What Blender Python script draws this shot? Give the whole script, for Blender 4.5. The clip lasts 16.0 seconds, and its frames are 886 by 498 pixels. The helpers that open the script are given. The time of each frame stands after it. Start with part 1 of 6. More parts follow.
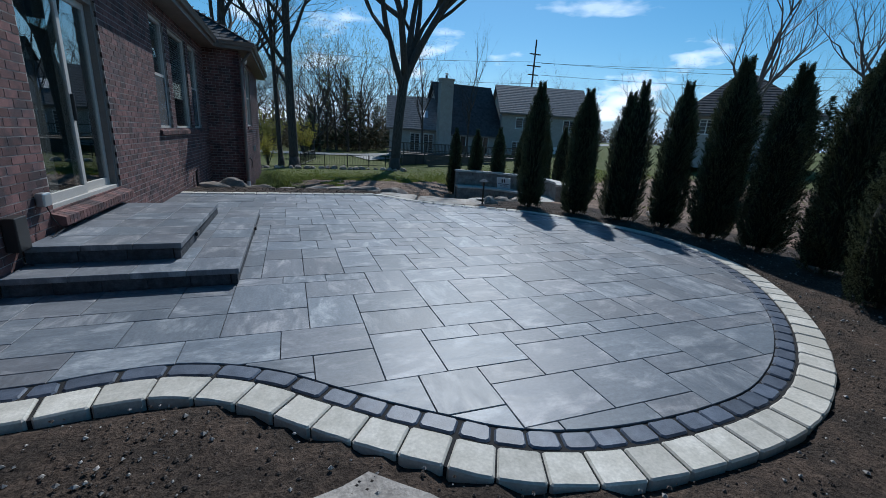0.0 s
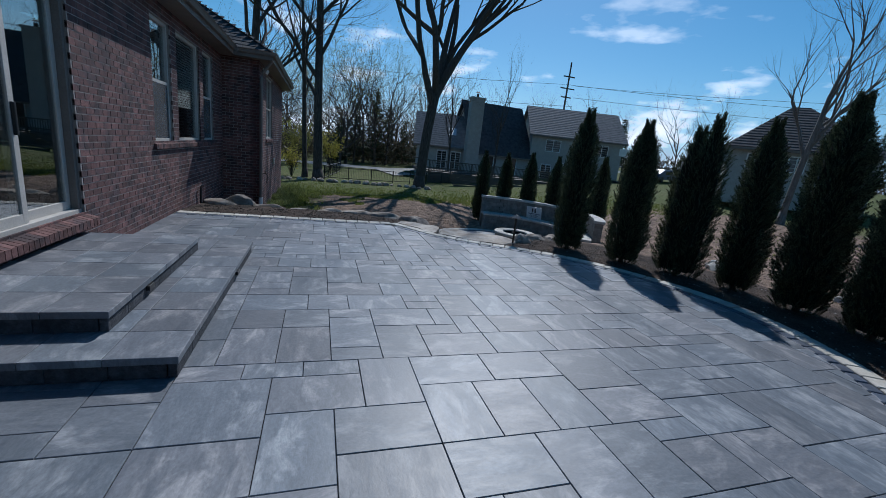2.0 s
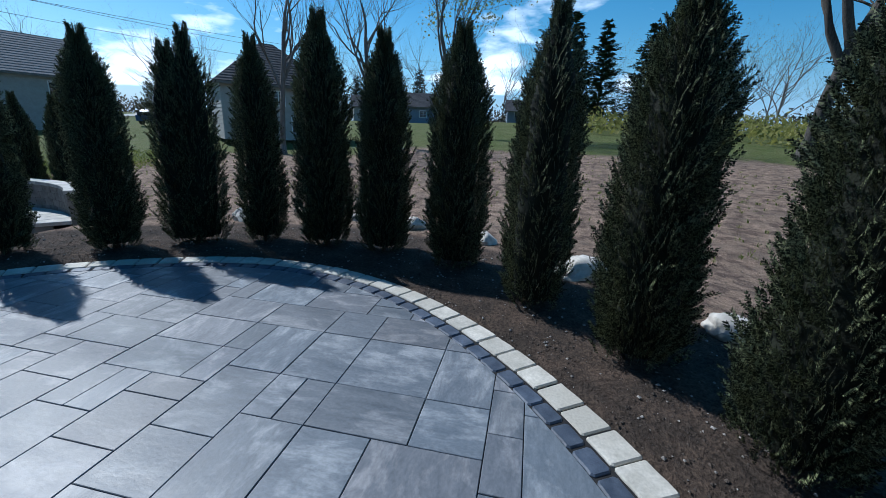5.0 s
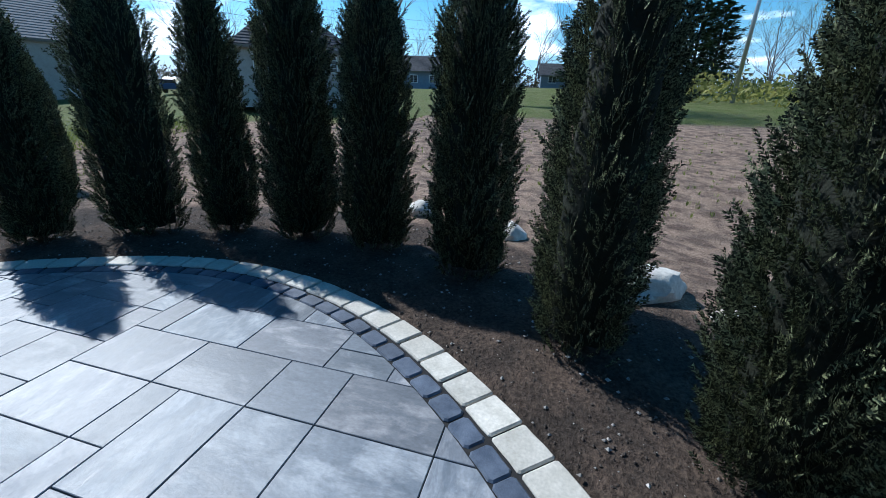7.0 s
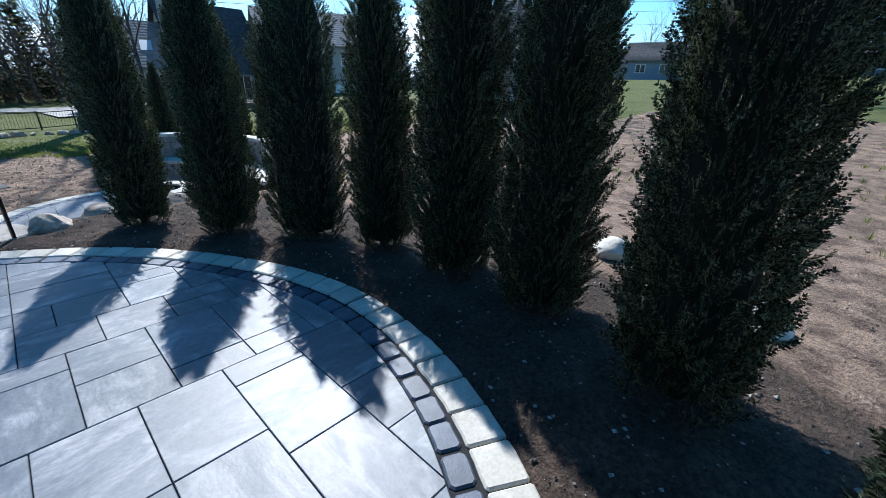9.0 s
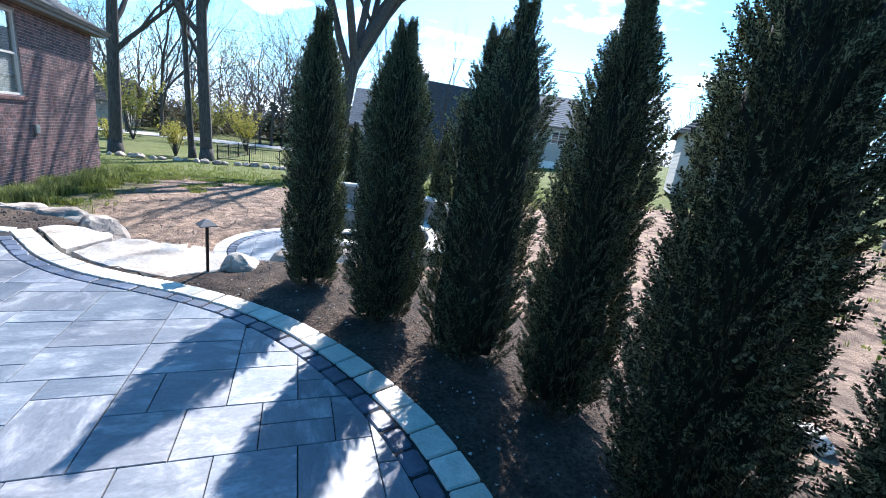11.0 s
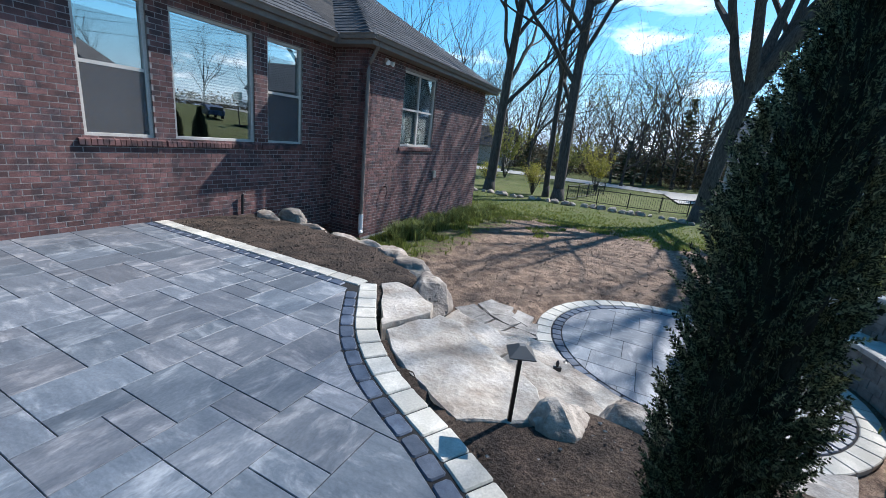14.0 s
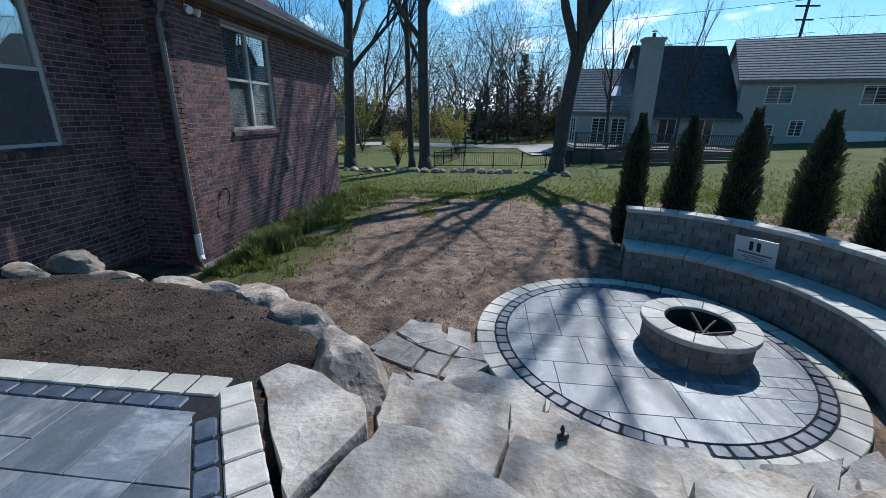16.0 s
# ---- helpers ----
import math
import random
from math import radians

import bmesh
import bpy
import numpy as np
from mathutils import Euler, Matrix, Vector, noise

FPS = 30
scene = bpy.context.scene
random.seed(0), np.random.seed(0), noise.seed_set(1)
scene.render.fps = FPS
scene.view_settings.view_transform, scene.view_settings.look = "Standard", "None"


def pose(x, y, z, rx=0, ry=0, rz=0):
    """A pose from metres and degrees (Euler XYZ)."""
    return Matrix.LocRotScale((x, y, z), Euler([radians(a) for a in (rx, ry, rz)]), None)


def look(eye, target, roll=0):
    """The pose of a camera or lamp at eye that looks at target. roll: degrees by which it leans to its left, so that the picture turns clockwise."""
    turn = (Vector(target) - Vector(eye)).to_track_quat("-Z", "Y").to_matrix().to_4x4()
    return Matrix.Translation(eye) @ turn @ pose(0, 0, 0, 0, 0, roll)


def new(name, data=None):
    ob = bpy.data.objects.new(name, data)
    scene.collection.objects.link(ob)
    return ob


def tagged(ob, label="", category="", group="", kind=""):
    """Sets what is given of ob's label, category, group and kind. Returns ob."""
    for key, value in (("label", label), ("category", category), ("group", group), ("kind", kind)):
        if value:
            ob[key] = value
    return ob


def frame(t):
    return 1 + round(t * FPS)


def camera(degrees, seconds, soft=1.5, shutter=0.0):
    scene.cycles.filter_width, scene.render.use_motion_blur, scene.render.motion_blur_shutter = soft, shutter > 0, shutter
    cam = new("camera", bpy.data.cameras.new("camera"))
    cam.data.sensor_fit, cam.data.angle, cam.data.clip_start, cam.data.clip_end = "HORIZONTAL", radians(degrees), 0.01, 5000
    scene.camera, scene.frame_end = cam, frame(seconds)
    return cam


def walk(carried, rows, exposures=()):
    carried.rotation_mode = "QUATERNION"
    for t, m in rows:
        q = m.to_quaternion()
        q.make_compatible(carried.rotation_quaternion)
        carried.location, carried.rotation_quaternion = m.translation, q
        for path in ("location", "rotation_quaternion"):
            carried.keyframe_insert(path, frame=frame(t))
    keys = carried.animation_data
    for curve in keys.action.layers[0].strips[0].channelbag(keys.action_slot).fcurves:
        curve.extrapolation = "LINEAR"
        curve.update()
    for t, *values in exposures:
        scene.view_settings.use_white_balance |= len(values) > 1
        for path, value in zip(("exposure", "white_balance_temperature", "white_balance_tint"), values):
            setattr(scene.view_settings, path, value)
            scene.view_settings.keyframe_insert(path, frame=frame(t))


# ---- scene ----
cam = camera(95.0, 16.0, soft=0.45)
# seconds, eye x, y, z, pitch, roll, yaw
PATH = [
    (0.0, -0.027, -0.170, 1.512, -15.34, -3.37, -20.10),
    (0.5, -0.042, 0.187, 1.677, -17.60, -4.51, -22.79),
    (1.0, 0.178, 0.434, 1.691, -12.70, -1.31, -21.94),
    (1.5, 0.339, 0.778, 1.736, -15.11, -4.04, -17.84),
    (2.0, 0.345, 1.109, 1.739, -13.54, -6.25, -16.41),
    (2.5, 0.409, 1.444, 1.791, -13.85, -3.85, -21.33),
    (3.0, 0.682, 1.702, 1.776, -13.64, -0.15, -31.03),
    (3.5, 0.975, 1.842, 1.789, -13.13, -0.50, -53.24),
    (4.0, 1.219, 1.964, 1.765, -12.45, -2.71, -73.48),
    (6.5, 3.031, 2.307, 1.605, -17.97, -1.58, -78.67),
    (7.0, 3.356, 2.304, 1.582, -20.67, -1.80, -73.90),
    (7.5, 3.731, 2.395, 1.573, -20.56, -6.20, -72.16),
    (8.0, 4.009, 2.519, 1.583, -20.87, -4.49, -64.26),
    (10.5, 5.295, 3.396, 1.738, -19.40, -4.77, -24.04),
    (11.0, 5.311, 3.836, 1.768, -14.86, -7.44, -18.99),
    (11.5, 5.369, 4.208, 1.784, -15.37, -5.72, -10.58),
    (12.0, 5.452, 4.601, 1.822, -17.56, -4.47, 0.17),
    (12.5, 5.382, 5.056, 1.813, -17.97, -6.35, 6.73),
    (13.0, 5.229, 5.487, 1.867, -19.18, -4.65, 13.04),
    (13.5, 5.146, 5.941, 1.866, -16.61, -2.92, 22.44),
    (14.0, 4.910, 6.304, 1.912, -15.64, -6.11, 26.77),
    (14.5, 4.571, 6.761, 1.908, -18.59, -4.86, 27.19),
    (15.0, 4.378, 7.234, 1.912, -17.00, -3.75, 21.70),
    (15.5, 4.049, 7.607, 1.906, -17.51, -4.01, 13.64),
    (16.0, 3.767, 7.999, 1.888, -18.38, -0.93, 5.93),
]
walk(cam, [(t, pose(x, y, z, 90 + pitch, roll, yaw)) for t, x, y, z, pitch, roll, yaw in PATH],
     exposures=[(0.0, -0.38, 5650, 7), (3.0, -0.58, 5600, 11), (4.0, -0.44, 5500, 7), (6.5, 0.3, 5500, 7), (8.0, 0.28, 5500, 6), (10.5, 1.58, 5950, 14), (12.0, 1.66, 5950, 13), (13.0, 1.2, 5980, 12), (14.0, 0.66, 5950, 11), (15.0, 0.25, 5850, 10), (16.0, 0.17, 5780, 9)])

# ---- sky and sun ----
SUN_AZ, SUN_EL = 25.0, 45.0          # azimuth from +y towards +x
world = bpy.data.worlds.new("sky")
scene.world = world
world.use_nodes = True
wn, wl = world.node_tree.nodes, world.node_tree.links
wn.clear()
w_out = wn.new("ShaderNodeOutputWorld")
w_bg = wn.new("ShaderNodeBackground")
w_sky = wn.new("ShaderNodeTexSky")
w_sky.sky_type, w_sky.sun_disc = "NISHITA", False
w_sky.sun_elevation, w_sky.sun_rotation = radians(SUN_EL), radians(SUN_AZ)
w_sky.air_density, w_sky.dust_density, w_sky.ozone_density = 1.0, 0.4, 3.0
w_co = wn.new("ShaderNodeTexCoord")
w_sep = wn.new("ShaderNodeSeparateXYZ")
w_map = wn.new("ShaderNodeMapping")
w_map.inputs["Scale"].default_value = (3.0, 3.0, 9.0)
w_noise = wn.new("ShaderNodeTexNoise")
w_noise.inputs["Scale"].default_value, w_noise.inputs["Detail"].default_value = 1.6, 6.0
w_ramp = wn.new("ShaderNodeValToRGB")
w_ramp.color_ramp.elements[0].position, w_ramp.color_ramp.elements[1].position = 0.585, 0.68
w_low = wn.new("ShaderNodeMapRange")
w_low.inputs[1].default_value, w_low.inputs[2].default_value = 0.42, 0.08
w_mul = wn.new("ShaderNodeMath")
w_mul.operation = "MULTIPLY"
w_mix = wn.new("ShaderNodeMixRGB")
w_mix.inputs[2].default_value = (14.0, 14.5, 15.0, 1)
wl.new(w_co.outputs["Generated"], w_map.inputs["Vector"])
wl.new(w_map.outputs["Vector"], w_noise.inputs["Vector"])
wl.new(w_noise.outputs["Fac"], w_ramp.inputs["Fac"])
wl.new(w_co.outputs["Generated"], w_sep.inputs[0])
wl.new(w_sep.outputs["Z"], w_low.inputs[0])
wl.new(w_ramp.outputs["Color"], w_mul.inputs[0])
wl.new(w_low.outputs[0], w_mul.inputs[1])
wl.new(w_mul.outputs[0], w_mix.inputs[0])
w_hsv = wn.new("ShaderNodeHueSaturation")
w_hsv.inputs["Hue"].default_value = 0.485
w_hsv.inputs["Saturation"].default_value = 1.35
w_haze = wn.new("ShaderNodeMixRGB")
w_haze.inputs[2].default_value = (2.6, 5.0, 8.8, 1)
w_band = wn.new("ShaderNodeMapRange")
w_band.inputs[1].default_value, w_band.inputs[2].default_value, w_band.inputs[3].default_value, w_band.inputs[4].default_value = 0.0, 0.14, 0.7, 0.0
wl.new(w_sep.outputs["Z"], w_band.inputs[0])
wl.new(w_sky.outputs[0], w_hsv.inputs["Color"])
wl.new(w_band.outputs[0], w_haze.inputs[0])
wl.new(w_hsv.outputs[0], w_haze.inputs[1])
wl.new(w_haze.outputs[0], w_mix.inputs[1])
wl.new(w_mix.outputs[0], w_bg.inputs[0])
w_bg.inputs[1].default_value = 0.112
wl.new(w_bg.outputs[0], w_out.inputs[0])

sun = new("sun", bpy.data.lights.new("sun", "SUN"))
sun.data.energy, sun.data.angle, sun.data.color = 5.0, radians(0.55), (1.0, 0.95, 0.88)
SUN_WAY = Vector((math.sin(radians(SUN_AZ)) * math.cos(radians(SUN_EL)), math.cos(radians(SUN_AZ)) * math.cos(radians(SUN_EL)), math.sin(radians(SUN_EL))))
sun.matrix_world = look(SUN_WAY * 60, (0, 0, 0))

# ---- materials ----
def surface(name, dark, light, scale=4.0, rough=0.8, bump=0.3, grain=60.0, vary=0.0, island=False, metal=0.0, stretch=(1, 1, 1), third=None, third_scale=0.7, spec=0.4, drift=0.0, depth=0.01):
    """A rough, two-scale, uneven surface in world coordinates; vary: how much pieces differ from one another."""
    m = bpy.data.materials.new(name)
    m.use_nodes = True
    n, l = m.node_tree.nodes, m.node_tree.links
    b = n["Principled BSDF"]
    geo = n.new("ShaderNodeNewGeometry")
    info = n.new("ShaderNodeObjectInfo")
    rnd = geo.outputs["Random Per Island"] if island else info.outputs["Random"]
    vec = n.new("ShaderNodeVectorMath")
    vec.operation = "MULTIPLY_ADD"
    comb = n.new("ShaderNodeCombineXYZ")
    if drift:
        mm = n.new("ShaderNodeMath")
        mm.operation, mm.inputs[1].default_value = "MULTIPLY", drift
        l.new(rnd, mm.inputs[0])
        for k in range(3):
            l.new(mm.outputs[0], comb.inputs[k])
    vec.inputs[1].default_value = stretch
    l.new(geo.outputs["Position"], vec.inputs[0])
    l.new(comb.outputs[0], vec.inputs[2])
    big = n.new("ShaderNodeTexNoise")
    big.inputs["Scale"].default_value, big.inputs["Detail"].default_value, big.inputs["Roughness"].default_value = scale, 8, 0.65
    fine = n.new("ShaderNodeTexNoise")
    fine.inputs["Scale"].default_value, fine.inputs["Detail"].default_value = grain, 4
    l.new(vec.outputs[0], big.inputs["Vector"])
    l.new(geo.outputs["Position"], fine.inputs["Vector"])
    ramp = n.new("ShaderNodeValToRGB")
    ramp.color_ramp.elements[0].position, ramp.color_ramp.elements[1].position = 0.36, 0.66
    ramp.color_ramp.elements[0].color, ramp.color_ramp.elements[1].color = (*dark, 1), (*light, 1)
    l.new(big.outputs["Fac"], ramp.inputs["Fac"])
    col = ramp.outputs["Color"]
    if third:
        t3 = n.new("ShaderNodeTexNoise")
        t3.inputs["Scale"].default_value, t3.inputs["Detail"].default_value = third_scale, 5
        l.new(vec.outputs[0], t3.inputs["Vector"])
        r3 = n.new("ShaderNodeValToRGB")
        r3.color_ramp.elements[0].position, r3.color_ramp.elements[1].position = 0.48, 0.62
        l.new(t3.outputs["Fac"], r3.inputs["Fac"])
        x3 = n.new("ShaderNodeMixRGB")
        x3.inputs[2].default_value = (*third, 1)
        l.new(r3.outputs["Color"], x3.inputs[0])
        l.new(col, x3.inputs[1])
        col = x3.outputs[0]
    speck = n.new("ShaderNodeMapRange")
    speck.inputs[3].default_value, speck.inputs[4].default_value = 0.72, 1.28
    l.new(fine.outputs["Fac"], speck.inputs[0])
    tone = speck.outputs[0]
    if vary:
        vr = n.new("ShaderNodeMapRange")
        vr.inputs[3].default_value, vr.inputs[4].default_value = 1 - vary, 1 + vary
        l.new(rnd, vr.inputs[0])
        mu = n.new("ShaderNodeMath")
        mu.operation = "MULTIPLY"
        l.new(tone, mu.inputs[0])
        l.new(vr.outputs[0], mu.inputs[1])
        tone = mu.outputs[0]
    sc = n.new("ShaderNodeVectorMath")
    sc.operation = "SCALE"
    l.new(col, sc.inputs[0])
    l.new(tone, sc.inputs["Scale"])
    l.new(sc.outputs[0], b.inputs["Base Color"])
    b.inputs["Roughness"].default_value, b.inputs["Metallic"].default_value = rough, metal
    b.inputs["Specular IOR Level"].default_value = spec
    if bump:
        ad = n.new("ShaderNodeMath")
        ad.operation = "ADD"
        l.new(big.outputs["Fac"], ad.inputs[0])
        l.new(fine.outputs["Fac"], ad.inputs[1])
        bp = n.new("ShaderNodeBump")
        bp.inputs["Strength"].default_value, bp.inputs["Distance"].default_value = bump, depth
        l.new(ad.outputs[0], bp.inputs["Height"])
        l.new(bp.outputs[0], b.inputs["Normal"])
    return m


def leafy(name, dark, light, through_light=0.35, low=0.0):
    """Foliage: each clump has its own shade, some light comes through."""
    m = bpy.data.materials.new(name)
    m.use_nodes = True
    n, l = m.node_tree.nodes, m.node_tree.links
    b, out = n["Principled BSDF"], n["Material Output"]
    geo = n.new("ShaderNodeNewGeometry")
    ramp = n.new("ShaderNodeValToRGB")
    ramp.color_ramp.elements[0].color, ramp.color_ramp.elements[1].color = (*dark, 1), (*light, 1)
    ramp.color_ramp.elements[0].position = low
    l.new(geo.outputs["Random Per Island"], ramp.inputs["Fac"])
    l.new(ramp.outputs["Color"], b.inputs["Base Color"])
    b.inputs["Roughness"].default_value = 0.6
    b.inputs["Specular IOR Level"].default_value = 0.25
    tr = n.new("ShaderNodeBsdfTranslucent")
    l.new(ramp.outputs["Color"], tr.inputs["Color"])
    mx = n.new("ShaderNodeMixShader")
    mx.inputs[0].default_value = through_light
    l.new(b.outputs[0], mx.inputs[1])
    l.new(tr.outputs[0], mx.inputs[2])
    l.new(mx.outputs[0], out.inputs[0])
    return m


def plain(name, color, rough=0.5, metal=0.0, glow=0.0):
    m = bpy.data.materials.new(name)
    m.use_nodes = True
    b = m.node_tree.nodes["Principled BSDF"]
    b.inputs["Base Color"].default_value = (*color, 1)
    b.inputs["Roughness"].default_value, b.inputs["Metallic"].default_value = rough, metal
    return m


def paver_material():
    """Smooth blue-grey concrete with cloudy pale streaks that run along or across each paver."""
    m = bpy.data.materials.new("grey_paver")
    m.use_nodes = True
    n, l = m.node_tree.nodes, m.node_tree.links
    b = n["Principled BSDF"]
    geo, info = n.new("ShaderNodeNewGeometry"), n.new("ShaderNodeObjectInfo")

    def maths(op, a, c):
        q = n.new("ShaderNodeMath")
        q.operation = op
        for k, v in enumerate((a, c)):
            if isinstance(v, (int, float)):
                q.inputs[k].default_value = v
            else:
                l.new(v, q.inputs[k])
        return q.outputs[0]

    quarter = maths("MULTIPLY", maths("FLOOR", maths("MULTIPLY", info.outputs["Random"], 27.0), 0.0), math.pi / 2)
    spin = n.new("ShaderNodeVectorRotate")
    spin.rotation_type = "Z_AXIS"
    l.new(geo.outputs["Position"], spin.inputs["Vector"])
    l.new(quarter, spin.inputs["Angle"])
    off = n.new("ShaderNodeCombineXYZ")
    for k in range(3):
        l.new(maths("MULTIPLY", info.outputs["Random"], 60.0 + 17 * k), off.inputs[k])

    def tex(scale, stretch, detail, distort=0.0):
        v = n.new("ShaderNodeVectorMath")
        v.operation = "MULTIPLY_ADD"
        v.inputs[1].default_value = stretch
        l.new(spin.outputs[0], v.inputs[0])
        l.new(off.outputs[0], v.inputs[2])
        t = n.new("ShaderNodeTexNoise")
        t.inputs["Scale"].default_value, t.inputs["Detail"].default_value = scale, detail
        t.inputs["Roughness"].default_value, t.inputs["Distortion"].default_value = 0.62, distort
        l.new(v.outputs[0], t.inputs["Vector"])
        return t.outputs["Fac"]

    def ramp(fac, p0, c0, p1, c1):
        r = n.new("ShaderNodeValToRGB")
        r.color_ramp.elements[0].position, r.color_ramp.elements[1].position = p0, p1
        r.color_ramp.elements[0].color, r.color_ramp.elements[1].color = (*c0, 1), (*c1, 1)
        l.new(fac, r.inputs["Fac"])
        return r.outputs["Color"]

    cloud, streak, grain = tex(2.6, (1, 1.7, 1), 7, 0.6), tex(3.2, (1, 3.6, 1), 9, 0.9), tex(34, (1, 1.6, 1), 7)
    base = ramp(streak, 0.30, (0.100, 0.113, 0.130), 0.78, (0.180, 0.194, 0.213))
    x = n.new("ShaderNodeMixRGB")
    pale = maths("MULTIPLY", ramp(cloud, 0.50, (0, 0, 0), 0.62, (1, 1, 1)), ramp(streak, 0.38, (0.25, 0.25, 0.25), 0.60, (0.7, 0.7, 0.7)))
    l.new(pale, x.inputs[0])
    l.new(base, x.inputs[1])
    x.inputs[2].default_value = (0.345, 0.345, 0.348, 1)
    tone = n.new("ShaderNodeMapRange")
    tone.inputs[3].default_value, tone.inputs[4].default_value = 0.82, 1.2
    l.new(info.outputs["Random"], tone.inputs[0])
    speck = n.new("ShaderNodeMapRange")
    speck.inputs[3].default_value, speck.inputs[4].default_value = 0.55, 1.45
    l.new(grain, speck.inputs[0])
    tint = n.new("ShaderNodeMixRGB")
    tint.blend_type = "MULTIPLY"
    tint.inputs[0].default_value = 1.0
    l.new(x.outputs[0], tint.inputs[1])
    l.new(ramp(maths("FRACT", maths("MULTIPLY", info.outputs["Random"], 91.0), 0.0), 0.1, (0.95, 1.0, 1.04), 0.9, (1.03, 0.995, 0.995)), tint.inputs[2])
    sc = n.new("ShaderNodeVectorMath")
    sc.operation = "SCALE"
    l.new(tint.outputs[0], sc.inputs[0])
    l.new(maths("MULTIPLY", tone.outputs[0], speck.outputs[0]), sc.inputs["Scale"])
    l.new(sc.outputs[0], b.inputs["Base Color"])
    rr = n.new("ShaderNodeMapRange")
    rr.inputs[3].default_value, rr.inputs[4].default_value = 0.36, 0.64
    l.new(streak, rr.inputs[0])
    l.new(rr.outputs[0], b.inputs["Roughness"])
    bp = n.new("ShaderNodeBump")
    bp.inputs["Strength"].default_value, bp.inputs["Distance"].default_value = 0.14, 0.006
    l.new(maths("ADD", streak, grain), bp.inputs["Height"])
    l.new(bp.outputs[0], b.inputs["Normal"])
    return m


M_PAVER = paver_material()
M_COBBLE = surface("charcoal_cobble", (0.038, 0.052, 0.08), (0.09, 0.11, 0.15), 9, 0.5, 0.15, 120, vary=0.25, spec=0.5)
M_CREAM = surface("cream_kerb_stone", (0.43, 0.405, 0.35), (0.60, 0.565, 0.50), 7, 0.8, 0.12, 60, vary=0.12, third=(0.46, 0.43, 0.37), third_scale=2.0)
M_SAND = surface("dark_joint_sand", (0.010, 0.010, 0.011), (0.024, 0.023, 0.023), 20, 0.95, 0.2, 200)
M_BRICK = surface("red_brown_brick", (0.108, 0.053, 0.050), (0.182, 0.091, 0.083), 6, 0.85, 0.5, 140, vary=0.38, third=(0.065, 0.042, 0.045), third_scale=5.0)
M_BRICKS = surface("red_brown_brickwork", (0.108, 0.053, 0.050), (0.182, 0.091, 0.083), 6, 0.85, 0.5, 140, vary=0.38, island=True, third=(0.065, 0.042, 0.045), third_scale=5.0)
M_MORTAR = surface("grey_mortar", (0.25, 0.222, 0.205), (0.36, 0.325, 0.305), 12, 0.95, 0.3, 200)
M_CONCRETE = surface("concrete", (0.3, 0.29, 0.27), (0.42, 0.41, 0.38), 5, 0.9, 0.3, 90)
M_SHINGLE = surface("grey_shingle", (0.035, 0.037, 0.042), (0.075, 0.077, 0.083), 8, 0.9, 0.5, 60, vary=0.25, island=True)
M_TRIM = surface("taupe_trim", (0.15, 0.13, 0.115), (0.19, 0.165, 0.145), 3, 0.6, 0.05, 60)
M_FRAME = surface("almond_window_frame", (0.46, 0.43, 0.39), (0.52, 0.49, 0.45), 3, 0.5, 0.03, 60)
M_SLATE = surface("limestone_slab", (0.24, 0.195, 0.155), (0.50, 0.445, 0.375), 2.6, 0.85, 0.9, 20, third=(0.47, 0.425, 0.375), third_scale=1.6, depth=0.017)
M_FLAG = surface("grey_flagstone", (0.20, 0.18, 0.16), (0.40, 0.365, 0.325), 5.0, 0.85, 0.8, 40, vary=0.15)
M_BOULDER = surface("weathered_boulder", (0.20, 0.16, 0.125), (0.52, 0.445, 0.37), 4.5, 0.9, 1.0, 22, vary=0.2, third=(0.25, 0.205, 0.17), third_scale=2.5, depth=0.016)
M_BLOCK = surface("tan_grey_wall_block", (0.155, 0.143, 0.128), (0.27, 0.252, 0.228), 6, 0.85, 0.5, 80, vary=0.12)
M_BARK = surface("grey_brown_bark", (0.035, 0.03, 0.026), (0.10, 0.088, 0.078), 6, 0.95, 0.8, 40, stretch=(3, 3, 0.5))
M_PALE_BARK = surface("pale_bark", (0.10, 0.09, 0.08), (0.20, 0.18, 0.165), 6, 0.95, 0.6, 40, stretch=(3, 3, 0.5))
# Sunlit tips and shaded gaps are painted as random pale and near-black sprays.
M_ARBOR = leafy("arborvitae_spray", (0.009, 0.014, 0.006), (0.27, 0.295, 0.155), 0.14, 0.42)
# The shade deep inside the crowns is put into this near-black green.
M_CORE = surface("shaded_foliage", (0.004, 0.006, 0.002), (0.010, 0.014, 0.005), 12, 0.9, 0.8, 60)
M_PINE = leafy("pine_needles", (0.018, 0.038, 0.018), (0.055, 0.09, 0.04), 0.15)
M_SPRING = leafy("spring_leaf", (0.16, 0.17, 0.04), (0.32, 0.30, 0.09), 0.5)
M_FORSYTHIA = leafy("yellow_bloom", (0.17, 0.16, 0.03), (0.46, 0.41, 0.08), 0.4)
M_WEED = leafy("weed_leaf", (0.06, 0.08, 0.024), (0.27, 0.31, 0.10), 0.45)
M_GRASS = leafy("grass_blade", (0.07, 0.10, 0.018), (0.25, 0.275, 0.065), 0.45)
M_STEEL = plain("galvanised_steel", (0.45, 0.46, 0.47), 0.4, 0.9)
M_BLACK = plain("black_paint", (0.012, 0.012, 0.013), 0.45)
M_BRONZE = plain("dark_bronze", (0.05, 0.042, 0.036), 0.45, 0.6)
M_WHITE = surface("white_paint", (0.66, 0.66, 0.65), (0.74, 0.74, 0.73), 4, 0.5, 0.03, 60)
M_SIDING = surface("beige_siding", (0.33, 0.318, 0.293), (0.39, 0.378, 0.35), 3, 0.7, 0.05, 40)
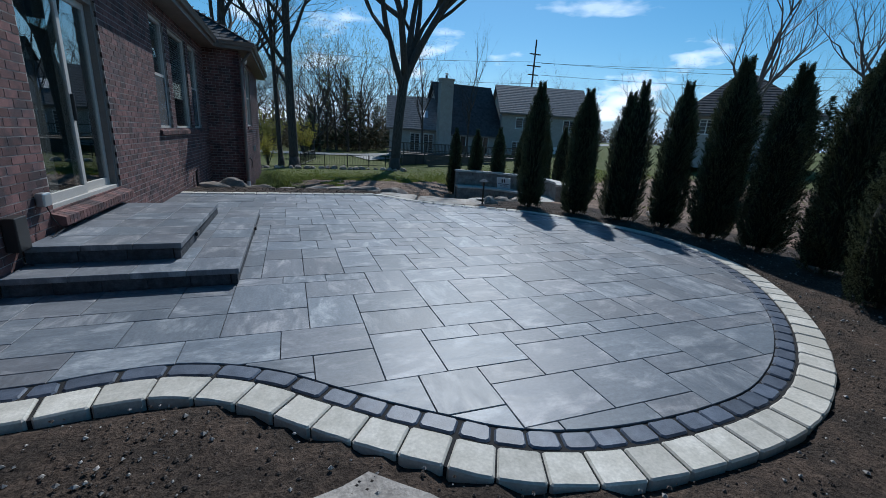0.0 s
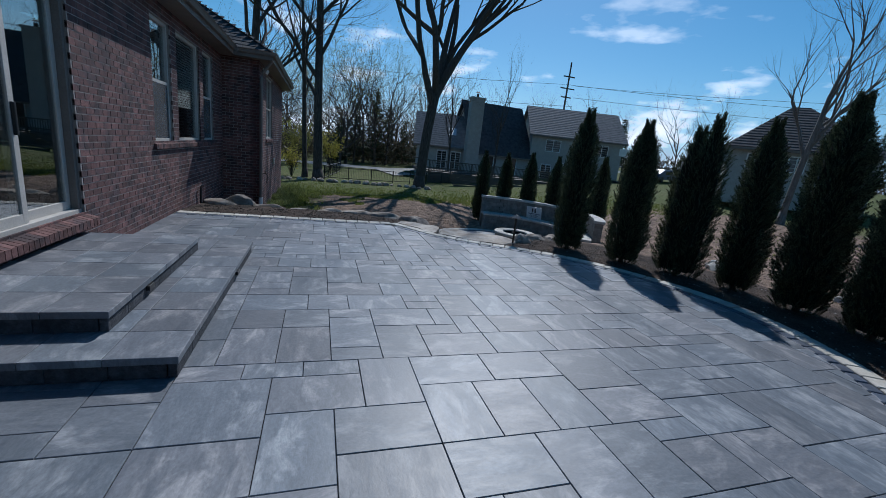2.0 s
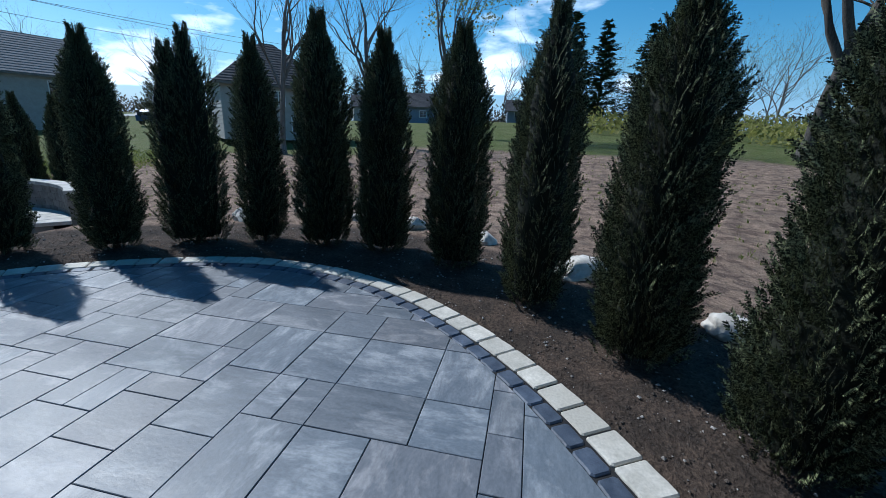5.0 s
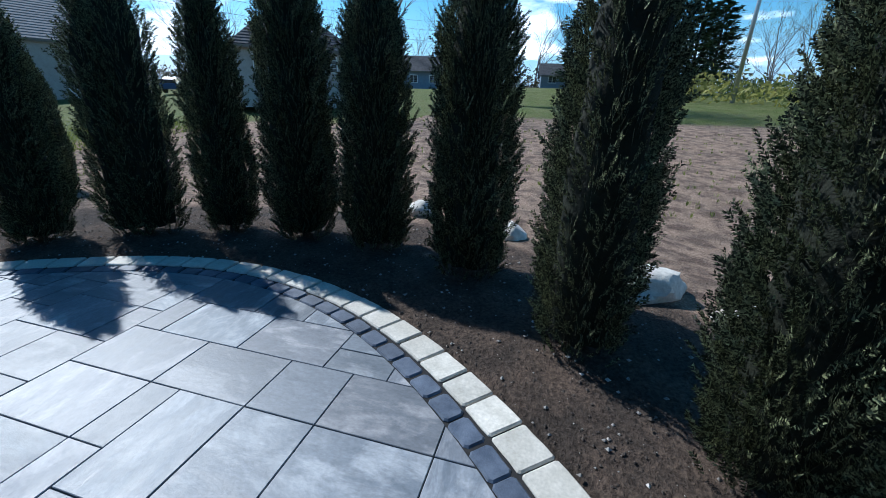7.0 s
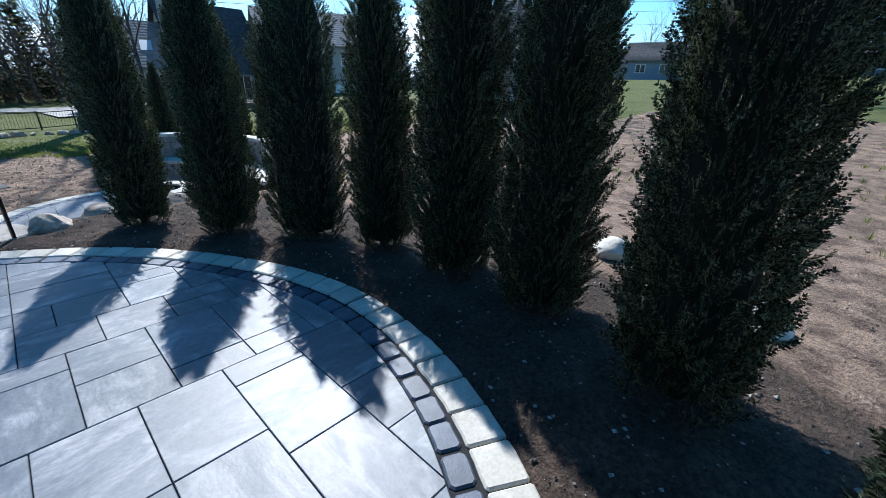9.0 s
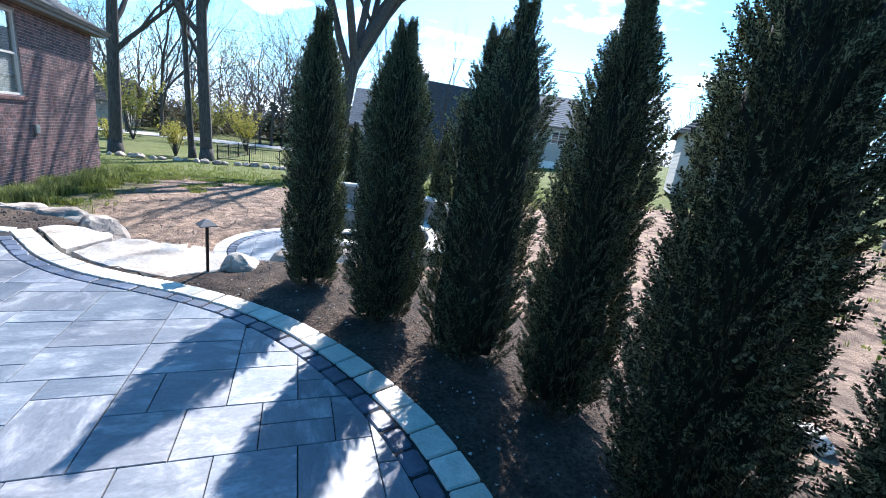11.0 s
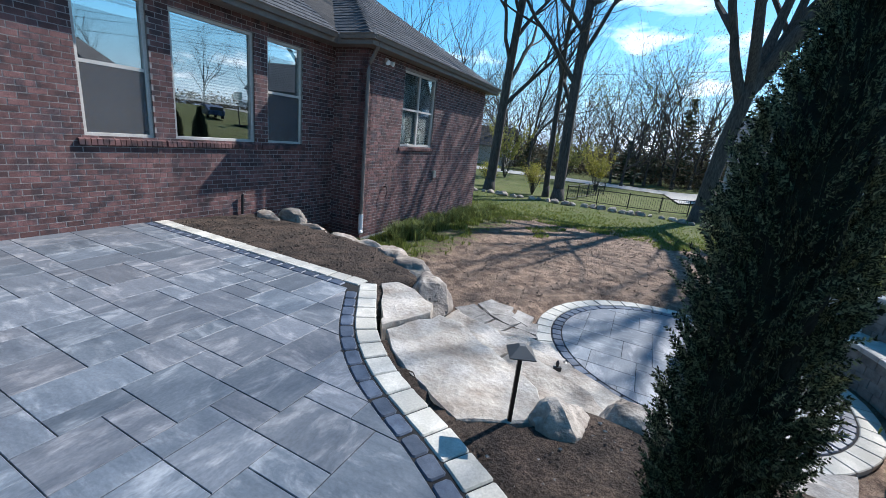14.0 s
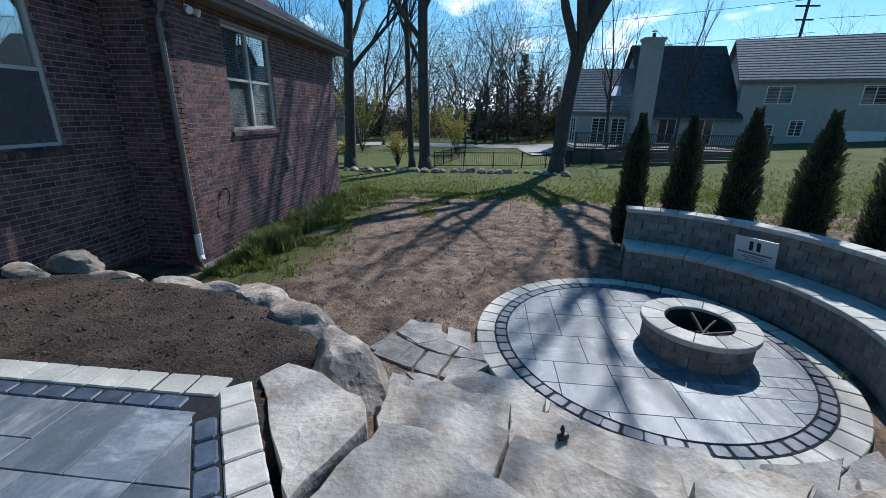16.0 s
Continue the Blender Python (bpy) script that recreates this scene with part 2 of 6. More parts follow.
M_BLUESIDE = surface("blue_grey_siding", (0.16, 0.20, 0.26), (0.20, 0.24, 0.30), 3, 0.7, 0.05, 40)
M_DARKGLASS = plain("dark_far_window", (0.02, 0.022, 0.026), 0.1)
M_WOOD = surface("weathered_timber", (0.075, 0.062, 0.052), (0.15, 0.128, 0.108), 8, 0.85, 0.4, 60, stretch=(1, 6, 6))
M_CHAR = surface("charred_rim", (0.015, 0.014, 0.014), (0.04, 0.037, 0.035), 10, 0.9, 0.5, 90)
M_CURTAIN = surface("pale_blind", (0.74, 0.73, 0.70), (0.82, 0.81, 0.78), 4, 0.8, 0.05, 60)
M_SCREEN = bpy.data.materials.new("insect_mesh")
M_SCREEN.use_nodes = True
_n, _l = M_SCREEN.node_tree.nodes, M_SCREEN.node_tree.links
_t, _x = _n.new("ShaderNodeBsdfTransparent"), _n.new("ShaderNodeMixShader")
_n["Principled BSDF"].inputs["Base Color"].default_value = (0.10, 0.10, 0.105, 1)
_n["Principled BSDF"].inputs["Roughness"].default_value = 0.7
_x.inputs[0].default_value = 0.6
_l.new(_t.outputs[0], _x.inputs[1])
_l.new(_n["Principled BSDF"].outputs[0], _x.inputs[2])
_l.new(_x.outputs[0], _n["Material Output"].inputs[0])
M_SHEER = surface("grey_sheer", (0.10, 0.105, 0.115), (0.14, 0.145, 0.155), 3, 0.85, 0.05, 60, stretch=(1, 8, 0.3))
M_FIELD = surface("pale_field_stone", (0.36, 0.33, 0.285), (0.62, 0.58, 0.52), 4, 0.85, 0.6, 20, vary=0.12, depth=0.015)
# Indoor dimness is put into the dark colour of room walls and floors.
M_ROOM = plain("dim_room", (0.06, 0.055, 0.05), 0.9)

M_GLASS = bpy.data.materials.new("window_glass")
M_GLASS.use_nodes = True
_n, _l = M_GLASS.node_tree.nodes, M_GLASS.node_tree.links
_gl, _tr, _mx = _n.new("ShaderNodeBsdfGlossy"), _n.new("ShaderNodeBsdfTransparent"), _n.new("ShaderNodeMixShader")
_gl.inputs["Roughness"].default_value = 0.01
_tr.inputs["Color"].default_value = (0.75, 0.80, 0.80, 1)
_mx.inputs[0].default_value = 0.36
_l.new(_tr.outputs[0], _mx.inputs[1])
_l.new(_gl.outputs[0], _mx.inputs[2])
_l.new(_mx.outputs[0], _n["Material Output"].inputs[0])
_n.remove(_n["Principled BSDF"])


def ground_material():
    """Soil, dry dirt and lawn, mixed by the weights laid on the ground sheet and broken up by noise."""
    m = bpy.data.materials.new("soil_dirt_and_lawn")
    m.use_nodes = True
    n, l = m.node_tree.nodes, m.node_tree.links
    b = n["Principled BSDF"]
    geo = n.new("ShaderNodeNewGeometry")
    att = n.new("ShaderNodeVertexColor")
    att.layer_name = "zone"
    sep = n.new("ShaderNodeSeparateColor")
    l.new(att.outputs["Color"], sep.inputs[0])

    def tex(scale, detail=8.0):
        t = n.new("ShaderNodeTexNoise")
        t.inputs["Scale"].default_value, t.inputs["Detail"].default_value, t.inputs["Roughness"].default_value = scale, detail, 0.65
        l.new(geo.outputs["Position"], t.inputs["Vector"])
        return t.outputs["Fac"]

    def ramp(fac, c0, c1, p0=0.35, p1=0.65):
        r = n.new("ShaderNodeValToRGB")
        r.color_ramp.elements[0].position, r.color_ramp.elements[1].position = p0, p1
        r.color_ramp.elements[0].color, r.color_ramp.elements[1].color = (*c0, 1), (*c1, 1)
        l.new(fac, r.inputs["Fac"])
        return r.outputs["Color"]

    def blend(fac, a, c):
        x = n.new("ShaderNodeMixRGB")
        l.new(fac, x.inputs[0])
        l.new(a, x.inputs[1])
        l.new(c, x.inputs[2])
        return x.outputs[0]

    mid, fine, wide = tex(3.0), tex(38.0), tex(0.55)
    soil = blend(ramp(mid, (0, 0, 0), (1, 1, 1), 0.40, 0.62), ramp(fine, (0.026, 0.02, 0.016), (0.075, 0.058, 0.047)), ramp(fine, (0.045, 0.032, 0.025), (0.145, 0.104, 0.079)))
    dirt = blend(ramp(mid, (0, 0, 0), (1, 1, 1), 0.40, 0.58), ramp(fine, (0.06, 0.041, 0.032), (0.16, 0.108, 0.08)), ramp(fine, (0.17, 0.112, 0.08), (0.42, 0.30, 0.215)))
    dirt = blend(ramp(tex(1.1), (0, 0, 0), (0.75, 0.75, 0.75), 0.5, 0.68), dirt, ramp(tex(90.0), (0.085, 0.062, 0.048), (0.25, 0.185, 0.135)))
    lawn = blend(ramp(wide, (0, 0, 0), (1, 1, 1), 0.4, 0.6), ramp(fine, (0.035, 0.052, 0.010), (0.105, 0.128, 0.026)), ramp(fine, (0.06, 0.072, 0.022), (0.15, 0.155, 0.055)))
    lawn = blend(ramp(tex(2.2), (0, 0, 0), (0.6, 0.6, 0.6), 0.5, 0.7), lawn, ramp(fine, (0.05, 0.046, 0.024), (0.13, 0.115, 0.06)))

    def edged(channel):
        a = n.new("ShaderNodeMath")
        a.operation = "MULTIPLY_ADD"
        a.inputs[1].default_value, a.inputs[2].default_value = 1.2, -0.6
        l.new(mid, a.inputs[0])
        c = n.new("ShaderNodeMath")
        l.new(channel, c.inputs[0])
        l.new(a.outputs[0], c.inputs[1])
        r = n.new("ShaderNodeMapRange")
        r.inputs[1].default_value, r.inputs[2].default_value = 0.38, 0.62
        l.new(c.outputs[0], r.inputs[0])
        return r.outputs[0]

    col = blend(edged(sep.outputs[1]), dirt, soil)
    col = blend(edged(sep.outputs[2]), col, lawn)
    l.new(col, b.inputs["Base Color"])
    b.inputs["Roughness"].default_value = 0.95
    b.inputs["Specular IOR Level"].default_value = 0.2
    ad = n.new("ShaderNodeMath")
    l.new(fine, ad.inputs[0])
    l.new(mid, ad.inputs[1])
    bp = n.new("ShaderNodeBump")
    bp.inputs["Strength"].default_value, bp.inputs["Distance"].default_value = 1.0, 0.04
    l.new(ad.outputs[0], bp.inputs["Height"])
    l.new(bp.outputs[0], b.inputs["Normal"])
    return m


M_GROUND = ground_material()

# ---- mesh helpers ----
class Shape:
    """Collects vertices and faces for one mesh."""

    def __init__(self):
        self.v, self.f = [], []

    def add(self, verts, faces):
        k = len(self.v)
        self.v += [tuple(p) for p in verts]
        self.f += [tuple(k + i for i in f) for f in faces]

    def box(self, x0, x1, y0, y1, z0, z1):
        self.add([(x0, y0, z0), (x1, y0, z0), (x1, y1, z0), (x0, y1, z0), (x0, y0, z1), (x1, y0, z1), (x1, y1, z1), (x0, y1, z1)],
                 [(3, 2, 1, 0), (4, 5, 6, 7), (0, 1, 5, 4), (1, 2, 6, 5), (2, 3, 7, 6), (3, 0, 4, 7)])

    def slab(self, poly, z0, z1, edge=0.0):
        """An upright prism over a plan polygon (counter-clockwise), its top edge chamfered by edge."""
        n = len(poly)
        rings = [[(x, y, z0) for x, y in poly]]
        if edge:
            rings.append([(x, y, z1 - edge) for x, y in poly])
            rings.append([(x, y, z1) for x, y in inset(poly, edge)])
        else:
            rings.append([(x, y, z1) for x, y in poly])
        verts = [p for r in rings for p in r]
        faces = [tuple(range(n - 1, -1, -1)), tuple((len(rings) - 1) * n + i for i in range(n))]
        for r in range(len(rings) - 1):
            faces += [(r * n + i, r * n + (i + 1) % n, (r + 1) * n + (i + 1) % n, (r + 1) * n + i) for i in range(n)]
        self.add(verts, faces)

    def tube(self, points, radii, sides=6, cap=True):
        k = len(self.v)
        pts = [Vector(p) for p in points]
        for i, p in enumerate(pts):
            d = (pts[min(i + 1, len(pts) - 1)] - pts[max(i - 1, 0)])
            d = d.normalized() if d.length > 1e-9 else Vector((0, 0, 1))
            a = d.orthogonal().normalized() if abs(d.z) > 0.95 else d.cross(Vector((0, 0, 1))).normalized()
            b = d.cross(a)
            for s in range(sides):
                w = 2 * math.pi * s / sides
                self.v.append(tuple(p + (a * math.cos(w) + b * math.sin(w)) * radii[i]))
        for i in range(len(pts) - 1):
            for s in range(sides):
                t = (s + 1) % sides
                self.f.append((k + i * sides + s, k + i * sides + t, k + (i + 1) * sides + t, k + (i + 1) * sides + s))
        if cap:
            self.f.append(tuple(k + (len(pts) - 1) * sides + s for s in range(sides)))
            self.f.append(tuple(k + s for s in range(sides - 1, -1, -1)))

    def mesh(self, name, material, smooth=False):
        me = bpy.data.meshes.new(name)
        me.from_pydata(self.v, [], self.f)
        me.materials.append(material)
        if smooth:
            me.polygons.foreach_set("use_smooth", [True] * len(me.polygons))
        me.update()
        return me


def inset(poly, d):
    """The plan polygon moved inwards by d."""
    out, n = [], len(poly)
    for i in range(n):
        a, b, c = Vector(poly[i - 1]), Vector(poly[i]), Vector(poly[(i + 1) % n])
        e, f = (b - a), (c - b)
        if e.length < 1e-6 or f.length < 1e-6:
            out.append(tuple(b))
            continue
        e.normalize(), f.normalize()
        m = Vector((-e.y, e.x)) + Vector((-f.y, f.x))
        k = d / max(0.35, 1 + e.dot(f)) if m.length > 1e-6 else 0
        out.append(tuple(b + m * k))
    return out


def part(name, shape, material, parent=None, label="", smooth=False, bevel=0.0):
    me = shape if isinstance(shape, bpy.types.Mesh) else shape.mesh(name, material, smooth)
    ob = new(name, me)
    if parent:
        ob.parent = parent
    if label:
        ob["label"] = label
    if bevel:
        mod = ob.modifiers.new("bevel", "BEVEL")
        mod.width, mod.segments, mod.limit_method = bevel, 2, "ANGLE"
    return ob


def thing(name, label, category, at=(0, 0, 0), group="", kind="", turn=0.0):
    ob = new(name)
    ob.matrix_world = pose(*at, 0, 0, turn)
    return tagged(ob, label, category, group, kind)


def one_box(x0, x1, y0, y1, z0, z1):
    s = Shape()
    s.box(x0, x1, y0, y1, z0, z1)
    return s


def smoothstep(a, b, x):
    t = min(1.0, max(0.0, (x - a) / (b - a)))
    return t * t * (3 - 2 * t)


def spline(points, steps=10):
    """A smooth line through the points."""
    out, n = [], len(points)
    for i in range(n - 1):
        p0, p1, p2, p3 = (Vector(points[max(0, min(n - 1, j))]) for j in (i - 1, i, i + 1, i + 2))
        for s in range(steps):
            t = s / steps
            out.append(0.5 * (2 * p1 + (p2 - p0) * t + (2 * p0 - 5 * p1 + 4 * p2 - p3) * t * t + (3 * p1 - p0 - 3 * p2 + p3) * t ** 3))
    out.append(Vector(points[-1]))
    return out


def resample(line, step):
    """Points along a line at even distances, with their way."""
    out, left = [], 0.0
    for a, b in zip(line, line[1:]):
        d = (b - a).length
        while left <= d and d > 0:
            out.append((a.lerp(b, left / d), (b - a).normalized()))
            left += step
        left -= d
    return out


# ---- plan of the patio ----
WALL_X, WING_X = -2.33, -1.36
NORTH_Y = 10.40
RIM = spline([Vector(p) for p in ((WALL_X, 2.17), (-1.45, 2.17), (-1.1, 2.22), (-0.74, 2.21), (-0.36, 2.04), (-0.04, 1.78), (0.24, 1.55), (0.55, 1.33), (0.84, 1.14), (1.22, 0.99), (1.70, 0.91), (2.30, 0.90), (2.90, 0.97), (3.45, 1.16), (3.95, 1.42),
                                   (4.50, 1.79), (5.03, 2.25), (5.49, 2.76), (5.87, 3.31), (6.15, 3.90), (6.32, 4.55), (6.36, 5.20), (6.26, 5.82), (6.04, 6.42), (5.73, 7.0), (5.33, 7.55), (4.83, 8.03), (4.22, 8.44), (3.76, 8.69),
                                   (3.43, 8.88), (3.13, 9.11), (2.83, 9.41), (2.52, 9.83), (2.12, NORTH_Y))], 5)   # the outer edge of the curved side, from house to far corner
FAR_EDGE = [Vector((2.12, NORTH_Y)), Vector((WALL_X, NORTH_Y))]
CREAM_W, COBBLE_W = 0.222, 0.155


def inward(line, d):
    out = []
    for i, p in enumerate(line):
        t = (line[min(i + 1, len(line) - 1)] - line[max(i - 1, 0)]).normalized()
        out.append(p + Vector((-t.y, t.x)) * d)
    return out


FIELD_RIM = [p for p in inward(RIM, CREAM_W + COBBLE_W) if p.y < NORTH_Y - CREAM_W - COBBLE_W]
FIELD = [(p.x, p.y) for p in FIELD_RIM] + [(FIELD_RIM[-1].x, NORTH_Y - CREAM_W - COBBLE_W), (WALL_X, NORTH_Y - CREAM_W - COBBLE_W)]


def clip(poly, x0, x1, y0, y1):
    """The part of a plan polygon inside a rectangle."""
    for axis, value, keep in ((0, x0, 1), (0, x1, -1), (1, y0, 1), (1, y1, -1)):
        out = []
        for i, b in enumerate(poly):
            a = poly[i - 1]
            ia, ib = (a[axis] - value) * keep >= 0, (b[axis] - value) * keep >= 0
            if ia != ib:
                t = (value - a[axis]) / (b[axis] - a[axis])
                out.append((a[0] + t * (b[0] - a[0]), a[1] + t * (b[1] - a[1])))
            if ib:
                out.append(b)
        poly = out
        if not poly:
            break
    clean = []
    for p in poly:
        if not clean or math.hypot(p[0] - clean[-1][0], p[1] - clean[-1][1]) > 0.004:
            clean.append(p)
    return clean


def area(poly):
    return 0.5 * sum(poly[i - 1][0] * poly[i][1] - poly[i][0] * poly[i - 1][1] for i in range(len(poly)))


def inside(poly, x, y):
    hit = False
    for i in range(len(poly)):
        (x0, y0), (x1, y1) = poly[i - 1], poly[i]
        if (y0 > y) != (y1 > y) and x < x0 + (y - y0) / (y1 - y0) * (x1 - x0):
            hit = not hit
    return hit


# ---- the lie of the land ----
PIT = Vector((5.98, 13.05))
LOW = -0.97
ROCKS = spline([Vector(p) for p in ((3.02, 10.35), (2.45, 11.0), (1.85, 11.55), (1.05, 12.05), (0.2, 12.25), (-0.7, 12.35), (-1.5, 12.42), (-2.4, 12.4))], 6)


def rock_side(x, y):
    """How far north of the line of boulders a place lies."""
    best = min(ROCKS, key=lambda p: (p.x - x) ** 2 + (p.y - y) ** 2)
    d = math.hypot(best.x - x, best.y - y)
    return d if (y > best.y or x > best.x + 0.6) else -d


RIM_LINE = [(p.x, p.y) for p in RIM[::3]]


def land(x, y):
    near = min(math.hypot(px - x, py - y) for px, py in RIM_LINE) if -6 < x < 14 and -6 < y < 17 else 9.0
    east = -0.014 - 0.45 * smoothstep(1.9, 6.0, near)
    if y > 9.4:
        if x < 2.6:
            bed = -0.02 - 0.10 * smoothstep(10.6, 12.4, y)
            s = rock_side(x, y) if y < 17 else 5.0
            z = bed + (LOW - bed) * smoothstep(-0.05, 0.55, s)
        else:
            k = smoothstep(9.1, 10.9, y + 0.35 * (min(x, 6.8) - 4.2) * (1 if x > 4.2 else -1.2))
            z = east + (LOW - east) * k
    else:
        z = east
    if y > 9.4 and x > 2.2:
        w = smoothstep(2.2, 2.9, x)
        s = rock_side(x, y) if (x < 4 and y < 15) else 5.0
        alt = -0.05 + (LOW + 0.05) * smoothstep(0.0, 1.1, s)
        z = z if x > 3.4 else min(z, alt) * w + z * (1 - w)
    z -= 0.18 * smoothstep(16, 30, y) * smoothstep(40, 15, abs(x))
    z += 0.068 * (min(max(x, 8.5), 58.0) - 8.5)          # the yards to the east climb
    return z


STEPS = [(2.25, 10.55), (2.60, 9.98), (2.92, 9.50), (3.22, 9.20), (3.52, 8.97), (4.08, 8.68), (4.45, 8.90), (4.95, 9.45), (5.60, 9.75), (7.40, 10.1), (7.35, 10.8), (6.9, 11.1), (5.6, 11.3), (4.4, 11.8), (3.9, 12.4), (3.85, 13.1), (2.6, 13.2), (2.5, 12.6), (2.85, 11.9), (3.0, 11.2), (2.75, 10.9)]


def ground():
    fine = [i * 0.16 for i in range(-44, 95)]
    xs = sorted([-900, -400, -200, -120, -80, -55, -40, -30, -23, -17, -13, -10, -8.4, *fine, 15.8, 16.6, 17.6, 19, 21, 23.5, 27, 32, 38, 46, 60, 80, 120, 200, 400, 900])
    fine = [i * 0.16 for i in range(-22, 142)]
    ys = sorted([-900, -400, -200, -120, -80, -50, -30, -20, -13, -9, -6.5, -5, -4.1, *fine, 23.2, 24.2, 25.3, 26.6, 28, 30, 33, 36, 40, 45, 52, 62, 80, 120, 200, 400, 900])
    patio = [(p.x, p.y) for p in RIM] + [(WALL_X, NORTH_Y)]
    verts, zones = [], []
    for y in ys:
        for x in xs:
            z = land(x, y)
            rough = 0.018 * noise.noise((x * 1.7, y * 1.7, 0)) + 0.022 * noise.noise((x * 5, y * 5, 3))
            near = math.hypot(x - 2, y - 6) < 22
            if inside(patio, x, y):
                z = min(z, -0.03) - 0.05
            elif (Vector((x, y)) - PIT).length < 2.42:
                z = LOW - 0.07
            elif inside(STEPS, x, y):
                z = LOW - 0.02
            elif near:
                z += rough * (0.3 if math.hypot(x - 2.3, y - 5) < 4.6 else 1.0)
            verts.append((x, y, z))
            dr = min(math.hypot(p.x - x, p.y - y) for p in RIM[::2])
            soil = 0.0
            if y < 10.6 and x > -2.4:
                soil = 1 - smoothstep(1.55, 2.4, dr)
            if x < 2.9 and 10.2 < y < 14.2:
                soil = 1.0 if rock_side(x, y) < 0.1 else 0.0
            if x <= -0.9 and y > 10:
                soil = max(soil, 0.9 if y < 14.4 else 0)
            lawn = smoothstep(21.8, 25.0, y - 0.12 * x) if x < 10 else smoothstep(19.5, 22.0, y)
            lawn = max(lawn, 0.58 * smoothstep(2.4, 0.6, math.hypot(max(0.0, x + 0.6), max(0.0, 15.0 - y)) if x > -1.36 and y > 13.8 else 9.0))
            lawn = max(lawn, smoothstep(24, 27, x + 0.15 * y))
            lawn = max(lawn, smoothstep(-9, -14, y), smoothstep(-5, -9, x))
            zones.append((0.0, soil, lawn, 1.0))
    w = len(xs)
    faces = [(j * w + i, j * w + i + 1, (j + 1) * w + i + 1, (j + 1) * w + i) for j in range(len(ys) - 1) for i in range(w - 1)]
    s = Shape()
    s.v, s.f = verts, faces
    me = s.mesh("ground", M_GROUND, True)
    col = me.color_attributes.new("zone", "FLOAT_COLOR", "POINT")
    col.data.foreach_set("color", [c for z in zones for c in z])
    return tagged(new("ground", me), "bare brown soil and dry dirt running into spring lawn", "ground", kind="structure")


ground()

# ---- the patio ----
patio = thing("patio", "round-ended patio of grey concrete pavers with a charcoal and cream border", "patio", kind="structure")
bed = Shape()
bed.slab([(p.x, p.y) for p in inward(RIM, 0.02)] + [(2.08, NORTH_Y - 0.02), (WALL_X, NORTH_Y - 0.02)], -0.10, -0.012)
part("joint_sand", bed, M_SAND, patio, "dark jointing sand")


def stone_along(line, a0, a1, offset, width, height, z, material, name, parent, gap=0.008, step=0.25, corner=0.012, cuts=None):
    """Kerb stones of about the given length along a line, from offset to offset + width inwards of it."""
    length = sum((b - a).length for a, b in zip(line, line[1:]))
    count = max(1, round((length - a0 - a1) / step))
    pts = resample(line, 0.01)
    for k in range(count):
        s0 = a0 + (length - a0 - a1) * k / count + gap * (0.5 + 0.5 * random.random())
        s1 = a0 + (length - a0 - a1) * (k + 1) / count - gap * (0.5 + 0.5 * random.random())
        ring_o, ring_i = [], []
        for q in range(4):
            p, t = pts[min(len(pts) - 1, int((s0 + (s1 - s0) * q / 3) / 0.01))]
            nrm = Vector((-t.y, t.x))
            ring_o.append(p + nrm * (offset + random.uniform(0, 0.006)))
            ring_i.append(p + nrm * (offset + width - random.uniform(0, 0.006)))
        poly = [(p.x, p.y) for p in ring_o] + [(p.x, p.y) for p in reversed(ring_i)]
        n = len(poly)
        soft = []
        for i in (range(n)):
            a, b, c = Vector(poly[i - 1]), Vector(poly[i]), Vector(poly[(i + 1) % n])
            if i in (0, 3, 4, 7):
                soft += [tuple(b + (a - b).normalized() * corner), tuple(b + (c - b).normalized() * corner)]
            else:
                soft.append(tuple(b))
        sh = Shape()
        top = z + random.uniform(-0.003, 0.003)
        sh.slab(soft, z - height, top, 0.010)
        part(name, sh, material, parent)


def pavers(poly, x0, y0, nx, ny, z, parent, seed, unit=0.2, turn=None):
    """Pavers of three sizes laid in a random pattern on a grid, cut to the plan polygon."""
    rng = random.Random(seed)
    taken = [[False] * ny for _ in range(nx)]
    sizes = [(3, 2), (2, 3), (3, 3), (2, 2), (2, 1), (1, 2)]
    weights = [5, 5, 2.4, 3.2, 1.6, 1.4]
    meshes = {}
    for i in range(nx):
        for j in range(ny):
            if taken[i][j]:
                continue
            order = sorted(range(len(sizes)), key=lambda k: -rng.random() ** (1 / weights[k]))
            for k in order + [99]:
                w, h = sizes[k] if k < 99 else (1, 1)
                if i + w <= nx and j + h <= ny and not any(taken[i + a][j + b] for a in range(w) for b in range(h)):
                    break
            for a in range(w):
                for b in range(h):
                    taken[i + a][j + b] = True
            g = 0.0028
            r = (x0 + i * unit + g, x0 + (i + w) * unit - g, y0 + j * unit + g, y0 + (j + h) * unit - g)
            cut = clip(poly, *r)
            if len(cut) < 3 or abs(area(cut)) < 0.004:
                continue
            full = abs(area(cut) - (r[1] - r[0]) * (r[3] - r[2])) < 1e-4
            lift = rng.uniform(-0.0015, 0.0015)
            if full:
                if (w, h) not in meshes:
                    sh = Shape()
                    a, b = (w * unit / 2 - g), (h * unit / 2 - g)
                    sh.slab([(-a, -b), (a, -b), (a, b), (-a, b)], -0.05, 0, 0.003)
                    meshes[w, h] = sh.mesh("paver", M_PAVER)
                ob = part("paver", meshes[w, h], M_PAVER, parent)
                ob.location = ((r[0] + r[1]) / 2, (r[2] + r[3]) / 2, z + lift)
            else:
                sh = Shape()
                sh.slab(cut if area(cut) > 0 else cut[::-1], z - 0.05, z + lift, 0.003)
                part("paver", sh, M_PAVER, parent)


